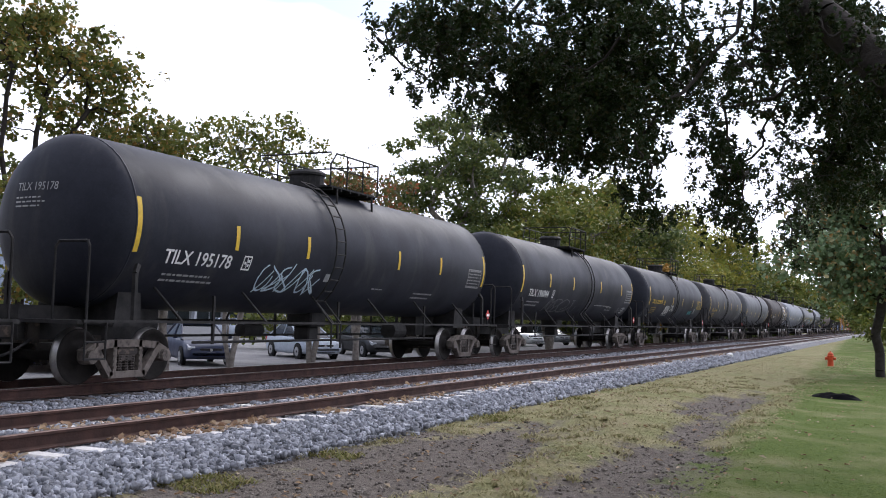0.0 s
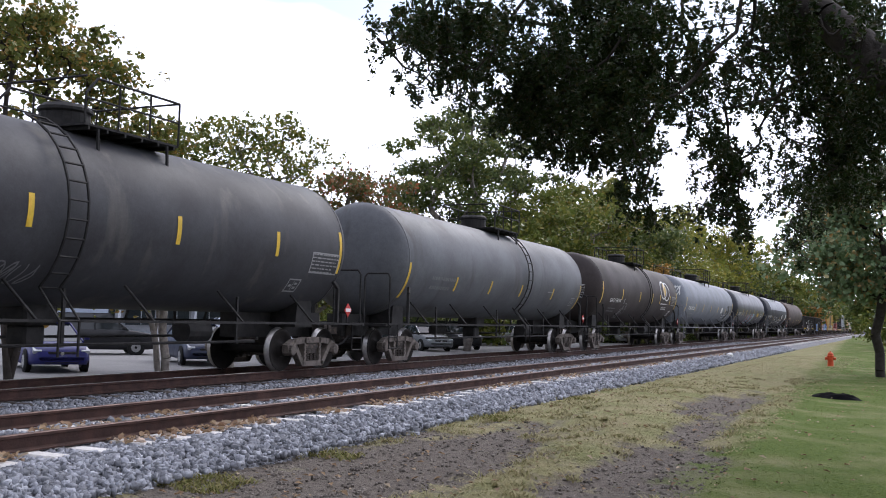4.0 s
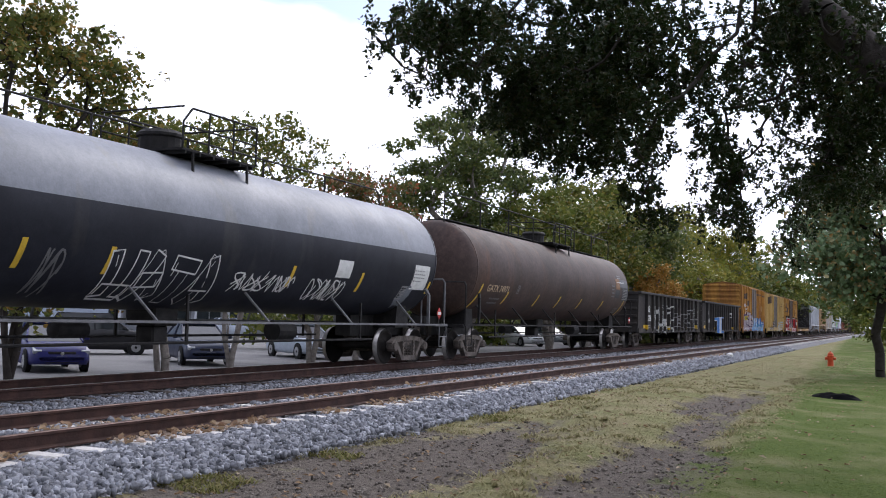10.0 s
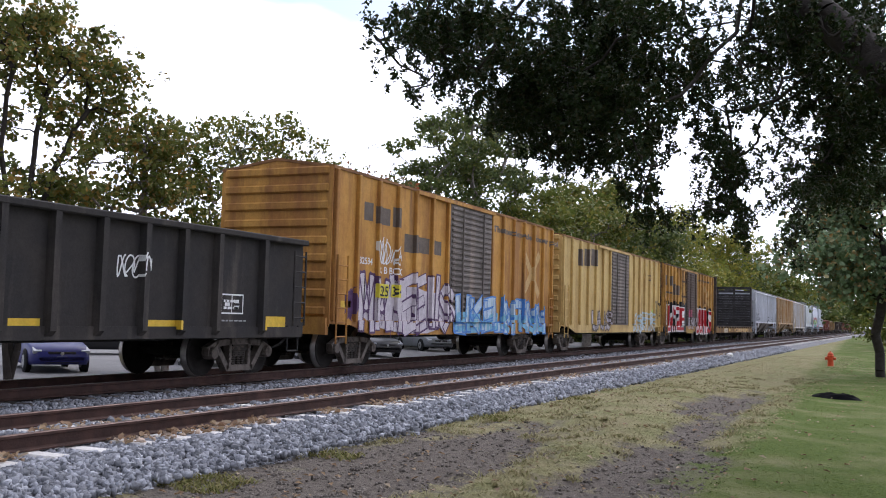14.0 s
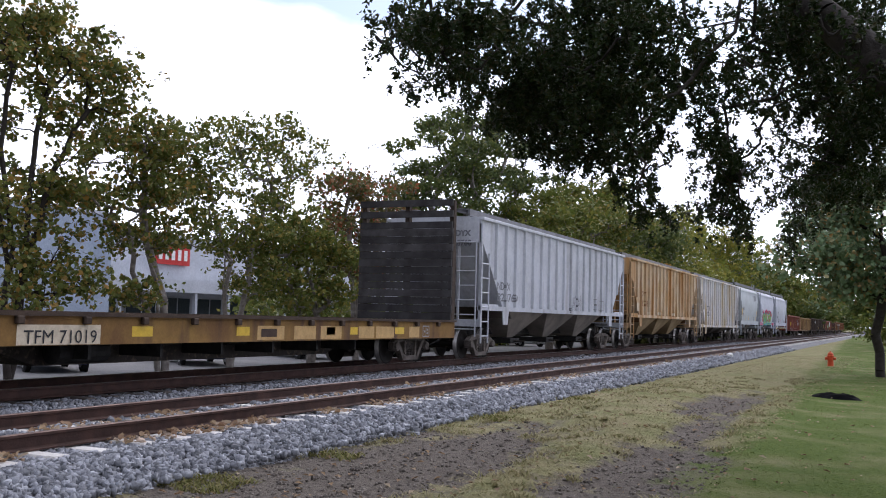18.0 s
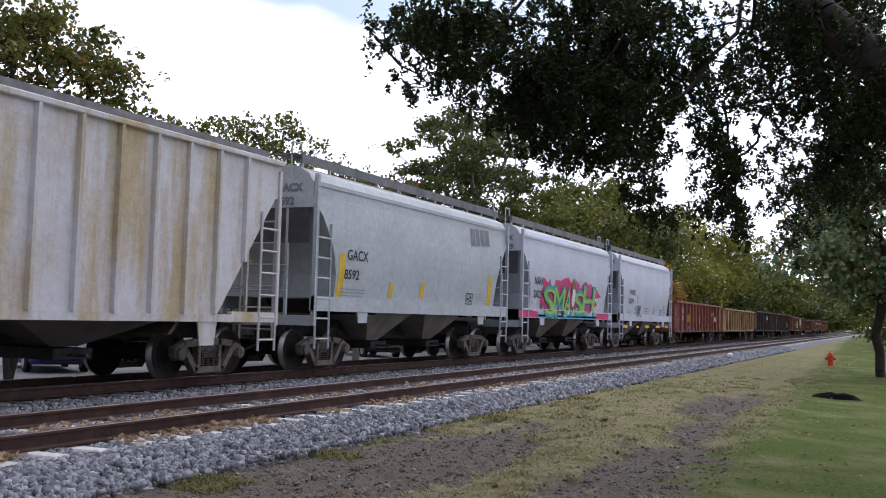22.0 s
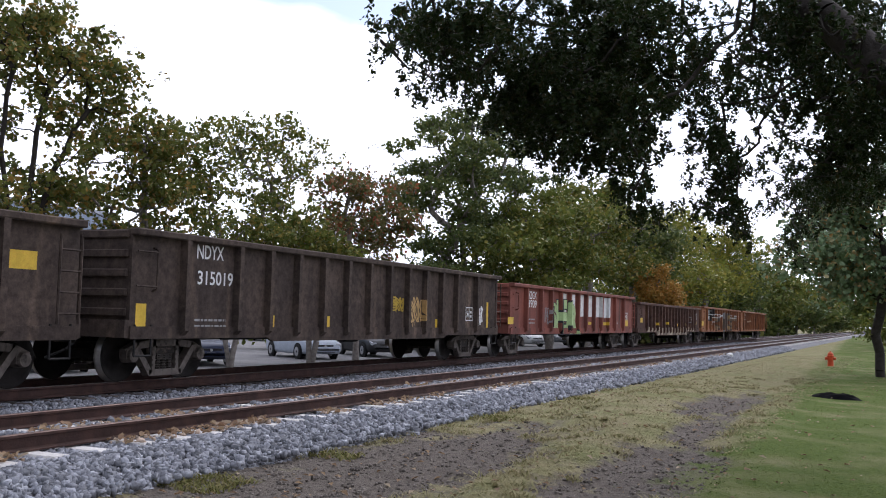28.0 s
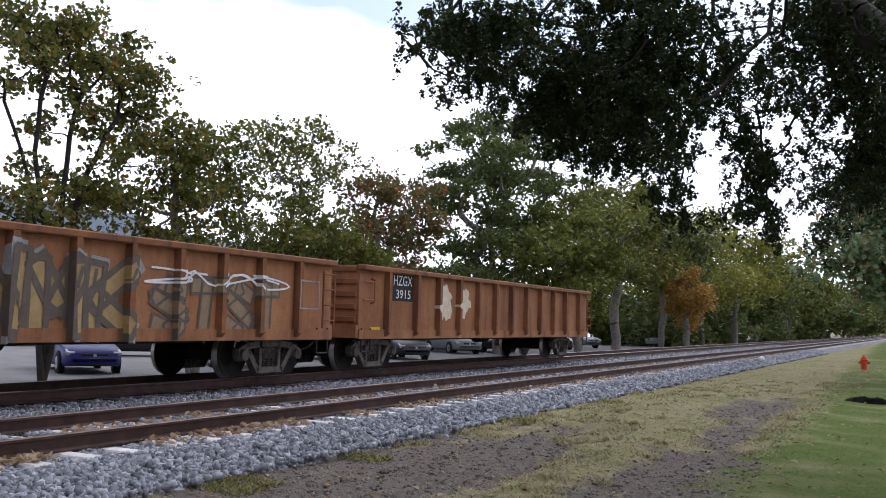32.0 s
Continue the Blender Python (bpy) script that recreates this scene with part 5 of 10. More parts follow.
    if not smooth:
        n = spec.get("ribs", 17)
        ribs = [-half + 1.2 + (2 * half - 2.4) * k / (n - 1) for k in range(n)]
        for q in (-1, 1):
            for x in ribs:
                edge = half - 0.18 - abs(x)
                zb = zs + 0.02 if edge > cut else zs + (zc - zs) * (1 - edge / cut) + 0.05
                bm = bmesh.new()
                w0 = spec.get("rib_w", 0.11)
                prof = [(x - w0 / 2, q * (W - 0.005)), (x - w0 / 2 + 0.02, q * (W + 0.085)), (x + w0 / 2 - 0.02, q * (W + 0.085)), (x + w0 / 2, q * (W - 0.005))]
                lo = [bm.verts.new((a, b, zb)) for a, b in prof]
                hi = [bm.verts.new((a, b, ztop - 0.02)) for a, b in prof]
                for i in range(4):
                    j = (i + 1) % 4
                    bm.faces.new((lo[i], lo[j], hi[j], hi[i]))
                bm.faces.new(lo[::-1]), bm.faces.new(hi)
                bmesh.ops.recalc_face_normals(bm, faces=list(bm.faces))
                part("side_post", bm, paint, car)
            part("roof_rail", bevelled(boxes((-half - 0.01, half + 0.01, min(q * (W + 0.095), q * (W - 0.1)), max(q * (W + 0.095), q * (W - 0.1)), ztop - 0.03, ztop + 0.07)), 0.015), paint, car)
    else:
        for q in (-1, 1):
            part("roof_rail", boxes((-half + 0.05, half - 0.05, min(q * 1.53, q * 1.43), max(q * 1.53, q * 1.43), ztop - 0.04, ztop + 0.05)), paint, car)
    # discharge bays
    bays = spec.get("bays", 3)
    span = 2 * half - 2 * (2.9 if bays == 3 else 2.6)
    for k in range(bays):
        xm = -span / 2 + span * (k + 0.5) / bays
        w = span / bays
        bm = bmesh.new()
        top = [(xm - w * 0.49, -W + 0.10), (xm + w * 0.49, -W + 0.10), (xm + w * 0.49, W - 0.10), (xm - w * 0.49, W - 0.10)]
        bot = [(xm - 0.28, -0.75), (xm + 0.28, -0.75), (xm + 0.28, 0.75), (xm - 0.28, 0.75)]
        a = [bm.verts.new((x, y, zs - 0.02)) for x, y in top]
        c = [bm.verts.new((x, y, 0.62)) for x, y in bot]
        for i in range(4):
            j = (i + 1) % 4
            bm.faces.new((a[i], a[j], c[j], c[i]))
        bm.faces.new(a), bm.faces.new(c[::-1])
        bmesh.ops.recalc_face_normals(bm, faces=list(bm.faces))
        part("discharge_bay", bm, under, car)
        part("outlet_gate", boxes((xm - 0.42, xm + 0.42, -0.95, 0.95, 0.42, 0.60)), M_DARK, car)
        part("gate_shaft", tube(bmesh.new(), (xm - 0.1, -1.35, 0.5), (xm - 0.1, 1.35, 0.5), 0.03, 6), M_TRUCK, car)
    # roof walk, hatches
    zr = H + 0.20
    for ya, yb in ((-1.12, -0.55), (0.55, 1.12)):
        part("roof_walk", boxes((-half - 0.15, half + 0.15, ya, yb, zr - 0.03, zr)), spec.get("walk_mat", P_TRIMGREY), car)
    for k in range(11):
        x = -half + 0.1 + (2 * half - 0.2) * k / 10
        for q in (-1, 1):
            part("walk_support", boxes((x - 0.03, x + 0.03, min(q * 1.16, q * 1.10), max(q * 1.16, q * 1.10), H - 0.16, zr)), paint, car)
            part("walk_edge", boxes((x - 0.05, min(half + 0.15, x + (2 * half - 0.2) / 10 - 0.05), min(q * 1.165, q * 1.125), max(q * 1.165, q * 1.125), zr - 0.20, zr + 0.01)), P_TRIMGREY, car)
    part("hatch_cover", bevelled(boxes((-half + 0.7, half - 0.7, -0.32, 0.32, H, H + 0.09)), 0.03), paint, car)
    if smooth:
        for s in (-1, 1):
            part("roof_grab", pipe([(s * (half - 0.25), -1.0, zr), (s * (half - 0.25), -1.0, zr + 0.26), (s * (half + 0.12), -1.0, zr + 0.26), (s * (half + 0.12), -1.0, H - 0.3)], 0.02), paint, car)

    if smooth:
        def side(x, z):
            a = min(1, max(0, (z - zs) / (ztop - zs)))
            return -W - 0.035 if z < zs - 0.0015 else -(1.50 + 0.10 * math.sin(math.pi * min(1, a * 1.05))) - 0.004
        cuts = []
        zcuts = [zs + (ztop - zs) * k / 10 for k in range(11)] + [zs - 0.003]
    else:
        side, cuts = ribbed(W, ribs, spec.get("rib_w", 0.11), 0.085)
        zcuts = []
    if spec.get("end_words"):
        # owner's mark and number on the front end, two rows
        for k, row in enumerate(spec["end_words"].split()):
            me = text_mesh(row, 0.24, 0.012)
            for v in me.vertices:
                v.co = (-half - 0.012, -0.55 - v.co.x, H - 0.62 - 0.30 * k + v.co.z)
            me.materials.clear()
            part("lettering", me, G_GREYINK, car)
    car_marks(car, spec, side, -half, half, zcuts, cuts)
    return car


def bulkhead_flat(spec):
    """A flat wagon with a tall timber bulkhead at each end."""
    L, W = spec["L"], 1.52
    paint = spec["paint"]
    car = wagon("bulkhead_flat_car", spec["label"], "flat wagon")
    half, zd = L / 2 - 1.0, 1.15
    running_gear(car, L, 2.9)
    under_floor(car, half, zd - 0.1, M_DARK)
    # the deep fish-bellied beam between the trucks
    bm = bmesh.new()
    prism(bm, [(-half + 3.9, 0.70), (-half + 5.2, 0.30), (half - 5.2, 0.30), (half - 3.9, 0.70)], -0.42, 0.42)
    part("fish_belly_beam", bm, M_TRUCK, car)
    for k in range(6):
        x = -half + 5.4 + (2 * half - 10.8) * k / 5
        part("beam_gusset", boxes((x - 0.03, x + 0.03, -1.35, 1.35, 0.44, 0.83)), M_DARK, car)
    part("air_tank", lathe(bmesh.new(), [(0.0, 0.04), (0.05, 0.2), (1.15, 0.2), (1.2, 0.04)], 14, "x", (-4.6, -0.85, 0.55)), M_DARK, car)
    for k in range(30):
        x = -half + 2 * half * k / 30
        part("deck_board", boxes((x + 0.005, x + 2 * half / 30 - 0.005, -W + 0.02, W - 0.02, zd - 0.08, zd)), M_TIEWOOD, car)
    pockets = [-half + 1.2 + (2 * half - 2.4) * k / 13 for k in range(14)]
    for q in (-1, 1):
        y0 = q * W
        bm = bmesh.new()
        prism(bm, [(-half, zd), (half, zd), (half, zd - 0.47), (-half, zd - 0.47)], min(y0, y0 - q * 0.06), max(y0, y0 - q * 0.06))
        part("side_sill", bm, paint, car)
        part("sill_flange", boxes((-half, half, min(y0, y0 + q * 0.07), max(y0, y0 + q * 0.07), zd - 0.03, zd + 0.03)), P_FLATRUST, car)
        for x in pockets:
            part("stake_pocket", bevelled(boxes((x - 0.07, x + 0.07, min(y0, y0 + q * 0.09), max(y0, y0 + q * 0.09), zd - 0.15, zd - 0.03)), 0.015), P_FLATRUST, car)
    top = spec.get("H", 4.35)
    for s in (-1, 1):
        for q in (-1, 0, 1):
            bm = bmesh.new()
            xx = s * half
            prism(bm, [(xx, zd - 0.3), (xx - s * 0.2, zd - 0.3), (xx - s * 0.16, top), (xx, top)], q * (W - 0.09) - 0.07, q * (W - 0.09) + 0.07)
            part("bulkhead_post", bm, spec["post"], car)
        z = zd + 0.02
        rnd = random.Random(5 + s)
        while z < top - 0.05:
            hgt = 0.22
            gap = 0.0
            if z > top - 0.85:
                hgt, gap = 0.2, 0.12
            xx = s * (half - 0.29)
            part("bulkhead_plank", boxes((min(xx, s * (half - 0.21)) + rnd.uniform(-0.006, 0.006), max(xx, s * (half - 0.21)), -W + rnd.uniform(0, 0.03), W - rnd.uniform(0, 0.03), z, z + hgt - 0.012)), spec["plank"], car)
            z += hgt + gap
        for q in (-1, 1):
            part("corner_ladder", ladder(s * (half + 0.14), q * (W - 0.3), 0.6, 3.2, 0.42, 0.36, along="y"), spec["post"], car)
    car_marks(car, spec, lambda x, z: -W, -half, half, [], [])
    return car
# ---- trees ----
def leaves_mesh(name, centres, size, seed, material, fold=0.25, disc=False, droop=0.0):
    """Many small bent leaves, each its own little sheet: a folded blade, or a cupped disc of six corners."""
    c = np.asarray(centres, dtype=np.float64)
    n = len(c)
    g = np.random.default_rng(seed)
    d = g.normal(size=(n, 3))
    d[:, 2] = d[:, 2] * 0.7 - droop
    d /= np.linalg.norm(d, axis=1)[:, None]
    u = np.cross(d, g.normal(size=(n, 3)))
    u /= np.linalg.norm(u, axis=1)[:, None]
    w = np.cross(d, u)
    s = size * g.uniform(0.65, 1.3, n)[:, None]
    if disc:
        j = g.uniform(0.6, 1.15, (6, n, 1))
        f = fold * g.uniform(-0.5, 2.2, (n, 1))
        p = [c - d * s * j[0], c - d * s * 0.45 - u * s * 0.8 * j[1] + w * s * f, c + d * s * 0.5 - u * s * 0.76 * j[2] + w * s * f,
             c + d * s * j[3], c + d * s * 0.5 + u * s * 0.76 * j[4] + w * s * f, c - d * s * 0.45 + u * s * 0.8 * j[5] + w * s * f]
        return soup(name, np.stack(p, axis=1), [(0, 1, 2), (0, 2, 3), (0, 3, 4), (0, 4, 5)], n, 6)
    p = [c - d * s, c - u * s * 0.55 + w * s * fold, c + d * s, c + u * s * 0.55 + w * s * fold]
    return soup(name, np.stack(p, axis=1), [(0, 1, 2), (0, 2, 3)], n, 4)


def limb(bm, p, q, r0, r1, rnd, wiggle=0.12, seg=4, n=6):
    """A crooked tapering branch; gives its points."""
    p, q = Vector(p), Vector(q)
    pts = [p]
    for i in range(1, seg + 1):
        t = i / seg
        c = p.lerp(q, t)
        if i < seg:
            c += Vector((rnd.uniform(-1, 1), rnd.uniform(-1, 1), rnd.uniform(-0.5, 0.5))) * (q - p).length * wiggle
        pts.append(c)
    for i in range(seg):
        tube(bm, pts[i], pts[i + 1], r0 + (r1 - r0) * i / seg, n, r0 + (r1 - r0) * (i + 1) / seg, caps=False)
    return pts


def branching(stems, tips, rnd, trunk_r, tip_r=0.007):
    """Grow a branch to every tip from the nearest wood below it; limbs thicken with what they carry."""
    place, parent = [], []
    for pts in stems:
        up = -1
        for p in pts:
            place.append(Vector(p))
            parent.append(up)
            up = len(place) - 1
    order = sorted(tips, key=lambda t: min((t - p).length for p in place))
    for t in order:
        k = min(range(len(place)), key=lambda i: (place[i] - t).length + (1.2 * max(0, place[i].z - t.z + 0.1)))
        a = place[k]
        span = (t - a).length
        steps = 2 if span < 0.8 else 4
        for i in range(1, steps + 1):
            f = i / steps
            c = a.lerp(t, f) - Vector((0, 0, 0.10 * span * math.sin(math.pi * f)))
            if i < steps:
                c += Vector((rnd.uniform(-1, 1), rnd.uniform(-1, 1), rnd.uniform(-0.6, 0.6))) * span * 0.09
            place.append(c)
            parent.append(k)
            k = len(place) - 1
    load = [1] * len(place)
    for i in range(len(place) - 1, -1, -1):
        if parent[i] >= 0:
            load[parent[i]] += load[i]
    most = max(load)
    thick = [max(tip_r, trunk_r * (v / most) ** 0.5) for v in load]
    bm = bmesh.new()
    for i, k in enumerate(parent):
        if k >= 0:
            r = thick[i]
            tube(bm, place[k], place[i], min(thick[k], r * 1.35), 8 if r > 0.05 else (5 if r > 0.02 else 4), r, caps=False)
    return bm


def tree(label, base, lobes, leaf, seed, leaf_size=0.08, per_clump=60, trunk_r=0.12, stems=3, bark=None, clump_r=0.42, squash=0.8, disc=True, sprig=7, fork=0.3):
    """A tree: crooked stems and branches to every spray, and a crown of separate leaves in uneven lobes (x, y, z, rx, ry, rz, sprays) from its foot."""
    rnd = random.Random(seed)
    g = np.random.default_rng(seed)
    th = tagged(new("tree"), label, "tree", "trees by the railway")
    th.matrix_basis = pose(*base)
    tips = []
    for x, y, z, rx, ry, rz, n in lobes:
        for _ in range(n):
            while True:
                a, b, c = rnd.uniform(-1, 1), rnd.uniform(-1, 1), rnd.uniform(-1, 1)
                if 0.1 < a * a + b * b + c * c < 1:
                    break
            tips.append(Vector((x + a * rx, y + b * ry, max(0.7, z + c * rz))))
    goals = sorted(lobes, key=lambda l: -l[6])
    lines = []
    for k in range(stems):
        gx, gy, gz = goals[k % len(goals)][:3]
        foot = Vector((rnd.uniform(-0.12, 0.12) * (stems > 1), rnd.uniform(-0.15, 0.15) * (stems > 1), -0.4))
        low = Vector((gx * 0.12 + rnd.uniform(-0.2, 0.2), gy * 0.12 + rnd.uniform(-0.2, 0.2), gz * fork))
        mid = Vector((gx * 0.5 + rnd.uniform(-0.3, 0.3), gy * 0.5 + rnd.uniform(-0.3, 0.3), gz * (fork + 0.28)))
        top = Vector((gx * 0.85, gy * 0.85, gz * 0.86))
        pts = [foot]
        for p, q in ((foot, low), (low, mid), (mid, top)):
            for i in range(1, 4):
                c = p.lerp(q, i / 3)
                pts.append(c + Vector((rnd.uniform(-1, 1), rnd.uniform(-1, 1), 0)) * (q - p).length * 0.035)
        lines.append(pts)
    part("trunk", branching(lines, tips, rnd, trunk_r), bark or M_BARK, th, smooth=True)
    cl = []
    for t in tips:
        w = rnd.uniform(0.5, 1.4)
        k = max(1, int(per_clump * w / sprig))
        r = clump_r * (0.6 + 0.5 * w)
        ends = g.normal(size=(k, 3)) * np.array([r, r, r * squash]) * 0.6
        pts = np.repeat(ends, sprig, axis=0) + g.normal(size=(k * sprig, 3)) * leaf_size * 1.25
        cl.append(pts + np.array(t))
    me = leaves_mesh("crown", np.concatenate(cl), leaf_size, seed, leaf, 0.22, disc)
    tagged(part("crown", me, leaf, th), kind="stuff")
    return th


def crown_lobes(height, spread, seed, low=0.2, count=7, sprays=9):
    """Uneven lobes of an ordinary round-headed tree."""
    rnd = random.Random(seed * 13 + 5)
    out = [(0, 0, height * 0.86, spread * 0.5, spread * 0.5, height * 0.13, sprays)]
    for k in range(count):
        a = 2 * math.pi * (k + rnd.uniform(-0.3, 0.3)) / count
        d = spread * rnd.uniform(0.35, 0.62)
        z = height * (low + 0.12 + (0.74 - low) * rnd.random())
        out.append((d * math.cos(a), d * math.sin(a), z, spread * rnd.uniform(0.32, 0.5), spread * rnd.uniform(0.32, 0.5), height * rnd.uniform(0.09, 0.15), sprays))
    return out


L_GRAPE = leaf_mat("leaf_sea_grape", (0.082, 0.110, 0.027), (0.160, 0.165, 0.040), (0.34, 0.20, 0.055))
L_GREEN = leaf_mat("leaf_green", (0.085, 0.117, 0.026), (0.151, 0.169, 0.037), (0.251, 0.229, 0.054))
L_DARK = leaf_mat("leaf_dark", (0.065, 0.094, 0.031), (0.110, 0.141, 0.040), (0.190, 0.190, 0.056))
L_OLIVE = leaf_mat("leaf_olive", (0.086, 0.119, 0.026), (0.160, 0.171, 0.039), (0.302, 0.232, 0.056))
L_AUTUMN = leaf_mat("leaf_autumn", (0.090, 0.108, 0.036), (0.162, 0.132, 0.048), (0.360, 0.102, 0.054))
L_ORANGE = leaf_mat("leaf_orange", (0.30, 0.20, 0.05), (0.42, 0.24, 0.06), (0.50, 0.22, 0.05))
L_BROAD = leaf_mat("leaf_broad", (0.14, 0.21, 0.10), (0.23, 0.31, 0.18), (0.40, 0.25, 0.10))
# near-black green: the canopy's backlit shade is put into its leaf colour
L_CANOPY_SHADED = leaf_mat("leaf_canopy_shaded", (0.014, 0.027, 0.007), (0.024, 0.040, 0.010), (0.055, 0.046, 0.018))
L_YELLOW = leaf_mat("leaf_yellow", (0.159, 0.194, 0.039), (0.249, 0.249, 0.047), (0.361, 0.292, 0.060))

CAR_PARK_SIDE = -0.72
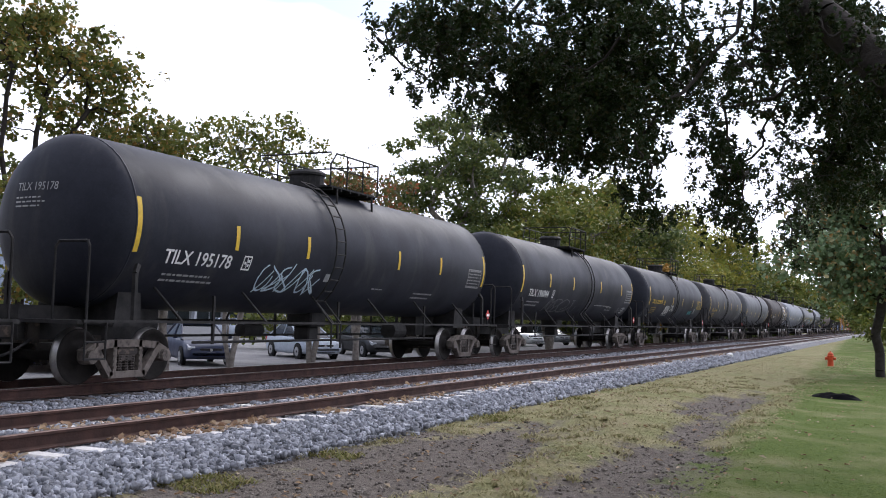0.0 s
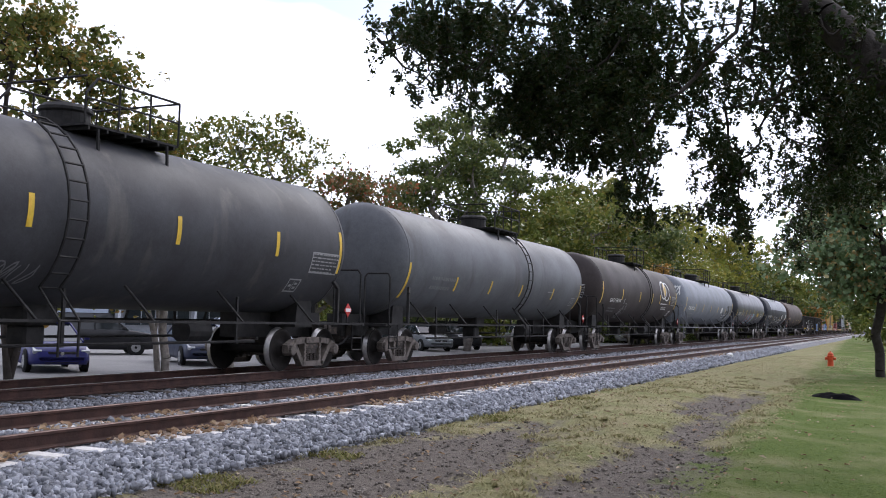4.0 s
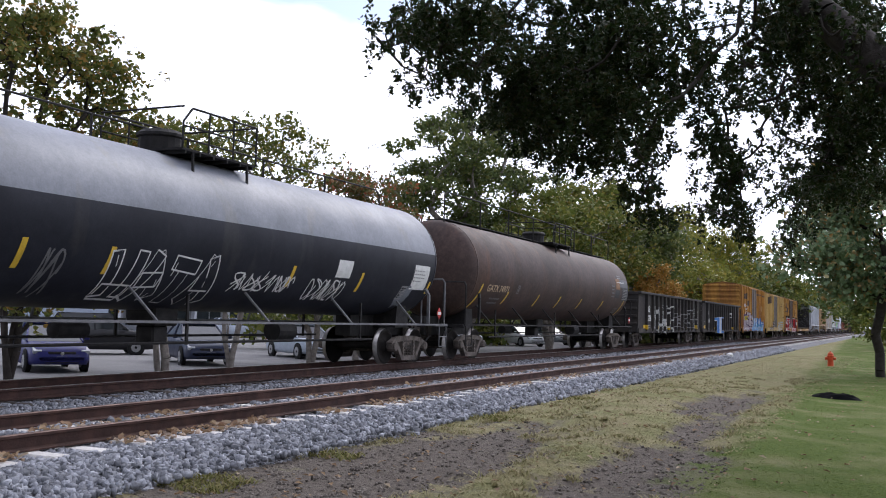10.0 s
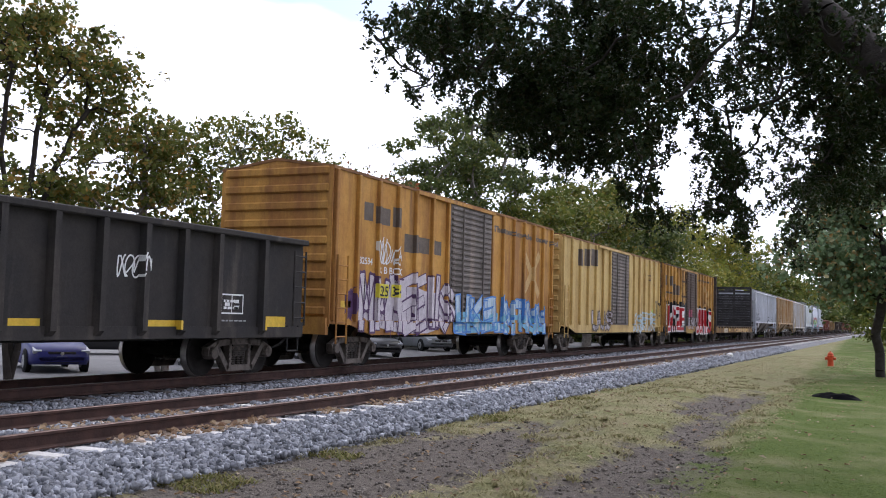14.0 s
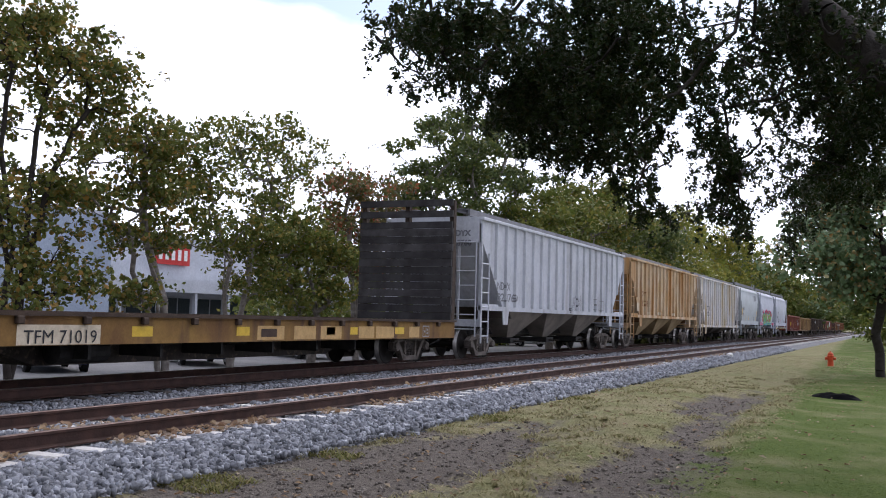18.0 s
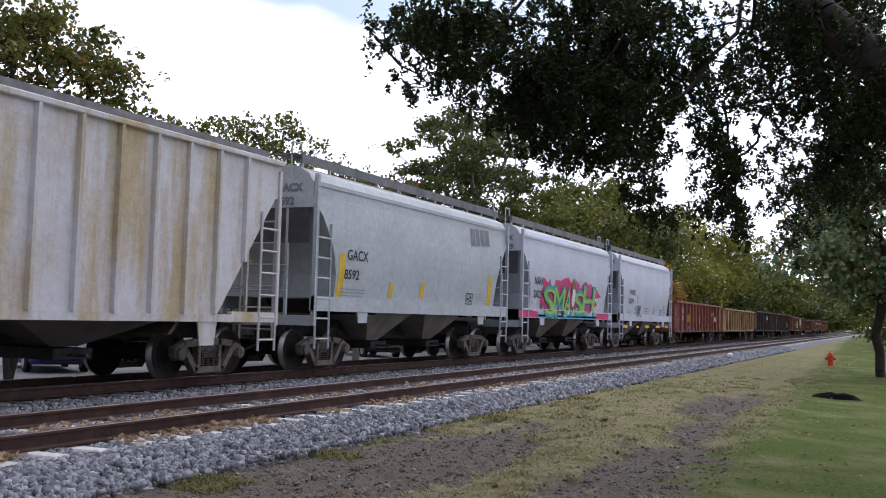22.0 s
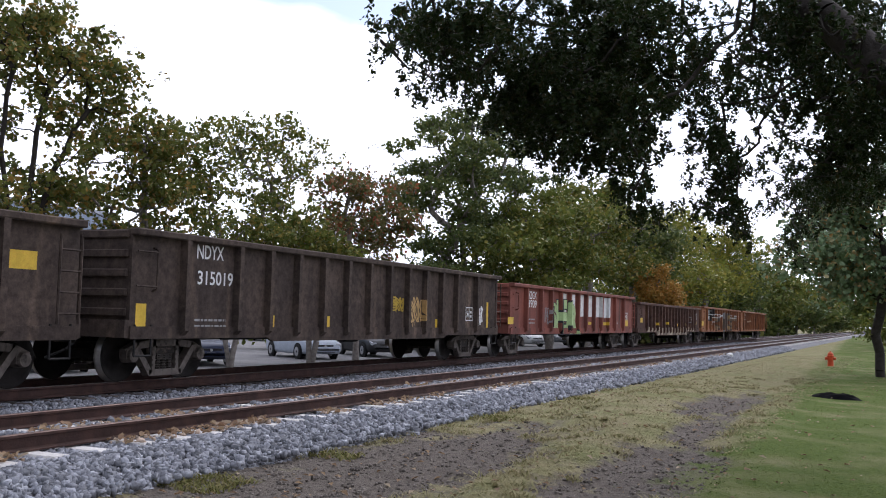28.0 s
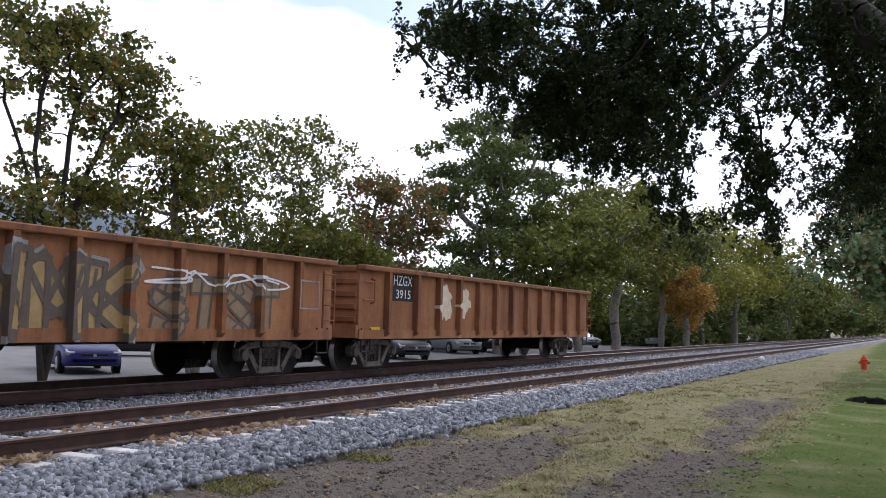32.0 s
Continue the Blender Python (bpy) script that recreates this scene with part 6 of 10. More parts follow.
SEA_GRAPES = [
    # label, foot, lobes, leaf, seed, options
    ("tall sea grape tree with open crown and thin dark stems", (18.83, 21.0, CAR_PARK_SIDE), [
        (-0.54, 0, 9.51, 1.51, 1.6, 0.74, 26), (1.01, 0, 9.33, 1.57, 1.6, 0.7, 26), (2.75, 0, 8.88, 1.15, 1.6, 0.66, 20), (3.16, 0.2, 7.96, 1.06, 1.6, 0.47, 12),
        (0.3, -0.2, 8.21, 1.18, 1.6, 0.61, 12), (-2.01, 0, 8.37, 1.17, 1.6, 1.12, 16), (0.5, 0.3, 5.33, 1.29, 1.6, 0.53, 12), (-1.29, 0, 5.08, 1.04, 1.6, 0.85, 10),
        (0.98, 0, 6.8, 1.45, 1.6, 0.77, 13), (0.2, 0, 4.1, 2.0, 1.5, 0.4, 14), (1.0, -0.3, 3.0, 1.7, 1.3, 0.6, 22), (0.2, -0.2, 2.3, 1.5, 1.2, 0.4, 12)], L_GRAPE, 1, dict(leaf_size=0.074, per_clump=66, stems=5, trunk_r=0.09, clump_r=0.40, bark=M_DARKBARK, fork=0.36)),
    ("sea grape tree with pale forked trunk and reddening leaves", (24.68, 21.0, CAR_PARK_SIDE), [
        (-1.34, 0, 7.42, 1.42, 1.5, 0.45, 16), (-0.28, 0, 7.07, 1.09, 1.5, 0.43, 12), (-3.94, 0, 5.12, 1.31, 1.5, 0.48, 12), (-2.05, 0, 5.36, 1.48, 1.5, 0.64, 14),
        (-2.48, 0, 6.48, 1.83, 1.5, 0.67, 12), (0.07, 0, 5.89, 1.11, 1.5, 0.9, 14), (-1.0, 0, 4.3, 2.4, 1.5, 0.5, 20), (-1.6, 0, 2.5, 0.9, 0.9, 0.3, 6)], L_GRAPE, 2, dict(leaf_size=0.077, per_clump=74, stems=3, trunk_r=0.13, clump_r=0.38, bark=M_BARK)),
    ("thin-leaved sea grape tree with bare grey twigs", (28.23, 21.0, CAR_PARK_SIDE), [
        (-2.34, 0, 7.65, 1.13, 1.5, 0.45, 12), (0.28, 0, 8.15, 1.66, 1.5, 0.48, 14), (2.94, 0, 8.48, 1.66, 1.5, 0.56, 10), (-1.51, 0, 6.35, 1.73, 1.5, 1.05, 20),
        (1.79, 0, 6.38, 1.87, 1.5, 0.94, 18), (-0.48, 0, 4.82, 3.08, 1.5, 0.8, 40), (1.6, 0, 3.3, 1.9, 1.3, 0.8, 24), (2.6, 0, 7.4, 1.6, 1.5, 0.6, 10), (4.17, 0, 7.91, 0.9, 1.5, 0.31, 5)], L_OLIVE, 3, dict(leaf_size=0.070, per_clump=72, stems=4, trunk_r=0.10, clump_r=0.38)),
    ("low bright green sea grape bush beside parked cars", (33.59, 21.0, CAR_PARK_SIDE), [
        (-1.22, 0, 5.2, 2.0, 1.3, 0.7, 24), (-2.34, 0, 4.3, 1.98, 1.3, 0.64, 14), (0.5, 0, 4.4, 1.8, 1.3, 0.68, 14), (-0.4, 0, 2.9, 2.6, 1.3, 0.7, 26)], L_OLIVE, 4, dict(leaf_size=0.085, per_clump=100, stems=3, trunk_r=0.12)),
    ("sea grape tree with red and olive leaves", (37.95, 21.5, CAR_PARK_SIDE), [
        (-1.38, 0, 7.35, 1.68, 1.7, 0.58, 14), (1.25, 0, 7.69, 2.11, 1.7, 0.77, 14), (0.2, 0, 6.04, 3.0, 1.7, 1.13, 28), (-1.72, 0, 5.25, 2.47, 1.7, 0.84, 18),
        (2.9, 0, 6.17, 1.76, 1.7, 1.06, 12), (0.5, 0, 4.2, 2.6, 1.5, 0.6, 14)], L_AUTUMN, 5, dict(leaf_size=0.082, per_clump=94, stems=3, trunk_r=0.14)),
    ("tall dark green tree with layered branches", (54.0, 23.0, CAR_PARK_SIDE), [
        (-2.8, 0, 13.2, 3.0, 3.5, 0.33, 11), (-4.8, 0, 11.4, 2.9, 3.5, 0.32, 11), (-3.4, 0, 10.45, 4.0, 3.5, 0.4, 14), (-5.2, 0, 9.1, 2.7, 3.5, 0.4, 12), (2.2, 0, 13.9, 4.0, 3.5, 0.5, 14),
        (4.0, 0, 12.9, 4.0, 3.5, 0.6, 14), (1.0, 0, 10.6, 5.0, 3.5, 0.6, 18), (-2.0, 0, 8.3, 5.0, 3.5, 0.7, 20), (7.0, 0, 11.0, 4.0, 3.5, 0.9, 16), (-2.0, 0, 6.4, 5.0, 3.5, 0.8, 22),
        (6.0, 0, 8.1, 5.0, 3.5, 1.0, 20), (-3.5, 0, 4.6, 4.0, 3.0, 0.7, 16)], L_DARK, 6, dict(leaf_size=0.105, per_clump=135, stems=3, trunk_r=0.24, clump_r=0.75, squash=0.25)),
    ("broad dense dark green tree beside the track", (60.0, 20.0, CAR_PARK_SIDE), [
        (-8.0, 0, 5.9, 3.2, 3.4, 1.2, 16), (-3.5, 0, 7.6, 3.8, 3.6, 1.3, 22), (1.0, 0, 8.8, 4.0, 3.8, 1.4, 22), (-5.0, 0, 4.3, 3.6, 3.2, 1.1, 18), (2.0, 0, 6.0, 4.2, 3.6, 1.4, 22), (-1.0, 0, 4.0, 4.0, 3.2, 1.0, 18)],
        L_GREEN, 7, dict(leaf_size=0.125, per_clump=150, stems=2, trunk_r=0.26, clump_r=0.8, squash=0.4)),
    ("tall dense green tree with bare lower trunk", (69.0, 20.2, CAR_PARK_SIDE), [
        (-3.0, 0, 9.3, 4.0, 3.8, 1.5, 22), (2.0, 0, 10.7, 4.0, 3.8, 1.5, 24), (5.5, 0, 9.6, 3.5, 3.6, 1.5, 18), (-3.5, 0, 6.0, 4.0, 3.6, 1.2, 20), (2.5, 0, 7.0, 4.4, 3.8, 1.4, 22), (7.0, 0, 6.6, 3.5, 3.4, 1.3, 16)],
        L_OLIVE, 8, dict(leaf_size=0.14, per_clump=140, stems=1, trunk_r=0.34, clump_r=0.9, squash=0.4)),
    ("dark green tree in the roadside row", (84.0, 20.5, CAR_PARK_SIDE), [
        (-2.0, 0, 9.3, 4.2, 3.6, 1.4, 20), (2.5, 0, 8.8, 4.0, 3.6, 1.3, 18), (0, 0, 6.2, 5.0, 4.0, 1.4, 24)], L_DARK, 9, dict(leaf_size=0.16, per_clump=140, stems=2, trunk_r=0.26, clump_r=1.0, squash=0.45)),
]
for lab, foot, lobes, leaf, seed, opt in SEA_GRAPES:
    tree(lab, foot, lobes, leaf, seed, **opt)
ROADSIDE = [
    # label, foot, height, spread, leaf, seed, leaf size
    ("small roadside tree with orange leaves", (77.6, 17.0, -0.7), 6.6, 2.3, L_ORANGE, 21, 0.13),
    ("yellowing roadside tree with dense crown", (95.0, 19.5, -0.7), 13.0, 6.4, L_YELLOW, 22, 0.2),
    ("yellow-green roadside tree with dense crown", (111.0, 19.0, -0.7), 13.6, 7.2, L_YELLOW, 23, 0.23),
    ("green tree behind the roadside row", (103.0, 23.5, -0.7), 12.5, 6.5, L_GREEN, 34, 0.22),
    ("dark green tree far along the railway", (131.0, 20.0, -0.7), 12.0, 7.6, L_DARK, 24, 0.28),
    ("green tree far along the railway", (156.0, 19.0, -0.7), 10.6, 8.4, L_GREEN, 25, 0.34),
    ("dark green tree far along the railway", (186.0, 19.0, -0.7), 9.2, 9.0, L_DARK, 26, 0.4),
    ("green tree far along the railway", (220.0, 18.6, -0.7), 9.0, 10.0, L_GREEN, 27, 0.46),
    ("dark green tree far along the railway", (262.0, 18.0, -0.7), 9.0, 11.0, L_DARK, 28, 0.55),
    ("green tree far along the railway", (320.0, 17.0, -0.7), 9.0, 13.0, L_GREEN, 29, 0.65),
    ("green tree far along the verge", (190.0, -7.0, -0.4), 10.0, 8.0, L_GREEN, 30, 0.42),
    ("green tree far along the verge", (140.0, -10.0, -0.4), 10.0, 7.0, L_DARK, 31, 0.34),
    ("green tree standing on the verge", (80.0, -5.5, -0.4), 9.0, 5.0, L_GREEN, 32, 0.24),
    ("dark green tree standing far off on the verge", (112.0, 0.6, -0.4), 8.0, 4.2, L_DARK, 33, 0.24),
]
for lab, foot, hgt, spr, leaf, seed, size in ROADSIDE:
    tree(lab, foot, crown_lobes(hgt, spr, seed, 0.22, 8, 10), leaf, seed, leaf_size=size, per_clump=88, stems=2, trunk_r=0.25, clump_r=spr * 0.2, squash=0.65, disc=False)
tree("young tree with broad grey-green leaves on the verge", (37.6, 0.40, -0.4), [
    (0.0, 0, 6.6, 1.8, 1.8, 0.8, 18), (0.6, 1.6, 5.6, 1.6, 1.3, 0.8, 18), (0, -1.4, 5.4, 1.8, 1.6, 0.9, 14), (-0.8, 1.9, 4.1, 1.5, 1.2, 0.7, 18), (0.9, 0.4, 4.4, 1.8, 1.6, 0.8, 18),
    (0, 1.2, 3.1, 1.6, 1.1, 0.5, 12), (0, -1.0, 3.2, 1.8, 1.5, 0.7, 14)], L_BROAD, 17, leaf_size=0.085, per_clump=170, stems=1, trunk_r=0.16, bark=M_DARKBARK, clump_r=0.55, fork=0.22)
# tall dark trees behind the viewer's left, on both sides of the railway; unseen, added to shade wagon fronts
for k, (x, y) in enumerate(((-13, 19.5), (-22, 18.5), (-33, 20), (-13, 3.2), (-21, 2.5), (-31, 3.5), (-9, -9))):
    tree("tall dense tree added out of view to darken wagon fronts", (x, y, -0.5), crown_lobes(11.5, 5.0 if y > 0 else 4.4, 90 + k, 0.06, 9, 6), L_DARK, 90 + k, leaf_size=0.34, per_clump=60, stems=2, trunk_r=0.25, clump_r=1.5, disc=False)
# bushy undergrowth behind the parked cars closes the view between the trees
for k in range(22):
    x = 47 + 6.6 * k + 2.0 * math.sin(k * 2.3)
    tree("dark leafy bush behind the parked cars", (x, 30.0 + 1.5 * math.sin(k * 1.7), -0.7), crown_lobes(5.2 + math.sin(k * 3.1), 4.0, 60 + k, 0.05, 6, 4) + [(0, 0, 1.2, 3.6, 2.4, 0.7, 16)], L_DARK if k % 3 else L_GREEN, 60 + k,
         leaf_size=0.2 + 0.012 * k, per_clump=56, stems=3, trunk_r=0.06, clump_r=0.9, disc=False)

for k in range(13):
    x = 92 + 11.0 * k + 2.0 * math.sin(k * 1.3)
    tree("dark leafy bush under the roadside trees", (x, 23.5 + math.sin(k * 2.1), -0.7), crown_lobes(4.4, 5.2, 130 + k, 0.04, 6, 4) + [(0, 0, 1.2, 5.2, 2.4, 0.8, 20)], L_DARK, 130 + k,
         leaf_size=0.3 + 0.016 * k, per_clump=50, stems=3, trunk_r=0.06, clump_r=1.1, disc=False)
for k, (x, y) in enumerate(((88.0, -0.5), (74.0, -2.2), (130.0, 1.6))):
    tree("leafy bush far off on the verge", (x, y, -0.4), crown_lobes(4.6, 2.8, 150 + k, 0.04, 6, 5) + [(0, 0, 1.1, 2.4, 2.2, 0.7, 14)], L_GREEN, 150 + k,
         leaf_size=0.2, per_clump=60, stems=3, trunk_r=0.06, clump_r=0.7, disc=False)


# The big shade tree beside the viewer: each bough carries a few leafy sprays (x, y, z, breadth, height, fullness).
BOUGHS = {}
BOUGHS["west_spray"] = [
    (8.85, 4.74, 4.37, 0.23, 0.16, 0.5), (9.61, 5.29, 4.38, 0.14, 0.18, 0.25), (9.35, 4.67, 3.95, 0.15, 0.09, 0.35),
    (10.01, 4.94, 3.88, 0.19, 0.09, 0.45), (9.94, 5.13, 4.57, 0.16, 0.13, 0.3),
]
BOUGHS["west_limb"] = [
    (8.59, 4.09, 4.17, 0.22, 0.21, 1.3), (8.59, 3.73, 4.16, 0.27, 0.25, 1.5), (10.97, 4.38, 4.72, 0.28, 0.28, 1.1),
    (9.26, 4.1, 3.84, 0.29, 0.15, 1.3), (9.08, 4.25, 4.12, 0.15, 0.12, 0.8), (11.38, 4.75, 4.06, 0.32, 0.16, 0.8),
]
BOUGHS["centre"] = [
    (10.16, 3.64, 3.91, 0.31, 0.28, 1.9), (11.34, 3.63, 4.39, 0.34, 0.31, 1.9), (10.45, 2.96, 4.43, 0.31, 0.31, 1.8),
    (10.82, 3.45, 3.72, 0.29, 0.33, 1.9), (9.57, 2.7, 3.47, 0.26, 0.31, 1.9), (10.57, 3.99, 3.63, 0.33, 0.23, 1.5),
    (11.39, 3.92, 3.44, 0.28, 0.24, 1.4), (10.58, 3.24, 3.14, 0.29, 0.22, 1.3), (11.37, 3.06, 3.26, 0.24, 0.24, 1.0),
    (10.56, 4.08, 4.77, 0.2, 0.16, 0.6),
]
BOUGHS["hanging_a"] = [
    (9.48, 2.33, 3.08, 0.18, 0.28, 0.9), (11.61, 2.71, 3.01, 0.18, 0.3, 0.8), (11.17, 2.53, 2.52, 0.18, 0.14, 0.6),
    (10.11, 2.58, 3.57, 0.24, 0.24, 1.2), (9.45, 2.1, 3.46, 0.22, 0.19, 0.8), (11.68, 3.09, 4.43, 0.35, 0.28, 1.6),
    (10.7, 2.68, 2.69, 0.11, 0.19, 0.5),
]
BOUGHS["hanging_b"] = [
    (11.57, 2.31, 4.2, 0.33, 0.23, 0.9), (12.05, 2.47, 3.87, 0.24, 0.17, 0.6), (11.72, 2.08, 3.41, 0.12, 0.27, 0.7),
    (12.44, 2.12, 2.72, 0.27, 0.14, 0.6), (10.88, 1.65, 3.21, 0.16, 0.24, 0.7), (12.18, 1.77, 2.96, 0.23, 0.26, 0.8),
    (11.13, 1.59, 2.43, 0.14, 0.22, 0.6), (12.47, 2.09, 3.11, 0.14, 0.21, 0.4), (12.31, 1.9, 3.92, 0.21, 0.21, 0.6),
]
BOUGHS["top"] = [
    (9.52, 2.29, 4.2, 0.31, 0.28, 1.02), (9.77, 2.01, 4.27, 0.26, 0.2, 0.78), (10.18, 1.75, 4.0, 0.26, 0.26, 0.72),
    (12.46, 2.0, 5.11, 0.28, 0.2, 0.3), (11.03, 1.41, 4.44, 0.22, 0.22, 0.3), (11.74, 1.18, 4.68, 0.29, 0.29, 1.02),
    (10.64, 1.36, 3.97, 0.27, 0.17, 0.42), (11.42, 1.12, 4.17, 0.28, 0.19, 0.42),
]
BOUGHS["east"] = [
    (11.18, 0.72, 4.42, 0.34, 0.27, 1.18), (11.08, 0.77, 3.9, 0.18, 0.12, 0.5), (11.72, 1.12, 3.59, 0.09, 0.26, 0.31),
    (11.69, 1.22, 3.33, 0.13, 0.09, 0.31), (12.97, 0.64, 3.91, 0.22, 0.31, 0.87), (12.36, 0.3, 4.3, 0.33, 0.46, 1.24),
    (13.21, 0.32, 3.72, 0.39, 0.42, 1.24), (12.83, 0.73, 3.18, 0.31, 0.21, 0.93), (13.06, 1.18, 3.33, 0.29, 0.07, 0.37),
    (12.06, 1.12, 2.85, 0.2, 0.15, 0.31), (10.3, 1.2, 3.46, 0.13, 0.15, 0.25), (12.48, 1.52, 3.16, 0.11, 0.14, 0.15),
]
BOUGHS["limb_cover"] = [
    (9.75, 0.25, 3.95, 0.30, 0.22, 0.41), (9.95, 0.55, 4.25, 0.32, 0.22, 0.45), (10.1, 0.85, 4.45, 0.30, 0.2, 0.45), (10.3, 1.2, 4.7, 0.3, 0.2, 0.41),
    (9.6, -0.05, 3.65, 0.30, 0.22, 0.54), (9.9, 0.1, 3.5, 0.35, 0.16, 0.45), (10.6, 0.5, 4.1, 0.35, 0.3, 0.54),
]
BOUGHS["skirt"] = [
    (16.79, 1.34, 3.43, 0.24, 0.24, 1.0), (16.63, 1.45, 3.0, 0.14, 0.24, 0.5), (16.39, 0.28, 3.52, 0.35, 0.35, 1.5),
    (16.51, 0.73, 3.37, 0.35, 0.23, 1.2), (15.18, 1.37, 2.47, 0.12, 0.25, 0.35),
]
BOUGHS["west_fill"] = [
    (9.61, 4.43, 4.34, 0.34, 0.28, 1.5), (10.12, 5.03, 4.68, 0.24, 0.24, 1.0), (10.1, 4.16, 4.13, 0.35, 0.23, 1.2),
    (10.36, 4.95, 4.14, 0.19, 0.09, 0.5), (10.3, 5.23, 3.98, 0.13, 0.06, 0.3), (9.03, 4.75, 4.02, 0.12, 0.13, 0.28),
]
BOUGHS["centre_fill"] = [
    (9.55, 3.31, 4.04, 0.36, 0.21, 1.4), (11.65, 3.44, 4.38, 0.32, 0.32, 1.6), (10.42, 2.76, 4.47, 0.25, 0.22, 1.5),
    (10.01, 3.65, 3.69, 0.32, 0.22, 1.5), (11.82, 4.07, 3.78, 0.33, 0.26, 1.5), (10.92, 3.07, 3.45, 0.3, 0.34, 1.6),
    (11.84, 3.05, 4.18, 0.28, 0.36, 1.5),
]
BOUGHS["hanging_fill"] = [
    (11.12, 2.54, 4.18, 0.25, 0.34, 1.1), (11.56, 2.63, 3.48, 0.2, 0.38, 0.9), (10.41, 2.48, 2.56, 0.15, 0.23, 0.8),
    (11.67, 2.54, 2.42, 0.12, 0.12, 0.45), (12.26, 2.24, 4.68, 0.25, 0.18, 0.7), (11.41, 2.21, 4.02, 0.28, 0.24, 0.8),
    (12.07, 1.99, 4.3, 0.25, 0.15, 0.9), (11.88, 2.1, 3.68, 0.15, 0.24, 0.5),
]
BOUGHS["curtain"] = [
    (10.51, 1.65, 3.17, 0.13, 0.23, 0.9), (12.28, 1.82, 3.07, 0.18, 0.32, 1.1), (11.93, 1.7, 2.62, 0.19, 0.24, 1.0),
    (11.05, 1.97, 2.49, 0.15, 0.1, 0.55), (10.59, 1.45, 2.18, 0.11, 0.13, 0.45), (12.49, 1.79, 4.22, 0.32, 0.13, 0.8),
    (11.59, 1.48, 4.27, 0.25, 0.17, 0.8), (12.3, 1.46, 3.65, 0.05, 0.22, 0.5),
]
BOUGHS["east_fill"] = [
    (12.67, 1.48, 4.19, 0.25, 0.18, 0.6), (12.39, 1.21, 3.82, 0.18, 0.25, 0.6), (12.96, 1.2, 3.54, 0.16, 0.16, 0.5),
    (11.69, 0.9, 3.79, 0.19, 0.23, 0.9), (12.71, 0.88, 4.5, 0.32, 0.32, 1.1), (11.95, 0.59, 3.93, 0.26, 0.34, 1.4),
    (13.3, 0.52, 3.61, 0.29, 0.39, 1.6), (13.08, 0.71, 3.43, 0.25, 0.25, 1.3), (11.24, 0.19, 3.53, 0.28, 0.42, 1.5),
    (10.92, 0.99, 4.37, 0.28, 0.22, 1.0), (11.02, 1.17, 4.67, 0.23, 0.14, 0.9),
]
BOUGHS["brow"] = [
    (9.94, 3.78, 4.62, 0.26, 0.17, 1.1), (10.29, 3.41, 4.79, 0.26, 0.17, 1.1), (10.24, 3.02, 4.77, 0.24, 0.17, 1.2), (10.98, 2.9, 5.0, 0.26, 0.18, 1.2),
    (11.0, 2.6, 4.9, 0.28, 0.2, 1.0), (11.05, 0.75, 4.75, 0.3, 0.2, 1.2), (11.1, 0.35, 4.6, 0.3, 0.25, 1.3),
]
BOUGHS["low_skirt"] = [
    (16.67, 1.46, 3.78, 0.33, 0.12, 0.6), (14.9, 1.56, 3.39, 0.15, 0.09, 0.35), (15.7, 1.21, 3.27, 0.24, 0.15, 0.8),
    (14.83, 0.77, 3.24, 0.37, 0.29, 1.4), (15.35, 1.18, 2.8, 0.18, 0.23, 0.7), (14.7, 1.69, 3.01, 0.15, 0.15, 0.45),
    (14.81, 1.32, 2.36, 0.1, 0.29, 0.35),
]


SWAYING = []


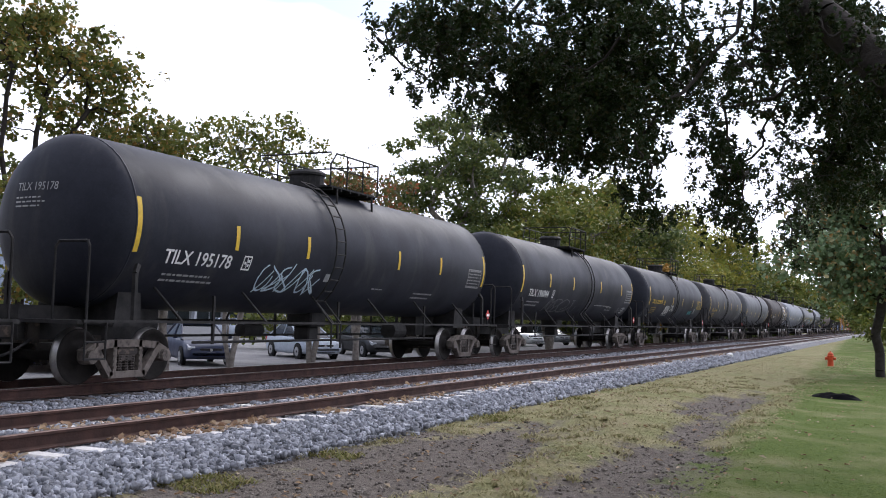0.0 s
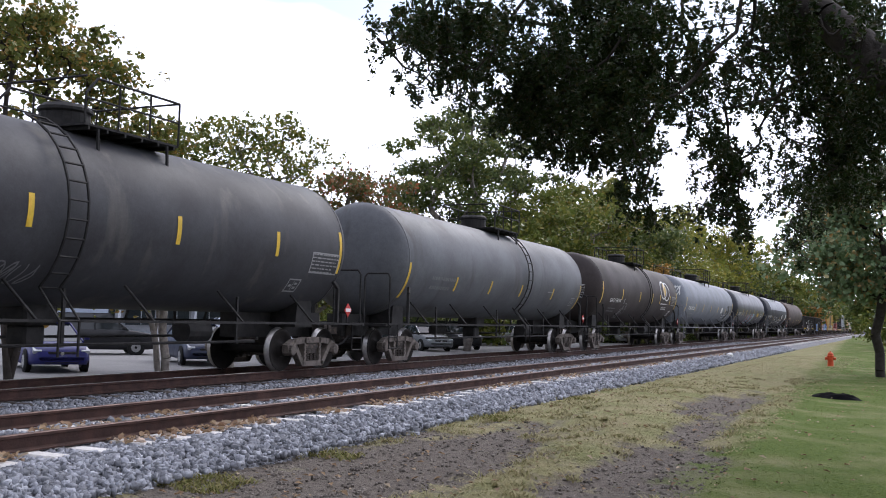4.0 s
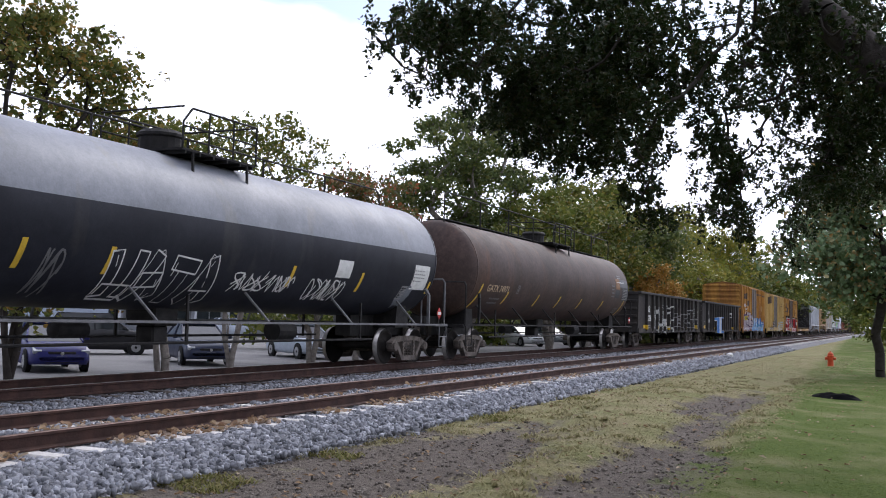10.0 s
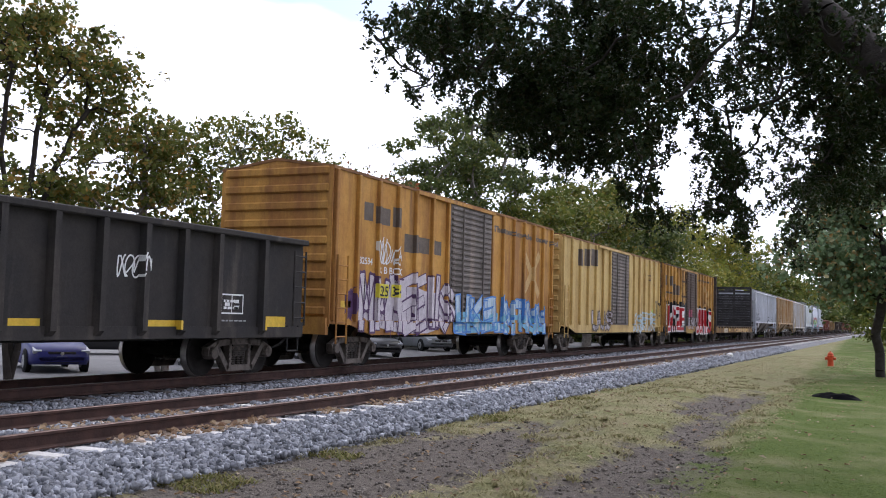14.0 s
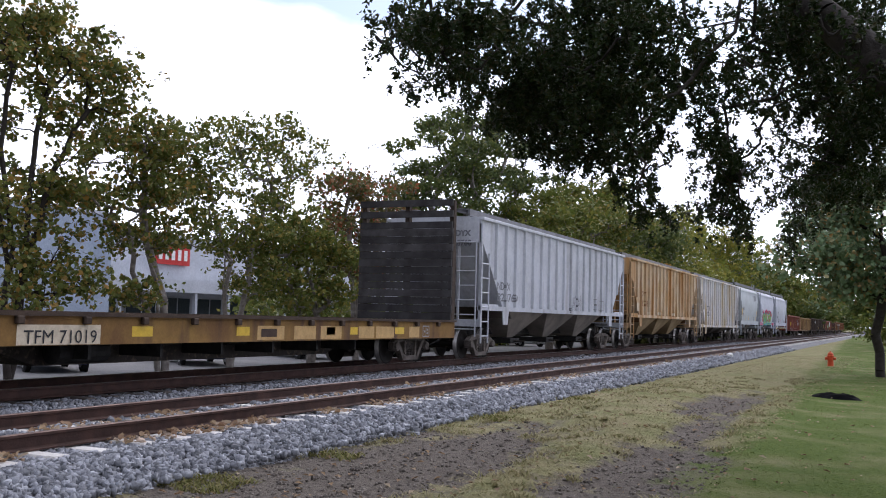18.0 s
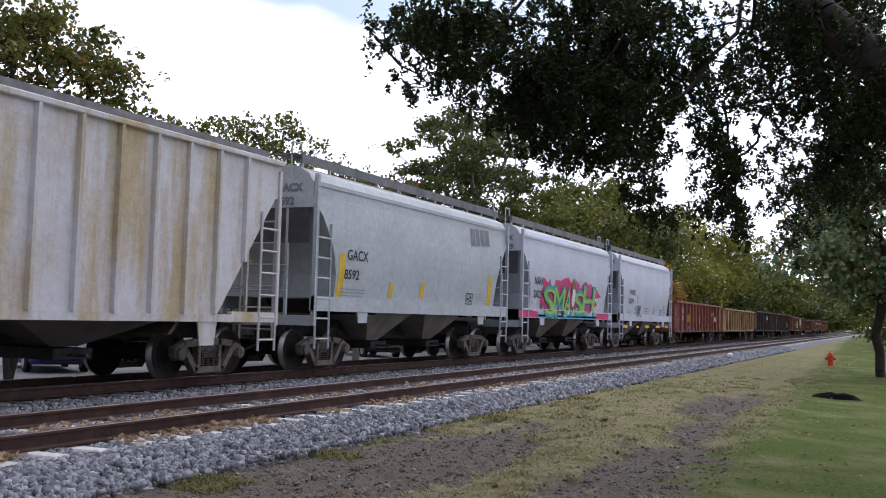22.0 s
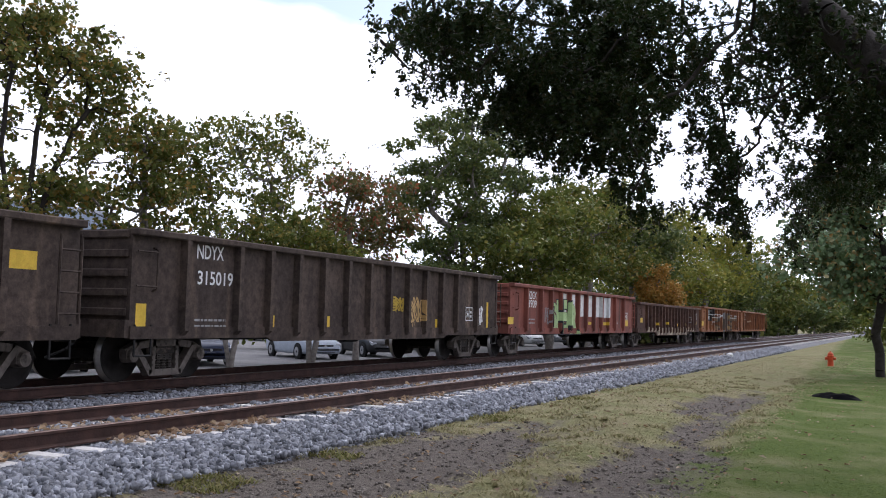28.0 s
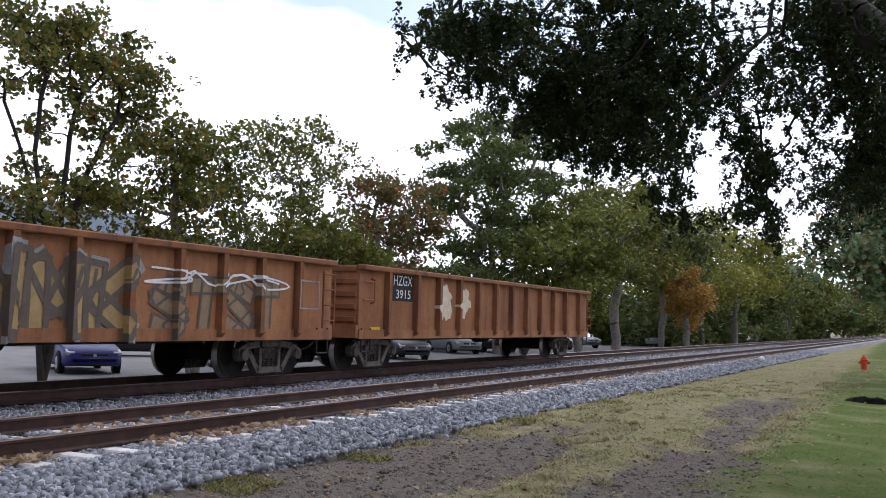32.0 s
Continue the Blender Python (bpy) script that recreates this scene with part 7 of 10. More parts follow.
def shade_tree():
    """Its trunk stands out of view; the boughs reach over the verge and hang down."""
    rnd = random.Random(77)
    th = tagged(new("tree"), "large shade tree with hanging leafy boughs, coloured dark for backlight", "tree", "trees by the railway")
    foot = Vector((10.0, -2.6, GROUND))
    wood = bmesh.new()
    limb(wood, foot + Vector((0, 0, -0.3)), (10.1, -1.5, 2.2), 0.42, 0.30, rnd, 0.02, 4, 12)
    big = limb(wood, (10.1, -1.5, 2.2), (9.94, 0.02, 3.62), 0.30, 0.20, rnd, 0.03, 3, 12)
    big += limb(wood, (9.94, 0.02, 3.62), (10.34, 0.93, 4.66), 0.20, 0.15, rnd, 0.04, 3, 12)
    crown_fork = (10.96, 1.9, 5.3)
    big += limb(wood, (10.34, 0.93, 4.66), crown_fork, 0.15, 0.11, rnd, 0.05, 3, 10)
    big += limb(wood, crown_fork, (10.0, 4.6, 5.5), 0.10, 0.04, rnd, 0.05, 5, 8)
    big += limb(wood, crown_fork, (12.6, 3.4, 5.4), 0.09, 0.03, rnd, 0.05, 5, 8)
    big += limb(wood, (9.94, 0.02, 3.62), (13.2, 0.4, 5.2), 0.13, 0.05, rnd, 0.05, 5, 8)
    big += limb(wood, (10.1, -1.5, 2.2), (16.6, 0.6, 4.6), 0.16, 0.04, rnd, 0.04, 6, 8)
    g = np.random.default_rng(77)
    for rows in BOUGHS.values():
        # each bough is a part of its own, hung on the nearest limb, so that the wind can move it
        hub = sum((Vector(r[:3]) for r in rows), Vector()) / len(rows)
        root = min(big, key=lambda t: (t - hub).length + (0.6 if t.z < hub.z else 0))
        cl, ends = [], []
        for x, y, z, w, h, full in rows:
            c = Vector((x, y, z)) - root
            ends.append(c)
            ends += [c + Vector((rnd.gauss(0, w * 0.6), rnd.gauss(0, w * 0.7), rnd.gauss(-0.2, 0.6) * h)) for _ in range(5)]
            # leaves sit along drooping shoots, so that light comes through between them
            n = int(full * 15500 * w * h) + 20
            k = max(2, n // 26)
            start = np.stack([g.normal(0, 0.5 * w, k), g.normal(0, 0.68 * w, k), g.normal(0.12 * h, 0.5 * h, k)], axis=1)
            way = np.stack([g.normal(0, 0.35, k), g.normal(0, 0.35, k), g.uniform(-1.3, -0.3, k)], axis=1) * g.uniform(0.10, 0.26, k)[:, None]
            which = g.integers(0, k, n)
            p = start[which] + way[which] * g.uniform(0, 1, n)[:, None] + g.normal(0, 0.022, (n, 3))
            cl.append(p + np.array(c))
        twigs = branching([[Vector((0, 0, 0)), (hub - root) * 0.15 + Vector((0, 0, 0.08))]], ends, rnd, 0.022, 0.0025)
        bough = part("bough", twigs, M_DARKBARK, th, at=pose(*root), smooth=True)
        tagged(part("leaves", leaves_mesh("leaves", np.concatenate(cl), 0.029, 7, L_CANOPY_SHADED, 0.25, False, 0.5), L_CANOPY_SHADED, bough), kind="stuff")
        SWAYING.append((bough, root))
    cl = []
    # unseen rest of the crown, above and behind the view, added to shade ground
    for k in range(70):
        c = np.array([rnd.uniform(2, 17), rnd.uniform(-8.0, 3.2), rnd.uniform(6.2, 9.5)])
        cl.append(g.normal(size=(120, 3)) * np.array([0.7, 0.7, 0.4]) + c)
    part("trunk", wood, M_DARKBARK, th, smooth=True)
    tagged(part("crown", leaves_mesh("crown", np.concatenate(cl), 0.058, 7, L_CANOPY_SHADED), L_CANOPY_SHADED, th), kind="stuff")
    return th


shade_tree()
# ---- car park: cars, shop building ----
def glass_material():
    m = bpy.data.materials.new("car_glass")
    m.use_nodes = True
    b = m.node_tree.nodes["Principled BSDF"]
    b.inputs["Base Color"].default_value = (0.02, 0.025, 0.03, 1)
    b.inputs["Specular IOR Level"].default_value = 0.5
    b.inputs["Roughness"].default_value = 0.05
    return m


def car_paint(name, c):
    m = surf(name, c, tuple(v * 0.92 for v in c), 3, 0.5, 0.0, 0.0, 60, spec=0.22)
    b = m.node_tree.nodes["Principled BSDF"]
    b.inputs["Coat Weight"].default_value, b.inputs["Coat Roughness"].default_value = 0.22, 0.06
    return m


M_GLASS = glass_material()
M_TYRE = plain("tyre_rubber", (0.02, 0.02, 0.02), 0.85)
M_ALLOY = plain("alloy", (0.45, 0.45, 0.46), 0.35, 0.8)
M_LAMP = plain("headlamp_glass", (0.42, 0.44, 0.48), 0.2)
C_BLUE, C_NAVY, C_SILVER = car_paint("car_blue", (0.02, 0.022, 0.14)), car_paint("car_navy", (0.022, 0.03, 0.065)), car_paint("car_silver_blue", (0.42, 0.47, 0.54))
C_WHITE, C_BLACK, C_GREY = car_paint("car_white", (0.72, 0.73, 0.74)), car_paint("car_black", (0.018, 0.018, 0.02)), car_paint("car_grey", (0.20, 0.21, 0.22))


def parked_car(label, paint, x, y, heading, suv=False, detail=True):
    """A parked saloon or estate, nose along its own +x."""
    th = tagged(new("parked_car"), label, "car", "parked cars")
    th.matrix_basis = pose(x, y, -0.705, 0, 0, heading)
    W = 0.90
    hood, roof = (1.06, 1.74) if suv else (0.93, 1.47)
    belt = hood + 0.02
    # lower body as stations along the length
    st = []
    for px, zt, w, zb in ((-2.28, 0.72, 0.70, 0.42), (-2.22, belt, 0.80, 0.30), (-1.7, belt + 0.05, 0.88, 0.24), (-0.6, belt + 0.02, W, 0.22), (0.7, belt, W, 0.22), (1.0, belt - 0.02, 0.89, 0.22), (1.5, hood - 0.06, 0.88, 0.22), (1.9, hood - 0.13, 0.85, 0.24), (2.14, hood - 0.21, 0.80, 0.26), (2.28, hood - 0.34, 0.70, 0.30), (2.33, hood - 0.48, 0.62, 0.36)):
        zm = (zb + zt) / 2
        st.append((px, [(-w * 0.94, zb), (w * 0.94, zb), (w, zb + 0.12), (w, zm + 0.05), (w * 0.97, zt - 0.07), (w * 0.88, zt), (-w * 0.88, zt), (-w * 0.97, zt - 0.07), (-w, zm + 0.05), (-w, zb + 0.12)]))
    part("body", extrude_x(bmesh.new(), st), paint, th, smooth=True)
    # cabin
    r0, r1 = (-1.75, 0.25) if suv else (-1.05, 0.15)
    back, front = (-2.1, 1.05) if suv else (-1.85, 1.2)
    bm = bmesh.new()
    lo = []
    prof = [(back, belt), (r0, roof - 0.03), ((r0 + r1) / 2, roof), (r1, roof - 0.02), (front, belt - 0.04)]
    for px, pz in prof:
        w = 0.82 - 0.2 * max(0, (pz - belt)) / (roof - belt)
        lo.append((bm.verts.new((px, -w, pz)), bm.verts.new((px, w, pz))))
    for (a, b), (c, d) in zip(lo, lo[1:]):
        bm.faces.new((a, c, d, b))
    bm.faces.new([p[0] for p in lo][::-1])
    bm.faces.new([p[1] for p in lo])
    bm.faces.new((lo[0][0], lo[0][1], lo[-1][1], lo[-1][0]))
    bmesh.ops.recalc_face_normals(bm, faces=list(bm.faces))
    part("window_glass", bm, M_GLASS, th, "dark window glass")
    part("roof", bevelled(boxes((r0 - 0.05, r1 + 0.08, -0.62, 0.62, roof - 0.035, roof + 0.02)), 0.03, 2), paint, th)
    for q in (-1, 1):
        part("windscreen_pillar", tube(bmesh.new(), (r1, q * 0.62, roof - 0.02), (front, q * 0.82, belt - 0.04), 0.035, 5), paint, th)
        part("rear_pillar", tube(bmesh.new(), (r0, q * 0.62, roof - 0.02), (back, q * 0.80, belt), 0.05, 5), paint, th)
        part("door_pillar", tube(bmesh.new(), (-0.35, q * 0.635, roof - 0.02), (-0.3, q * 0.83, belt), 0.03, 5), paint, th)
        part("wing_mirror", bevelled(boxes((0.78, 0.92, min(q * 0.92, q * 1.08), max(q * 0.92, q * 1.08), belt, belt + 0.13)), 0.03), paint, th)
        lamp = bmesh.new()
        prism(lamp, [(1.88, hood - 0.24), (2.20, hood - 0.36), (2.24, hood - 0.26), (1.95, hood - 0.16)], min(q * 0.56, q * 0.80), max(q * 0.56, q * 0.80))
        part("headlamp", lamp, M_LAMP, th, "clear headlamp")
        for wx in (-1.38, 1.38):
            wheel = part("wheel", lathe(bmesh.new(), [(-0.1, 0.2), (-0.1, 0.29), (-0.08, 0.32), (0.08, 0.32), (0.1, 0.29), (0.1, 0.2)], 20, "y"), M_TYRE, th, "black tyre", at=pose(wx, q * 0.83, 0.32), smooth=False)
            part("rim", lathe(bmesh.new(), [(-0.06, 0.05), (-0.115, 0.06), (-0.108, 0.20), (0.108, 0.20), (0.115, 0.06), (0.06, 0.05)], 12, "y"), M_ALLOY, wheel)
            part("wheel_arch", lathe(bmesh.new(), [(-0.02, 0.35), (-0.02, 0.38), (0.02, 0.38), (0.02, 0.35)], 20, "y", (wx, q * 0.885, 0.32)), M_TYRE, th)
        part("tail_lamp", boxes((-2.26, -2.16, min(q * 0.5, q * 0.80), max(q * 0.5, q * 0.80), belt - 0.22, belt - 0.06)), M_RED, th)
    part("grille", bevelled(boxes((2.16, 2.29, -0.40, 0.40, hood - 0.42, hood - 0.29)), 0.02), M_DARK, th)
    part("badge", lathe(bmesh.new(), [(2.285, 0.02), (2.30, 0.055), (2.31, 0.03)], 10, "x", (0, 0, hood - 0.35)), M_ALLOY, th)
    part("bumper_intake", boxes((2.20, 2.305, -0.48, 0.48, 0.30, 0.40)), M_DARK, th)
    part("number_plate", boxes((2.29, 2.315, -0.15, 0.15, 0.42, 0.50)), M_FADED, th)
    return th


PARKED = [
    ("blue saloon car parked facing the railway", C_BLUE, 23.35, 24.4, 237, False),
    ("dark blue saloon car parked by the railway", C_NAVY, 30.0, 23.8, 231, False),
    ("silver-blue saloon car parked on pale asphalt", C_SILVER, 37.9, 24.2, 238, False),
    ("black car parked beside the tree line", C_BLACK, 42.6, 23.4, 232, False),
    ("grey car parked beside the tree line", C_GREY, 53.0, 25.4, 232, False),
    ("black car parked in the shade", C_BLACK, 57.5, 25.4, 232, True),
    ("white car parked in the shade of trees", C_WHITE, 69.5, 25.4, 236, False),
    ("dark grey car parked under trees", C_GREY, 76.5, 25.6, 236, False),
    ("black estate car parked side-on", C_BLACK, 32.8, 31.2, 318, True),
    ("white van-like car parked farther back", C_WHITE, 37.0, 41.5, 318, True),
    ("silver car parked farther back", C_SILVER, 62.0, 46.0, 320, False),
    ("dark grey hatchback parked farther back", C_GREY, 58.8, 40.8, 40, True),
    ("white car parked under the distant trees", C_WHITE, 92.0, 24.5, 236, False),
    ("white car parked under the distant trees", C_WHITE, 101.0, 24.5, 236, False),
    ("black car parked under the distant trees", C_BLACK, 110.0, 24.5, 236, True),
    ("silver car parked under the distant trees", C_SILVER, 122.0, 24.0, 236, False),
    ("white car parked under the distant trees", C_WHITE, 140.0, 24.0, 236, False),
]
for row in PARKED:
    parked_car(*row)

M_STUCCO = surf("pale_blue_stucco", (0.33, 0.385, 0.47), (0.28, 0.33, 0.41), 0.6, 0.85, 0, 0.15, 30)
M_WHITEWALL = surf("white_stucco", (0.50, 0.52, 0.56), (0.42, 0.44, 0.48), 0.5, 0.85, 0, 0.15, 30)
M_SHOPGLASS = plain("shop_glass", (0.06, 0.075, 0.085), 0.15)


def shop_building():
    """A flat-roofed shop: pale blue end block, white front with a canopy band, dark shop windows and a red sign."""
    th = tagged(new("shop_building"), "pale flat-roofed shop with white canopy band and red sign", "building")
    part("end_block", boxes((40, 55.3, 52, 75, -0.9, 8.0)), M_STUCCO, th, "pale blue stucco block")
    part("roof_parapet", boxes((39.9, 55.4, 51.9, 75.1, 8.0, 8.3)), M_WHITEWALL, th)
    part("main_wall", boxes((55.31, 110, 56, 75, -0.9, 7.4)), M_WHITEWALL, th)
    part("main_parapet", boxes((55.31, 110.1, 55.9, 75.1, 7.4, 7.7)), M_WHITEWALL, th)
    part("canopy_band", boxes((55.31, 110, 52, 55.99, 2.7, 3.7)), M_WHITEWALL, th)
    for k in range(12):
        x = 56.5 + k * 4.4
        part("canopy_post", boxes((x, x + 0.3, 52.2, 52.5, -0.9, 2.7)), M_WHITEWALL, th)
        w = part("shop_window", boxes((x + 0.6, x + 3.9, 55.9, 55.99, 0.0, 2.3)), M_SHOPGLASS, th, "dark shop window")
        part("frame", boxes((x + 2.2, x + 2.3, 55.86, 55.9, 0.0, 2.3)), M_WHITEWALL, w)
    s = part("sign_panel", boxes((64.2, 68.6, 55.6, 55.9, 5.1, 6.8)), M_RED, th, "red shop sign with white bars")
    for k in range(5):
        part("sign_mark", boxes((64.6 + k * 0.8, 65.0 + k * 0.8, 55.55, 55.6, 5.5, 6.4)), M_WHITE, s)
    return th


shop_building()


# ---- on the verge ----
def hydrant():
    """A stubby orange fire hydrant."""
    th = tagged(new("fire_hydrant"), "orange-red fire hydrant standing on the grass verge", "fire hydrant")
    th.matrix_basis = pose(44.7, 2.44, GROUND)
    m = plain("hydrant_paint", (0.62, 0.09, 0.03), 0.5)
    part("barrel", lathe(bmesh.new(), [(-0.1, 0.17), (0.03, 0.17), (0.05, 0.12), (0.42, 0.115), (0.44, 0.15), (0.48, 0.15), (0.49, 0.11)], 16, "z"), m, th)
    part("bonnet", lathe(bmesh.new(), [(0.49, 0.12), (0.56, 0.11), (0.61, 0.07), (0.62, 0.03), (0.66, 0.03), (0.665, 0.01)], 16, "z"), m, th)
    for q in (-1, 1):
        part("hose_outlet", lathe(bmesh.new(), [(0.0, 0.055), (q * 0.17, 0.055), (q * 0.175, 0.07), (q * 0.21, 0.07), (q * 0.215, 0.02)], 12, "y", (0, 0, 0.36)), m, th)
    part("pumper_outlet", lathe(bmesh.new(), [(0.0, 0.075), (-0.17, 0.075), (-0.175, 0.09), (-0.22, 0.09), (-0.225, 0.02)], 12, "x", (0, 0, 0.33)), m, th)


hydrant()


def crumpled_bag():
    """A flattened black plastic bag lying on the turf."""
    bm = bmesh.new()
    bmesh.ops.create_grid(bm, x_segments=28, y_segments=12, size=1)
    for v in bm.verts:
        x, y = v.co.x, v.co.y
        e = max(0, 1 - (abs(x) ** 3 + abs(y) ** 2.2) ** 0.9)
        n = noise.fractal(Vector((x * 3, y * 4, 1.7)), 0.9, 2.0, 4)
        v.co = Vector((x * 0.14 + 0.10 * math.sin(y * 2.2) + n * 0.03, y * 0.56, 0.0))
        v.co.z = e ** 0.6 * (0.07 + 0.12 * abs(n)) - 0.03
        v.co.x += 0.16 * x
    m = surf("black_plastic", (0.008, 0.008, 0.009), (0.005, 0.005, 0.006), 8, 0.9, 0, 0.3, 30, spec=0.05)
    ob = part("plastic_bag", bm, m, smooth=True)
    ob.matrix_basis = pose(25.0, 1.27, GROUND + 0.03, 0, 0, 8)
    tagged(ob, "crumpled black plastic bag lying on turf", "plastic bag")


crumpled_bag()
bm = bmesh.new()
bmesh.ops.create_icosphere(bm, subdivisions=2, radius=0.15)
for v in bm.verts:
    v.co *= 1 + 0.18 * noise.noise(v.co * 9)
    v.co.z *= 0.75
ob = part("white_stone", bm, M_WHITE, smooth=True)
ob.matrix_basis = pose(48.2, 7.05, -0.17)
tagged(ob, "rounded white painted stone beside the ballast", "stone")
# ---- the train ----
P_BLACK = surf("tank_black", (0.023, 0.025, 0.034), (0.016, 0.017, 0.024), 0.9, 0.55, 0, 0.06, 30, streak=1, c3=(0.036, 0.036, 0.040), rust=0.45, spec=0.15)
P_GAS = surf("gas_tank_black", (0.020, 0.023, 0.036), (0.015, 0.017, 0.027), 0.9, 0.42, 0, 0.05, 30, streak=1, c3=(0.030, 0.031, 0.040), rust=0.4, spec=0.5)
P_CHAR = surf("tank_charcoal", (0.052, 0.053, 0.058), (0.04, 0.039, 0.043), 0.9, 0.6, 0, 0.06, 30, streak=1, c3=(0.085, 0.08, 0.075), rust=0.4, spec=0.2)
P_SLATE = surf("tank_slate", (0.10, 0.105, 0.115), (0.08, 0.082, 0.088), 0.9, 0.6, 0, 0.06, 30, streak=1, c3=(0.06, 0.058, 0.058), rust=0.4, spec=0.35)
P_BROWN = surf("tank_brown", (0.050, 0.040, 0.038), (0.038, 0.031, 0.030), 0.9, 0.65, 0, 0.08, 30, streak=1, c3=(0.04, 0.032, 0.03), rust=0.5, spec=0.2)
P_RUSTBR = surf("tank_rust_brown", (0.068, 0.044, 0.038), (0.050, 0.034, 0.030), 0.8, 0.65, 0, 0.1, 30, streak=1, c3=(0.095, 0.048, 0.030), rust=0.3, c4=(0.085, 0.046, 0.032), panel=0.55, mottle=0.35)
P_GREY = surf("tank_grey", (0.19, 0.205, 0.235), (0.16, 0.172, 0.195), 0.9, 0.55, 0, 0.06, 30, streak=1, c3=(0.17, 0.17, 0.175), rust=0.4)
P_LIGHT = surf("tank_light_grey", (0.23, 0.243, 0.275), (0.19, 0.20, 0.225), 0.9, 0.5, 0, 0.06, 30, streak=1, c3=(0.22, 0.22, 0.22), rust=0.4)
P_GON = surf("gondola_black", (0.036, 0.034, 0.034), (0.052, 0.046, 0.042), 1.2, 0.8, 0, 0.2, 30, streak=1, c3=(0.085, 0.072, 0.064), rust=0.35, spec=0.15, by_object=0.12, c4=(0.10, 0.085, 0.075), panel=0.42)
P_GONBR = surf("gondola_brown", (0.085, 0.062, 0.05), (0.055, 0.042, 0.036), 1.2, 0.85, 0, 0.2, 30, streak=1, c3=(0.14, 0.10, 0.075), rust=0.4, spec=0.15, by_object=0.1, c4=(0.045, 0.034, 0.03), panel=0.55, mottle=0.5)
P_GONRUST = surf("gondola_rust_brown", (0.115, 0.062, 0.046), (0.072, 0.042, 0.034), 1.2, 0.85, 0, 0.2, 30, streak=1, c3=(0.16, 0.085, 0.05), rust=0.4, spec=0.15, c4=(0.05, 0.03, 0.026), panel=0.55, mottle=0.4)
P_ENDRUST = surf("end_rust", (0.10, 0.055, 0.03), (0.06, 0.034, 0.024), 1.6, 0.85, 0, 0.2, 30, streak=1, c3=(0.30, 0.17, 0.05), rust=0.35, mottle=0.4)
P_GONRED = surf("gondola_red", (0.255, 0.082, 0.058), (0.195, 0.066, 0.050), 1.2, 0.8, 0, 0.2, 30, streak=1, c3=(0.09, 0.05, 0.04), rust=0.4, by_object=0.1, c4=(0.07, 0.035, 0.03), panel=0.55)
P_GONTAN = surf("gondola_tan", (0.42, 0.30, 0.14), (0.33, 0.22, 0.11), 1.2, 0.8, 0, 0.2, 30, streak=1, c3=(0.17, 0.10, 0.06), rust=0.45, by_object=0.1, c4=(0.20, 0.10, 0.05), panel=0.6)
P_GONOR = surf("gondola_orange", (0.37, 0.165, 0.075), (0.28, 0.12, 0.058), 1.2, 0.8, 0, 0.2, 30, streak=1, c3=(0.15, 0.07, 0.04), rust=0.45, by_object=0.1, c4=(0.22, 0.09, 0.04), panel=0.6)
P_GONTANR = surf("gondola_tan_rib", (0.25, 0.14, 0.065), (0.36, 0.25, 0.12), 1.6, 0.8, 0, 0.2, 30, streak=1, c3=(0.12, 0.07, 0.045), rust=0.5)
P_GONORR = surf("gondola_orange_rib", (0.17, 0.07, 0.036), (0.26, 0.105, 0.045), 1.6, 0.8, 0, 0.2, 30, streak=1, c3=(0.11, 0.05, 0.03), rust=0.5)
P_BOXY = surf("box_yellow", (0.53, 0.28, 0.065), (0.44, 0.215, 0.05), 1.0, 0.7, 0, 0.12, 30, streak=1, c3=(0.23, 0.115, 0.05), rust=0.46, by_object=0.08, c4=(0.24, 0.10, 0.035), panel=0.68)
P_BOXL = surf("box_light_yellow", (0.60, 0.43, 0.17), (0.50, 0.34, 0.13), 1.0, 0.7, 0, 0.12, 30, streak=1, c3=(0.32, 0.18, 0.07), rust=0.35, by_object=0.08, c4=(0.36, 0.22, 0.08), panel=0.55)
P_BOXO = surf("box_brown_yellow", (0.56, 0.32, 0.08), (0.46, 0.24, 0.06), 1.0, 0.7, 0, 0.12, 30, streak=1, c3=(0.10, 0.05, 0.03), rust=0.5, by_object=0.08, c4=(0.14, 0.065, 0.03), panel=0.7, mottle=0.3)
P_BOXROOF = surf("box_roof_rust", (0.30, 0.15, 0.06), (0.17, 0.085, 0.045), 1.4, 0.85, 0, 0.2, 30)
P_DOORG = surf("door_grey_brown", (0.17, 0.145, 0.13), (0.115, 0.098, 0.09), 1.0, 0.75, 0, 0.12, 30, streak=1, c3=(0.25, 0.20, 0.17), rust=0.4)
P_DOOR = surf("door_brown", (0.105, 0.07, 0.055), (0.08, 0.055, 0.045), 1.0, 0.75, 0, 0.12, 30)
P_HOPW = surf("hopper_white", (0.58, 0.595, 0.65), (0.52, 0.53, 0.57), 1.0, 0.65, 0, 0.1, 30, streak=1, c3=(0.36, 0.35, 0.36), rust=0.3, by_object=0.06, c4=(0.36, 0.355, 0.37), panel=0.5)
P_HOPT = surf("hopper_tan", (0.54, 0.43, 0.31), (0.48, 0.33, 0.18), 0.8, 0.7, 0, 0.1, 30, streak=1, c3=(0.38, 0.19, 0.06), rust=0.5, by_object=0.06, c4=(0.33, 0.155, 0.045), panel=0.68)
P_HOPS = surf("hopper_stained", (0.62, 0.61, 0.64), (0.56, 0.53, 0.52), 0.8, 0.7, 0, 0.1, 30, streak=1, c3=(0.42, 0.36, 0.27), rust=0.3, by_object=0.06, c4=(0.44, 0.31, 0.11), panel=0.64)
P_HOPG = surf("hopper_grey", (0.44, 0.475, 0.50), (0.40, 0.43, 0.45), 0.8, 0.55, 0, 0.06, 30, streak=1, c3=(0.40, 0.40, 0.38), rust=0.3)
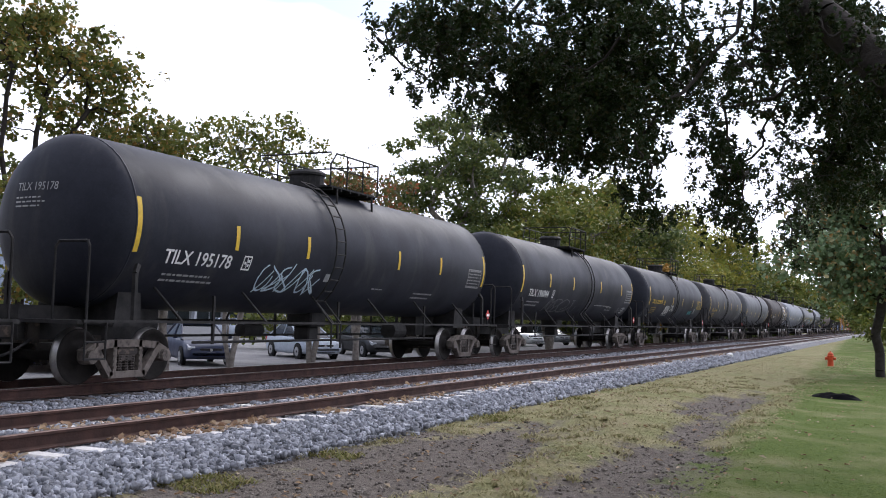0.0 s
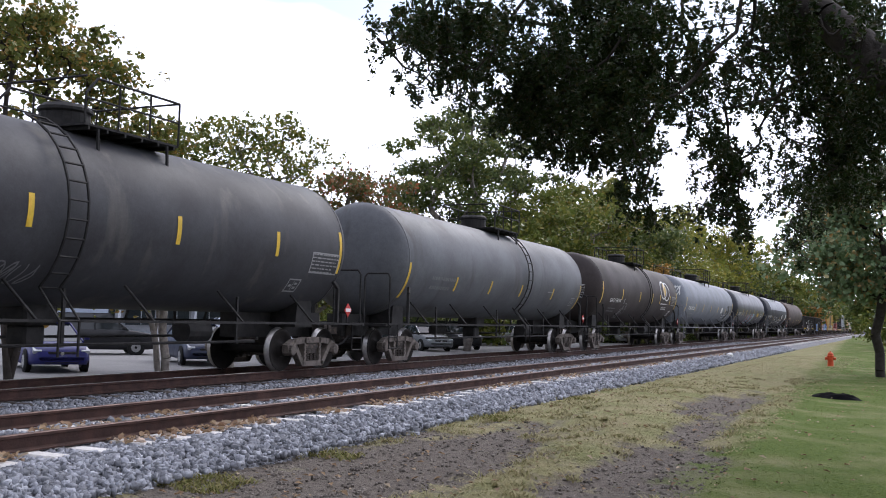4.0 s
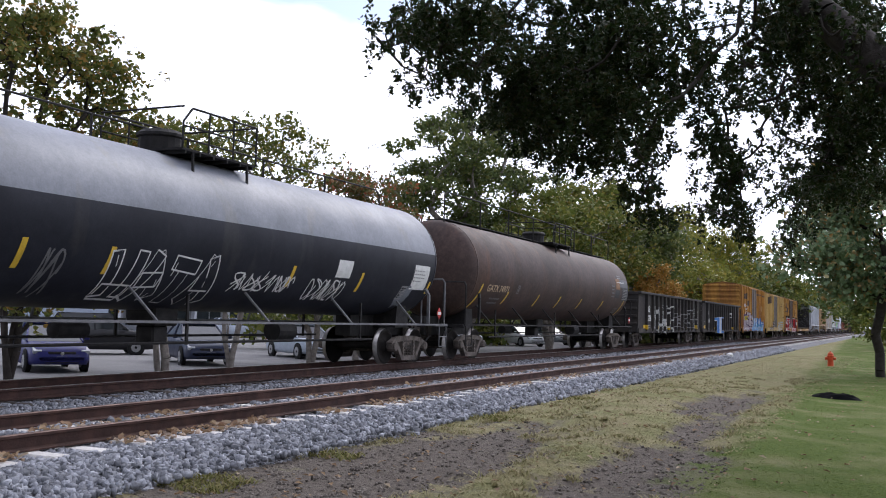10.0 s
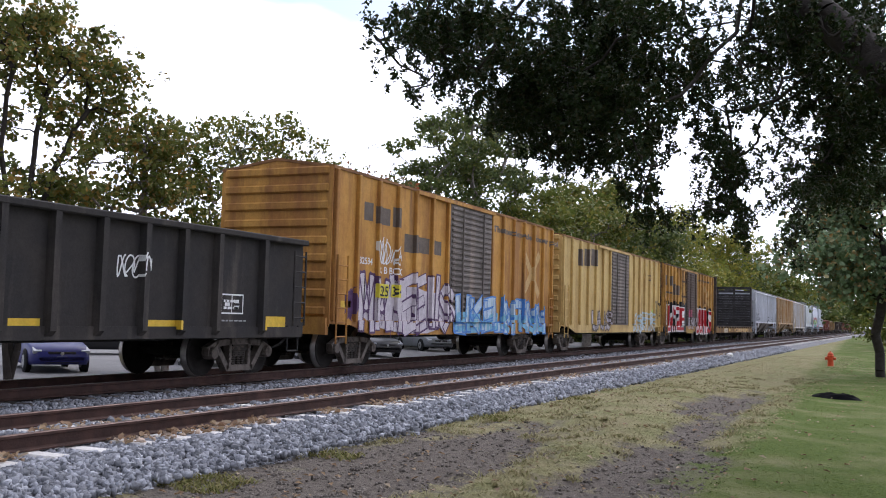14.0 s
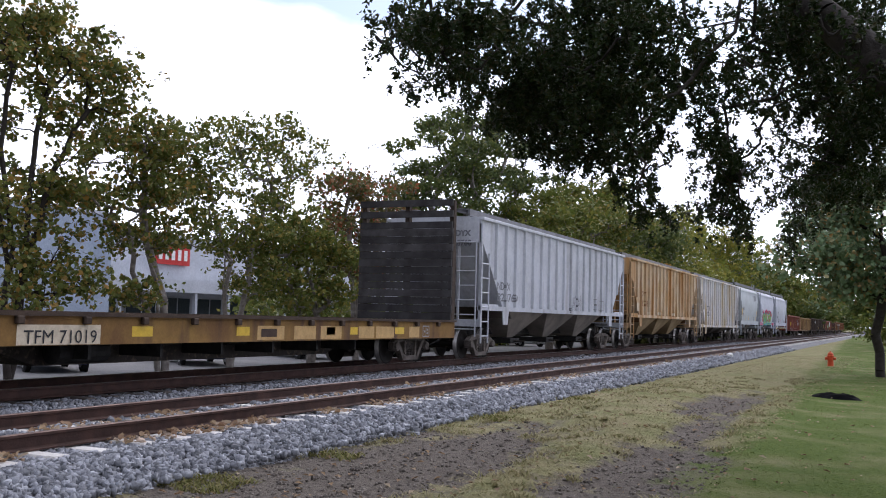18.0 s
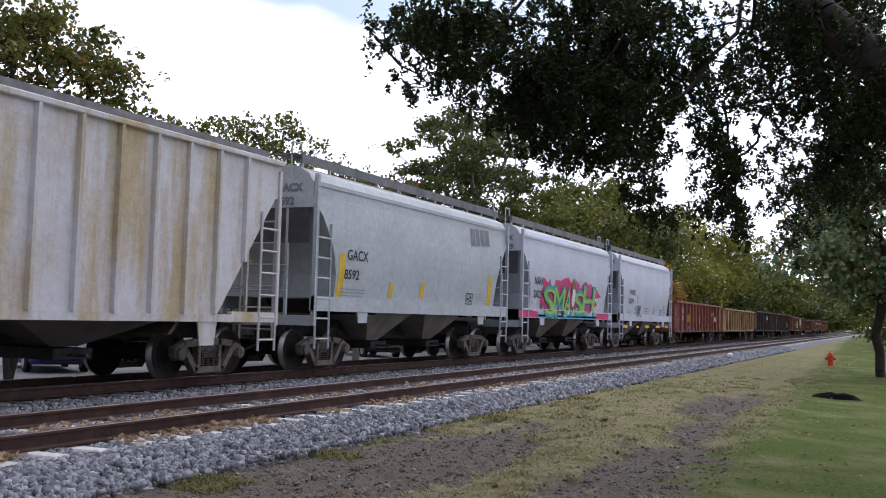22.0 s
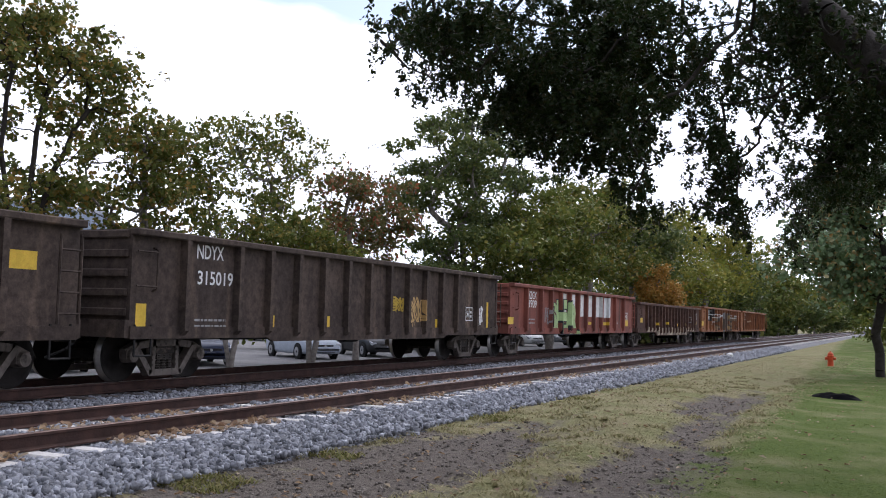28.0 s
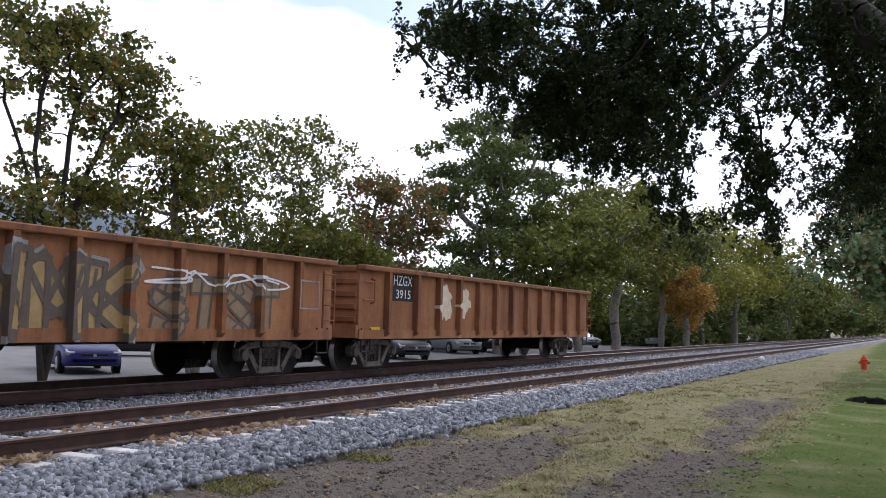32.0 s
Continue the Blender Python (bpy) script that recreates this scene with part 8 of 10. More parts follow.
P_HOPL = surf("hopper_lilac", (0.51, 0.53, 0.61), (0.46, 0.48, 0.55), 0.8, 0.55, 0, 0.06, 30, streak=1, c3=(0.42, 0.42, 0.44), rust=0.3)
# grime on the bays; on slope sheets the dark colour stands for shade
P_UNDER = surf("hopper_grime_and_shade", (0.12, 0.10, 0.085), (0.075, 0.062, 0.055), 1.0, 0.85, 0, 0.2, 30)
# rust, darkened for the shade that lies on the slope sheet
P_SLOPET = surf("hopper_shaded_rust", (0.15, 0.075, 0.03), (0.09, 0.045, 0.022), 1.0, 0.85, 0, 0.2, 30)
# dark grey that paints the shade inside the smooth hoppers' ends
P_ENDSHADE = surf("end_recess_shade", (0.075, 0.077, 0.085), (0.05, 0.05, 0.055), 2, 0.7, 0, 0.1)
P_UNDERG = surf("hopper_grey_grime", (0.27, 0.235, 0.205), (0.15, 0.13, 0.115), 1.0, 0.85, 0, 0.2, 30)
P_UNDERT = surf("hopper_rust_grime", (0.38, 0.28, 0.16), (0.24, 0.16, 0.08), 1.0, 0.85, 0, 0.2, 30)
P_MUD = surf("mud_pale", (0.40, 0.33, 0.24), (0.25, 0.20, 0.15), 2.2, 0.9, 0, 0.3, 30, c3=(0.10, 0.075, 0.06), rust=0.5, by_object=0.2)
P_MUDDARK = surf("mud_dark", (0.27, 0.21, 0.15), (0.16, 0.125, 0.09), 2.2, 0.9, 0, 0.3, 30, c3=(0.20, 0.17, 0.12), rust=0.45, by_object=0.2)
P_FLAT = surf("flat_yellow", (0.27, 0.155, 0.045), (0.17, 0.09, 0.036), 1.2, 0.8, 0, 0.2, 30, streak=1, c3=(0.11, 0.06, 0.035), rust=0.55)
P_FLATRUST = surf("flat_rust", (0.075, 0.05, 0.036), (0.05, 0.034, 0.027), 3, 0.85, 0, 0.3, 30)
P_PLANK = surf("weathered_plank", (0.068, 0.064, 0.066), (0.036, 0.033, 0.034), 2.5, 0.9, 0, 0.5, 30, by_object=0.25)
P_TRIMGREY = surf("trim_grey", (0.20, 0.20, 0.21), (0.14, 0.14, 0.145), 3, 0.7, 0.1, 0.1)

SPEED = 16.238      # metres a second, towards the viewer's left
GAPS = [11.0, 29.83, 48.68, 67.60, 86.14, 105.10, 124.0, 145.84, 166.25, 188.40, 209.97, 227.83, 245.70, 262.5, 280.68, 297.85, 319.15, 337.80, 356.38, 374.70,
        387.75, 400.70, 413.66, 431.30, 449.70, 466.72, 484.40, 502.05, 519.95, 538.0, 555.6]

# spray and stencil colours
G_PALEBLUE, G_GHOST, G_DULLYEL = plain("spray_pale_blue", (0.50, 0.62, 0.70)), plain("ghost_grey", (0.17, 0.17, 0.175)), plain("dull_yellow", (0.46, 0.31, 0.04))
G_TEAL, G_GOLD, G_RED, G_SKY = plain("spray_teal", (0.05, 0.40, 0.42)), plain("gold_paint", (0.55, 0.36, 0.09)), plain("spray_red", (0.44, 0.014, 0.022)), plain("spray_sky", (0.20, 0.46, 0.62))
G_OLIVE, G_TAN, G_RUSTY, G_BLUE = plain("spray_olive", (0.22, 0.27, 0.08)), plain("stencil_tan", (0.60, 0.45, 0.30)), plain("faded_brown", (0.24, 0.12, 0.05)), plain("spray_blue", (0.08, 0.24, 0.60))
G_SOOT, G_LEMON, G_LILAC, G_PURPLE = plain("soot_grey", (0.13, 0.10, 0.08)), plain("spray_lemon", (0.72, 0.62, 0.06)), plain("spray_lilac", (0.58, 0.52, 0.56)), plain("spray_purple", (0.10, 0.05, 0.12))
G_PALE, G_LIME, G_PINK, G_OCHRE, G_GREYINK = plain("chalky_cream", (0.66, 0.56, 0.42)), plain("spray_lime", (0.36, 0.58, 0.10)), plain("spray_magenta", (0.62, 0.05, 0.17)), plain("ochre_paint", (0.42, 0.26, 0.05)), plain("faded_ink", (0.20, 0.20, 0.22))
G_MINT = plain("spray_mint", (0.42, 0.56, 0.26))
G_PRINT = plain("faded_print_grey", (0.30, 0.30, 0.29))
G_TANFADE = plain("faded_cream", (0.56, 0.36, 0.15))
G_GREYBROWN, G_KHAKI = plain("spray_grey_brown", (0.30, 0.20, 0.12)), plain("spray_khaki", (0.40, 0.27, 0.12))
# ---- painted marks, wagon by wagon: x from the front of the body, height, width, height of mark ----
letters(1, 0.86, 2.07, 1.85, 0.25, "TILX 195178", M_WHITE, bold=0.05)
mark(1, "frame", 3.1, 2.07, 0.26, 0.28, M_WHITE)
mark(1, "bars", 0.97, 1.74, 1.48, 0.2, M_FADED, n=2)
mark(1, "scrawl", 3.84, 1.69, 2.21, 0.54, G_PALEBLUE, n=6, seed=4, line=0.035)
mark(1, "rect", 6.25, 1.98, 0.22, 0.17, M_FADED)
mark(1, "bars", 8.61, 1.87, 0.71, 0.08, M_FADED, n=1)
mark(1, "bars", 10.97, 1.71, 1.25, 0.22, M_FADED, n=2)
mark(1, "bars", 14.1, 2.15, 0.97, 0.55, M_FADED, n=6)
mark(1, "frame", 14.1, 2.15, 0.97, 0.55, M_FADED)
letters(2, 0.91, 2.08, 2.07, 0.25, "TILX 196044", M_WHITE, bold=0.05)
mark(2, "frame", 3.43, 2.09, 0.22, 0.27, M_WHITE)
mark(2, "bars", 1.08, 1.72, 1.52, 0.24, M_FADED, n=2)
mark(2, "scrawl", 3.37, 1.57, 3.61, 0.51, G_GHOST, n=7, seed=9, line=0.03)
mark(2, "bars", 9.59, 1.89, 2.49, 0.11, M_FADED, n=1)
mark(2, "bars", 14.27, 2.15, 1.05, 0.58, M_FADED, n=6)
mark(2, "frame", 14.27, 2.15, 1.05, 0.58, M_FADED)
mark(2, "frame", 14.38, 1.67, 0.47, 0.26, M_WHITE)
mark(2, "bars", 11.57, 1.73, 0.97, 0.22, M_FADED, n=2)
mark(2, "scrawl", 13.58, 1.67, 0.55, 0.24, G_GHOST, n=4, seed=2, line=0.025)
letters(3, 1.18, 2.28, 2.04, 0.21, "UTLX 205991", M_YELLOW, bold=0.05)
mark(3, "frame", 3.98, 2.26, 0.25, 0.23, M_YELLOW)
mark(3, "bars", 1.34, 1.75, 1.14, 0.37, G_DULLYEL, n=4)
mark(3, "scrawl", 4.69, 1.67, 1.12, 0.54, M_WHITE, n=5, seed=5, line=0.035)
mark(3, "scrawl", 6.02, 1.94, 0.89, 0.32, M_WHITE, n=4, seed=6, line=0.03)
mark(3, "scrawl", 11.61, 1.83, 1.04, 0.2, G_TEAL, n=4, seed=3, line=0.03)
mark(3, "frame", 13.16, 1.93, 0.42, 0.24, M_WHITE)
mark(3, "bars", 13.87, 2.2, 1.2, 0.5, G_DULLYEL, n=6)
mark(3, "frame", 13.87, 2.2, 1.2, 0.5, G_DULLYEL)
mark(3, "rect", 1.4, 1.6, 0.15, 0.12, M_FADED)
letters(4, 1.03, 2.14, 2.0, 0.24, "UTLX 211144", G_DULLYEL, bold=0.05)
mark(4, "frame", 3.96, 2.14, 0.24, 0.25, M_FADED)
mark(4, "bars", 1.28, 1.66, 1.28, 0.43, G_DULLYEL, n=4)
mark(4, "scrawl", 5.55, 1.58, 1.03, 0.33, G_GHOST, n=5, seed=8, line=0.025)
mark(4, "bars", 13.85, 2.14, 1.12, 0.46, M_FADED, n=6)
mark(4, "frame", 13.85, 2.14, 1.12, 0.46, M_FADED)
mark(4, "frame", 13.28, 1.71, 0.45, 0.28, M_FADED)
mark(5, "bars", 11.52, 2.22, 0.57, 0.12, M_FADED, n=1)
mark(5, "frame", 14.53, 1.84, 0.46, 0.31, M_FADED)
mark(5, "bars", 14.99, 2.2, 0.94, 0.54, G_GHOST, n=6)
mark(5, "frame", 14.99, 2.2, 0.94, 0.54, G_GHOST)
mark(5, "bars", 14.67, 1.47, 0.73, 0.28, G_GHOST, n=3)
mark(5, "bars", 13.0, 2.03, 0.68, 0.08, G_GHOST, n=1)
mark(5, "bars", 1.53, 1.96, 1.75, 0.51, G_GHOST, n=2)
letters(6, 1.56, 2.15, 1.89, 0.17, "GATX 54194", M_WHITE, bold=0.05)
mark(6, "frame", 4.01, 2.13, 0.19, 0.23, M_FADED)
mark(6, "ring", 4.3, 1.45, 0.68, 0.72, M_FADED, th=0.025)
mark(6, "scrawl", 4.08, 1.45, 0.4, 0.5, M_FADED, n=3, seed=12, line=0.02)
letters(6, 4.68, 1.85, 0.2, 0.16, "12", M_FADED)
letters(6, 4.5, 1.58, 0.16, 0.16, "11", M_FADED)
mark(6, "bars", 1.86, 1.69, 1.53, 0.25, G_GHOST, n=2)
mark(6, "bars", 11.87, 2.23, 2.01, 0.15, M_WHITE, n=1)
letters(6, 12.42, 1.99, 1.13, 0.15, "EDIBLE OILS", M_WHITE, bold=0.05)
mark(6, "bars", 14.62, 2.24, 0.97, 0.5, M_FADED, n=6)
mark(6, "frame", 14.62, 2.24, 0.97, 0.5, M_FADED)
mark(6, "frame", 14.6, 1.67, 0.5, 0.28, M_WHITE)
mark(6, "ring", 11.69, 2.54, 1.5, 0.99, M_WHITE, th=0.075)
mark(6, "ring", 12.47, 2.46, 1.43, 1.03, M_WHITE, th=0.075)
mark(6, "blob", 12.37, 2.75, 0.69, 0.7, G_GOLD, rough=0.03)
letters(7, 1.22, 2.15, 1.91, 0.19, "PLMX 135120", M_WHITE, bold=0.05)
mark(7, "frame", 3.79, 2.11, 0.22, 0.26, M_FADED)
mark(7, "bars", 1.5, 1.68, 1.73, 0.28, M_FADED, n=3)
mark(7, "rect", 13.62, 2.09, 0.61, 0.4, M_WHITE)
mark(7, "rect", 16.2, 2.53, 0.9, 0.14, P_CHAR)
mark(7, "rect", 16.63, 2.2, 0.5, 0.44, P_CHAR)
mark(7, "blob", 16.75, 1.98, 0.62, 0.44, P_CHAR, rough=0.1)
mark(7, "rect", 16.2, 1.66, 0.72, 0.36, P_CHAR)
mark(7, "rect", 15.91, 2.12, 0.6, 0.18, P_CHAR)
mark(7, "rect", 17.5, 2.5, 1.0, 0.2, G_GHOST)
mark(7, "rect", 17.5, 2.1, 1.0, 0.38, G_PRINT)
mark(7, "bars", 17.54, 2.12, 0.92, 0.35, M_DARK, n=6, layer=1)
mark(7, "frame", 16.85, 1.59, 0.54, 0.26, M_WHITE, layer=1)
mark(7, "bars", 15.64, 1.9, 0.79, 0.1, M_WHITE, n=1)
mark(7, "blob", 14.81, 1.72, 0.37, 0.45, P_CHAR, rough=0.3)
mark(7, "bars", 14.63, 1.9, 0.4, 0.12, M_WHITE, n=1)
mark(7, "bars", 14.72, 1.76, 0.82, 0.11, M_WHITE, n=1)
letters(8, 1.12, 2.09, 2.18, 0.23, "GATX 62242", M_WHITE, bold=0.05)
mark(8, "frame", 3.82, 2.07, 0.29, 0.29, M_WHITE)
mark(8, "bars", 1.38, 1.69, 1.84, 0.22, M_FADED, n=2)
letters(8, 6.55, 1.25, 1.0, 0.9, "U", G_PALEBLUE, bold=0.28, layer=1)
letters(8, 6.55, 1.25, 1.0, 0.9, "U", G_RED, bold=0.03, layer=2)
letters(8, 7.62, 1.28, 1.0, 0.98, "A", G_PALEBLUE, bold=0.28, layer=1)
letters(8, 7.62, 1.28, 1.0, 0.98, "A", G_SKY, bold=0.03, layer=2)
letters(8, 8.7, 1.35, 1.0, 0.86, "V", G_PALEBLUE, bold=0.28, layer=1)
letters(8, 8.7, 1.35, 1.0, 0.86, "V", G_RED, bold=0.03, layer=2)
letters(8, 9.82, 1.45, 0.85, 0.8, "E", G_PALEBLUE, bold=0.28, layer=1)
letters(8, 9.82, 1.45, 0.85, 0.8, "E", G_SKY, bold=0.03, layer=2)
mark(8, "scrawl", 10.82, 1.48, 0.5, 0.45, G_OLIVE, n=4, seed=7, line=0.03)
mark(8, "rect", 12.91, 2.05, 0.75, 0.33, M_YELLOW)
mark(8, "bars", 13.0, 1.74, 0.83, 0.23, M_WHITE, n=3)
letters(8, 15.09, 2.28, 0.91, 0.12, "NON ODORIZED", M_WHITE, bold=0.05)
letters(8, 14.86, 2.04, 1.49, 0.14, "LIQUEFIED PETROLEUM GAS", M_WHITE, bold=0.05)
mark(8, "bars", 16.69, 2.08, 0.98, 0.55, M_FADED, n=6)
mark(8, "frame", 16.69, 2.08, 0.98, 0.55, M_FADED)
letters(9, 1.49, 2.12, 2.32, 0.23, "PLMX 135109", M_WHITE, bold=0.05)
mark(9, "frame", 4.15, 2.1, 0.24, 0.28, M_FADED)
mark(9, "bars", 1.93, 1.71, 1.51, 0.19, M_FADED, n=2)
mark(9, "scrawl", 10.38, 1.69, 2.06, 0.34, M_WHITE, n=8, seed=23, line=0.03)
mark(9, "scrawl", 13.12, 1.57, 1.45, 0.47, M_WHITE, n=6, seed=24, line=0.03)
mark(9, "scrawl", 5.61, 1.44, 0.36, 0.71, G_GHOST, n=3, seed=25, line=0.035)
mark(9, "chunks", 7.0, 1.4, 2.95, 0.85, P_BLACK, seed=27, n=4)
mark(9, "chunk_lines", 7.0, 1.4, 2.95, 0.85, M_WHITE, seed=27, n=4, line=0.03)
mark(9, "rect", 14.0, 2.1, 0.65, 0.4, M_WHITE)
mark(9, "rect", 17.89, 1.97, 0.89, 0.64, M_WHITE)
mark(9, "bars", 17.83, 2.15, 0.72, 0.36, M_FADED, n=4)
mark(9, "blob", 17.53, 1.46, 0.63, 0.56, P_GREY, rough=0.3)
mark(9, "bars", 17.46, 1.69, 0.32, 0.35, M_FADED, n=6)
mark(9, "frame", 17.46, 1.69, 0.32, 0.35, M_FADED)
letters(10, 1.07, 2.1, 1.79, 0.22, "GATX 74971", G_TAN, bold=0.05)
mark(10, "frame", 3.68, 2.11, 0.23, 0.28, G_GHOST)
mark(10, "bars", 1.59, 1.7, 1.01, 0.27, G_GHOST, n=2)
mark(10, "rect", 16.35, 2.73, 0.68, 0.48, G_RUSTY)
mark(10, "rect", 17.06, 2.84, 1.35, 0.36, P_SLATE)
mark(10, "rect", 17.43, 2.24, 1.1, 0.6, P_CHAR)
mark(10, "rect", 16.24, 2.33, 0.77, 0.36, P_CHAR)
mark(10, "frame", 16.96, 1.67, 0.49, 0.22, G_GHOST)
mark(10, "bars", 15.6, 2.32, 0.55, 0.62, G_GHOST, n=4)
mark(10, "bars", 17.5, 2.28, 0.98, 0.5, M_FADED, n=7, layer=1)
mark(10, "bars", 16.5, 3.0, 1.2, 0.12, M_WHITE, n=1, layer=1)
mark(10, "bars", 16.73, 3.2, 0.75, 0.2, M_FADED, n=2)
letters(11, 1.92, 1.81, 0.54, 0.31, "NS", M_WHITE, bold=0.05)
letters(11, 1.89, 1.34, 0.88, 0.31, "2008", M_WHITE, bold=0.05)
letters(11, 3.38, 1.36, 0.44, 0.32, "29", M_WHITE, bold=0.05)
mark(11, "bars", 1.88, 0.86, 0.86, 0.33, M_FADED, n=3)
mark(11, "rect", 1.09, 0.92, 0.48, 0.23, M_YELLOW)
mark(11, "rect", 3.89, 0.9, 0.49, 0.18, M_YELLOW)
mark(11, "rect", 6.75, 0.9, 0.58, 0.19, M_YELLOW)
mark(11, "rect", 9.04, 0.91, 0.6, 0.19, M_YELLOW)
mark(11, "rect", 11.89, 0.92, 0.72, 0.2, M_YELLOW)
mark(11, "rect", 14.95, 0.94, 0.98, 0.24, M_YELLOW)
mark(11, "scrawl", 3.11, 0.71, 2.16, 1.49, M_WHITE, n=4, seed=31, line=0.035)
mark(11, "scrawl", 5.04, 0.7, 2.89, 1.61, M_WHITE, n=4, seed=32, line=0.035)
mark(11, "scrawl", 8.14, 0.97, 3.93, 0.9, M_FADED, n=5, seed=33, line=0.03)
mark(11, "chunk_lines", 11.9, 1.0, 3.9, 1.15, M_FADED, seed=34, n=5, line=0.028)
mark(11, "frame", 14.02, 1.18, 0.62, 0.37, M_FADED)
mark(11, "bars", 13.96, 1.0, 0.59, 0.13, M_FADED, n=1)
letters(12, 1.95, 1.9, 0.47, 0.33, "NS", M_WHITE, bold=0.05)
letters(12, 1.93, 1.36, 0.84, 0.29, "2009", M_WHITE, bold=0.05)
letters(12, 3.13, 1.38, 0.43, 0.29, "07", M_WHITE, bold=0.05)
mark(12, "bars", 1.87, 0.75, 0.86, 0.28, M_FADED, n=3)
mark(12, "rect", 0.51, 0.95, 0.58, 0.23, M_YELLOW)
mark(12, "rect", 3.92, 0.92, 0.56, 0.15, M_YELLOW)
mark(12, "rect", 9.11, 0.92, 0.58, 0.16, M_YELLOW)
mark(12, "rect", 12.0, 0.92, 0.75, 0.16, M_YELLOW)
mark(12, "rect", 15.23, 0.91, 0.9, 0.27, M_YELLOW)
letters(12, 4.58, 0.69, 0.97, 1.03, "T", M_WHITE, bold=0.12, layer=1)
letters(12, 4.58, 0.69, 0.97, 1.03, "T", G_BLUE, bold=0.05, layer=2)
letters(12, 5.66, 0.68, 1.06, 1.07, "E", M_WHITE, bold=0.12, layer=1)
letters(12, 5.66, 0.68, 1.06, 1.07, "E", G_BLUE, bold=0.05, layer=2)
letters(12, 6.82, 0.67, 1.15, 1.11, "K", M_WHITE, bold=0.12, layer=1)
letters(12, 6.82, 0.67, 1.15, 1.11, "K", G_BLUE, bold=0.05, layer=2)
mark(12, "scrawl", 11.24, 1.77, 0.7, 0.38, M_WHITE, n=4, seed=41, line=0.03)
mark(12, "frame", 13.97, 1.21, 0.69, 0.38, M_WHITE)
mark(12, "bars", 14.05, 1.27, 0.5, 0.26, M_WHITE, n=2)
mark(12, "bars", 13.9, 1.05, 0.9, 0.08, M_FADED, n=1)
mark(12, "bars", 0.64, 1.38, 0.27, 0.11, M_FADED, n=1)
mark(13, "rect", 1.48, 3.52, 0.45, 0.44, G_SOOT)
mark(13, "rect", 2.06, 3.49, 0.76, 0.42, G_SOOT)
mark(13, "rect", 2.96, 3.49, 0.48, 0.5, G_SOOT)
mark(13, "rect", 3.63, 2.91, 0.74, 0.47, G_SOOT)
mark(13, "rect", 4.47, 2.94, 0.66, 0.42, G_SOOT)
mark(13, "rect", 5.24, 2.96, 0.67, 0.38, G_SOOT)
letters(13, 10.04, 3.94, 6.03, 0.25, "The nationwide boxcar pool", G_SOOT, bold=0.16)
mark(13, "rect", 2.09, 1.69, 0.68, 0.34, G_LEMON, layer=4)
mark(13, "rect", 2.92, 1.72, 0.54, 0.32, G_LEMON, layer=4)
letters(13, 2.14, 1.73, 0.59, 0.25, "325", M_INKBLACK, layer=5, bold=0.05)
letters(13, 2.97, 1.75, 0.41, 0.24, "34", M_INKBLACK, layer=5, bold=0.05)
mark(13, "scrawl", 2.13, 2.52, 0.72, 0.57, M_WHITE, n=4, seed=51, line=0.035)
letters(13, 1.33, 2.47, 0.62, 0.16, "32534", M_WHITE, bold=0.05)
mark(13, "scrawl", 2.88, 2.53, 0.6, 0.49, M_WHITE, n=3, seed=52, line=0.03)
letters(13, 2.28, 2.29, 1.25, 0.17, "R B BOX", M_WHITE, bold=0.05)
mark(13, "cross", 12.69, 2.16, 1.5, 1.35, G_TANFADE)
mark(13, "rect", 0.51, 1.42, 0.46, 0.15, M_YELLOW)
mark(13, "blob", 1.5, 0.80, 5.2, 1.2, G_LILAC, rough=0.05)
mark(13, "chunks", 1.35, 0.80, 5.2, 1.5, G_LILAC, seed=60, n=7, layer=1)
mark(13, "chunk_lines", 1.35, 0.80, 5.2, 1.5, G_PURPLE, seed=60, n=7, line=0.05, layer=1)
mark(13, "chunks", 6.75, 0.82, 8.2, 1.05, G_PALEBLUE, seed=80, n=8)
mark(13, "chunks", 6.8, 0.85, 8.1, 0.55, G_SKY, seed=83, n=9, layer=1)
mark(13, "chunk_lines", 6.75, 0.82, 8.2, 1.05, G_BLUE, seed=80, n=8, line=0.045, layer=2)
mark(13, "blob", 0.71, 1.12, 0.47, 0.78, G_PURPLE, rough=0.3)
mark(14, "rect", 2.19, 3.46, 0.69, 0.67, G_SOOT)
mark(14, "rect", 3.05, 3.51, 0.8, 0.69, G_SOOT)
mark(14, "rect", 4.04, 3.57, 1.01, 0.7, G_SOOT)
mark(14, "scrawl", 16.27, 1.47, 0.58, 0.99, G_SOOT, n=3, seed=103, line=0.03)
mark(14, "chunks", 4.2, 0.9, 3.0, 0.8, G_LILAC, seed=401, n=4)
mark(14, "chunk_lines", 4.2, 0.9, 3.0, 0.8, G_SOOT, seed=401, n=4, line=0.05, layer=1)
mark(14, "chunk_lines", 11.4, 0.88, 4.6, 0.85, G_PALEBLUE, seed=404, n=5, line=0.07)
mark(14, "rect", 15.43, 1.75, 0.23, 0.2, G_LIME)
mark(14, "bars", 14.89, 1.46, 0.18, 0.48, G_SOOT, n=5)
letters(14, 14.56, 3.57, 0.64, 0.13, "company", G_SOOT, bold=0.05)
letters(14, 14.55, 3.41, 0.62, 0.14, "railroad", G_SOOT, bold=0.05)
mark(14, "scrawl", 14.56, 0.87, 0.56, 0.27, M_FADED, n=3, seed=104, line=0.05)
mark(15, "rect", 0.54, 3.35, 0.4, 0.57, G_SOOT)
mark(15, "rect", 1.06, 3.37, 0.51, 0.54, G_SOOT)
mark(15, "rect", 1.73, 3.37, 0.54, 0.55, G_SOOT)
mark(15, "rect", 2.34, 3.34, 0.35, 0.62, G_SOOT)
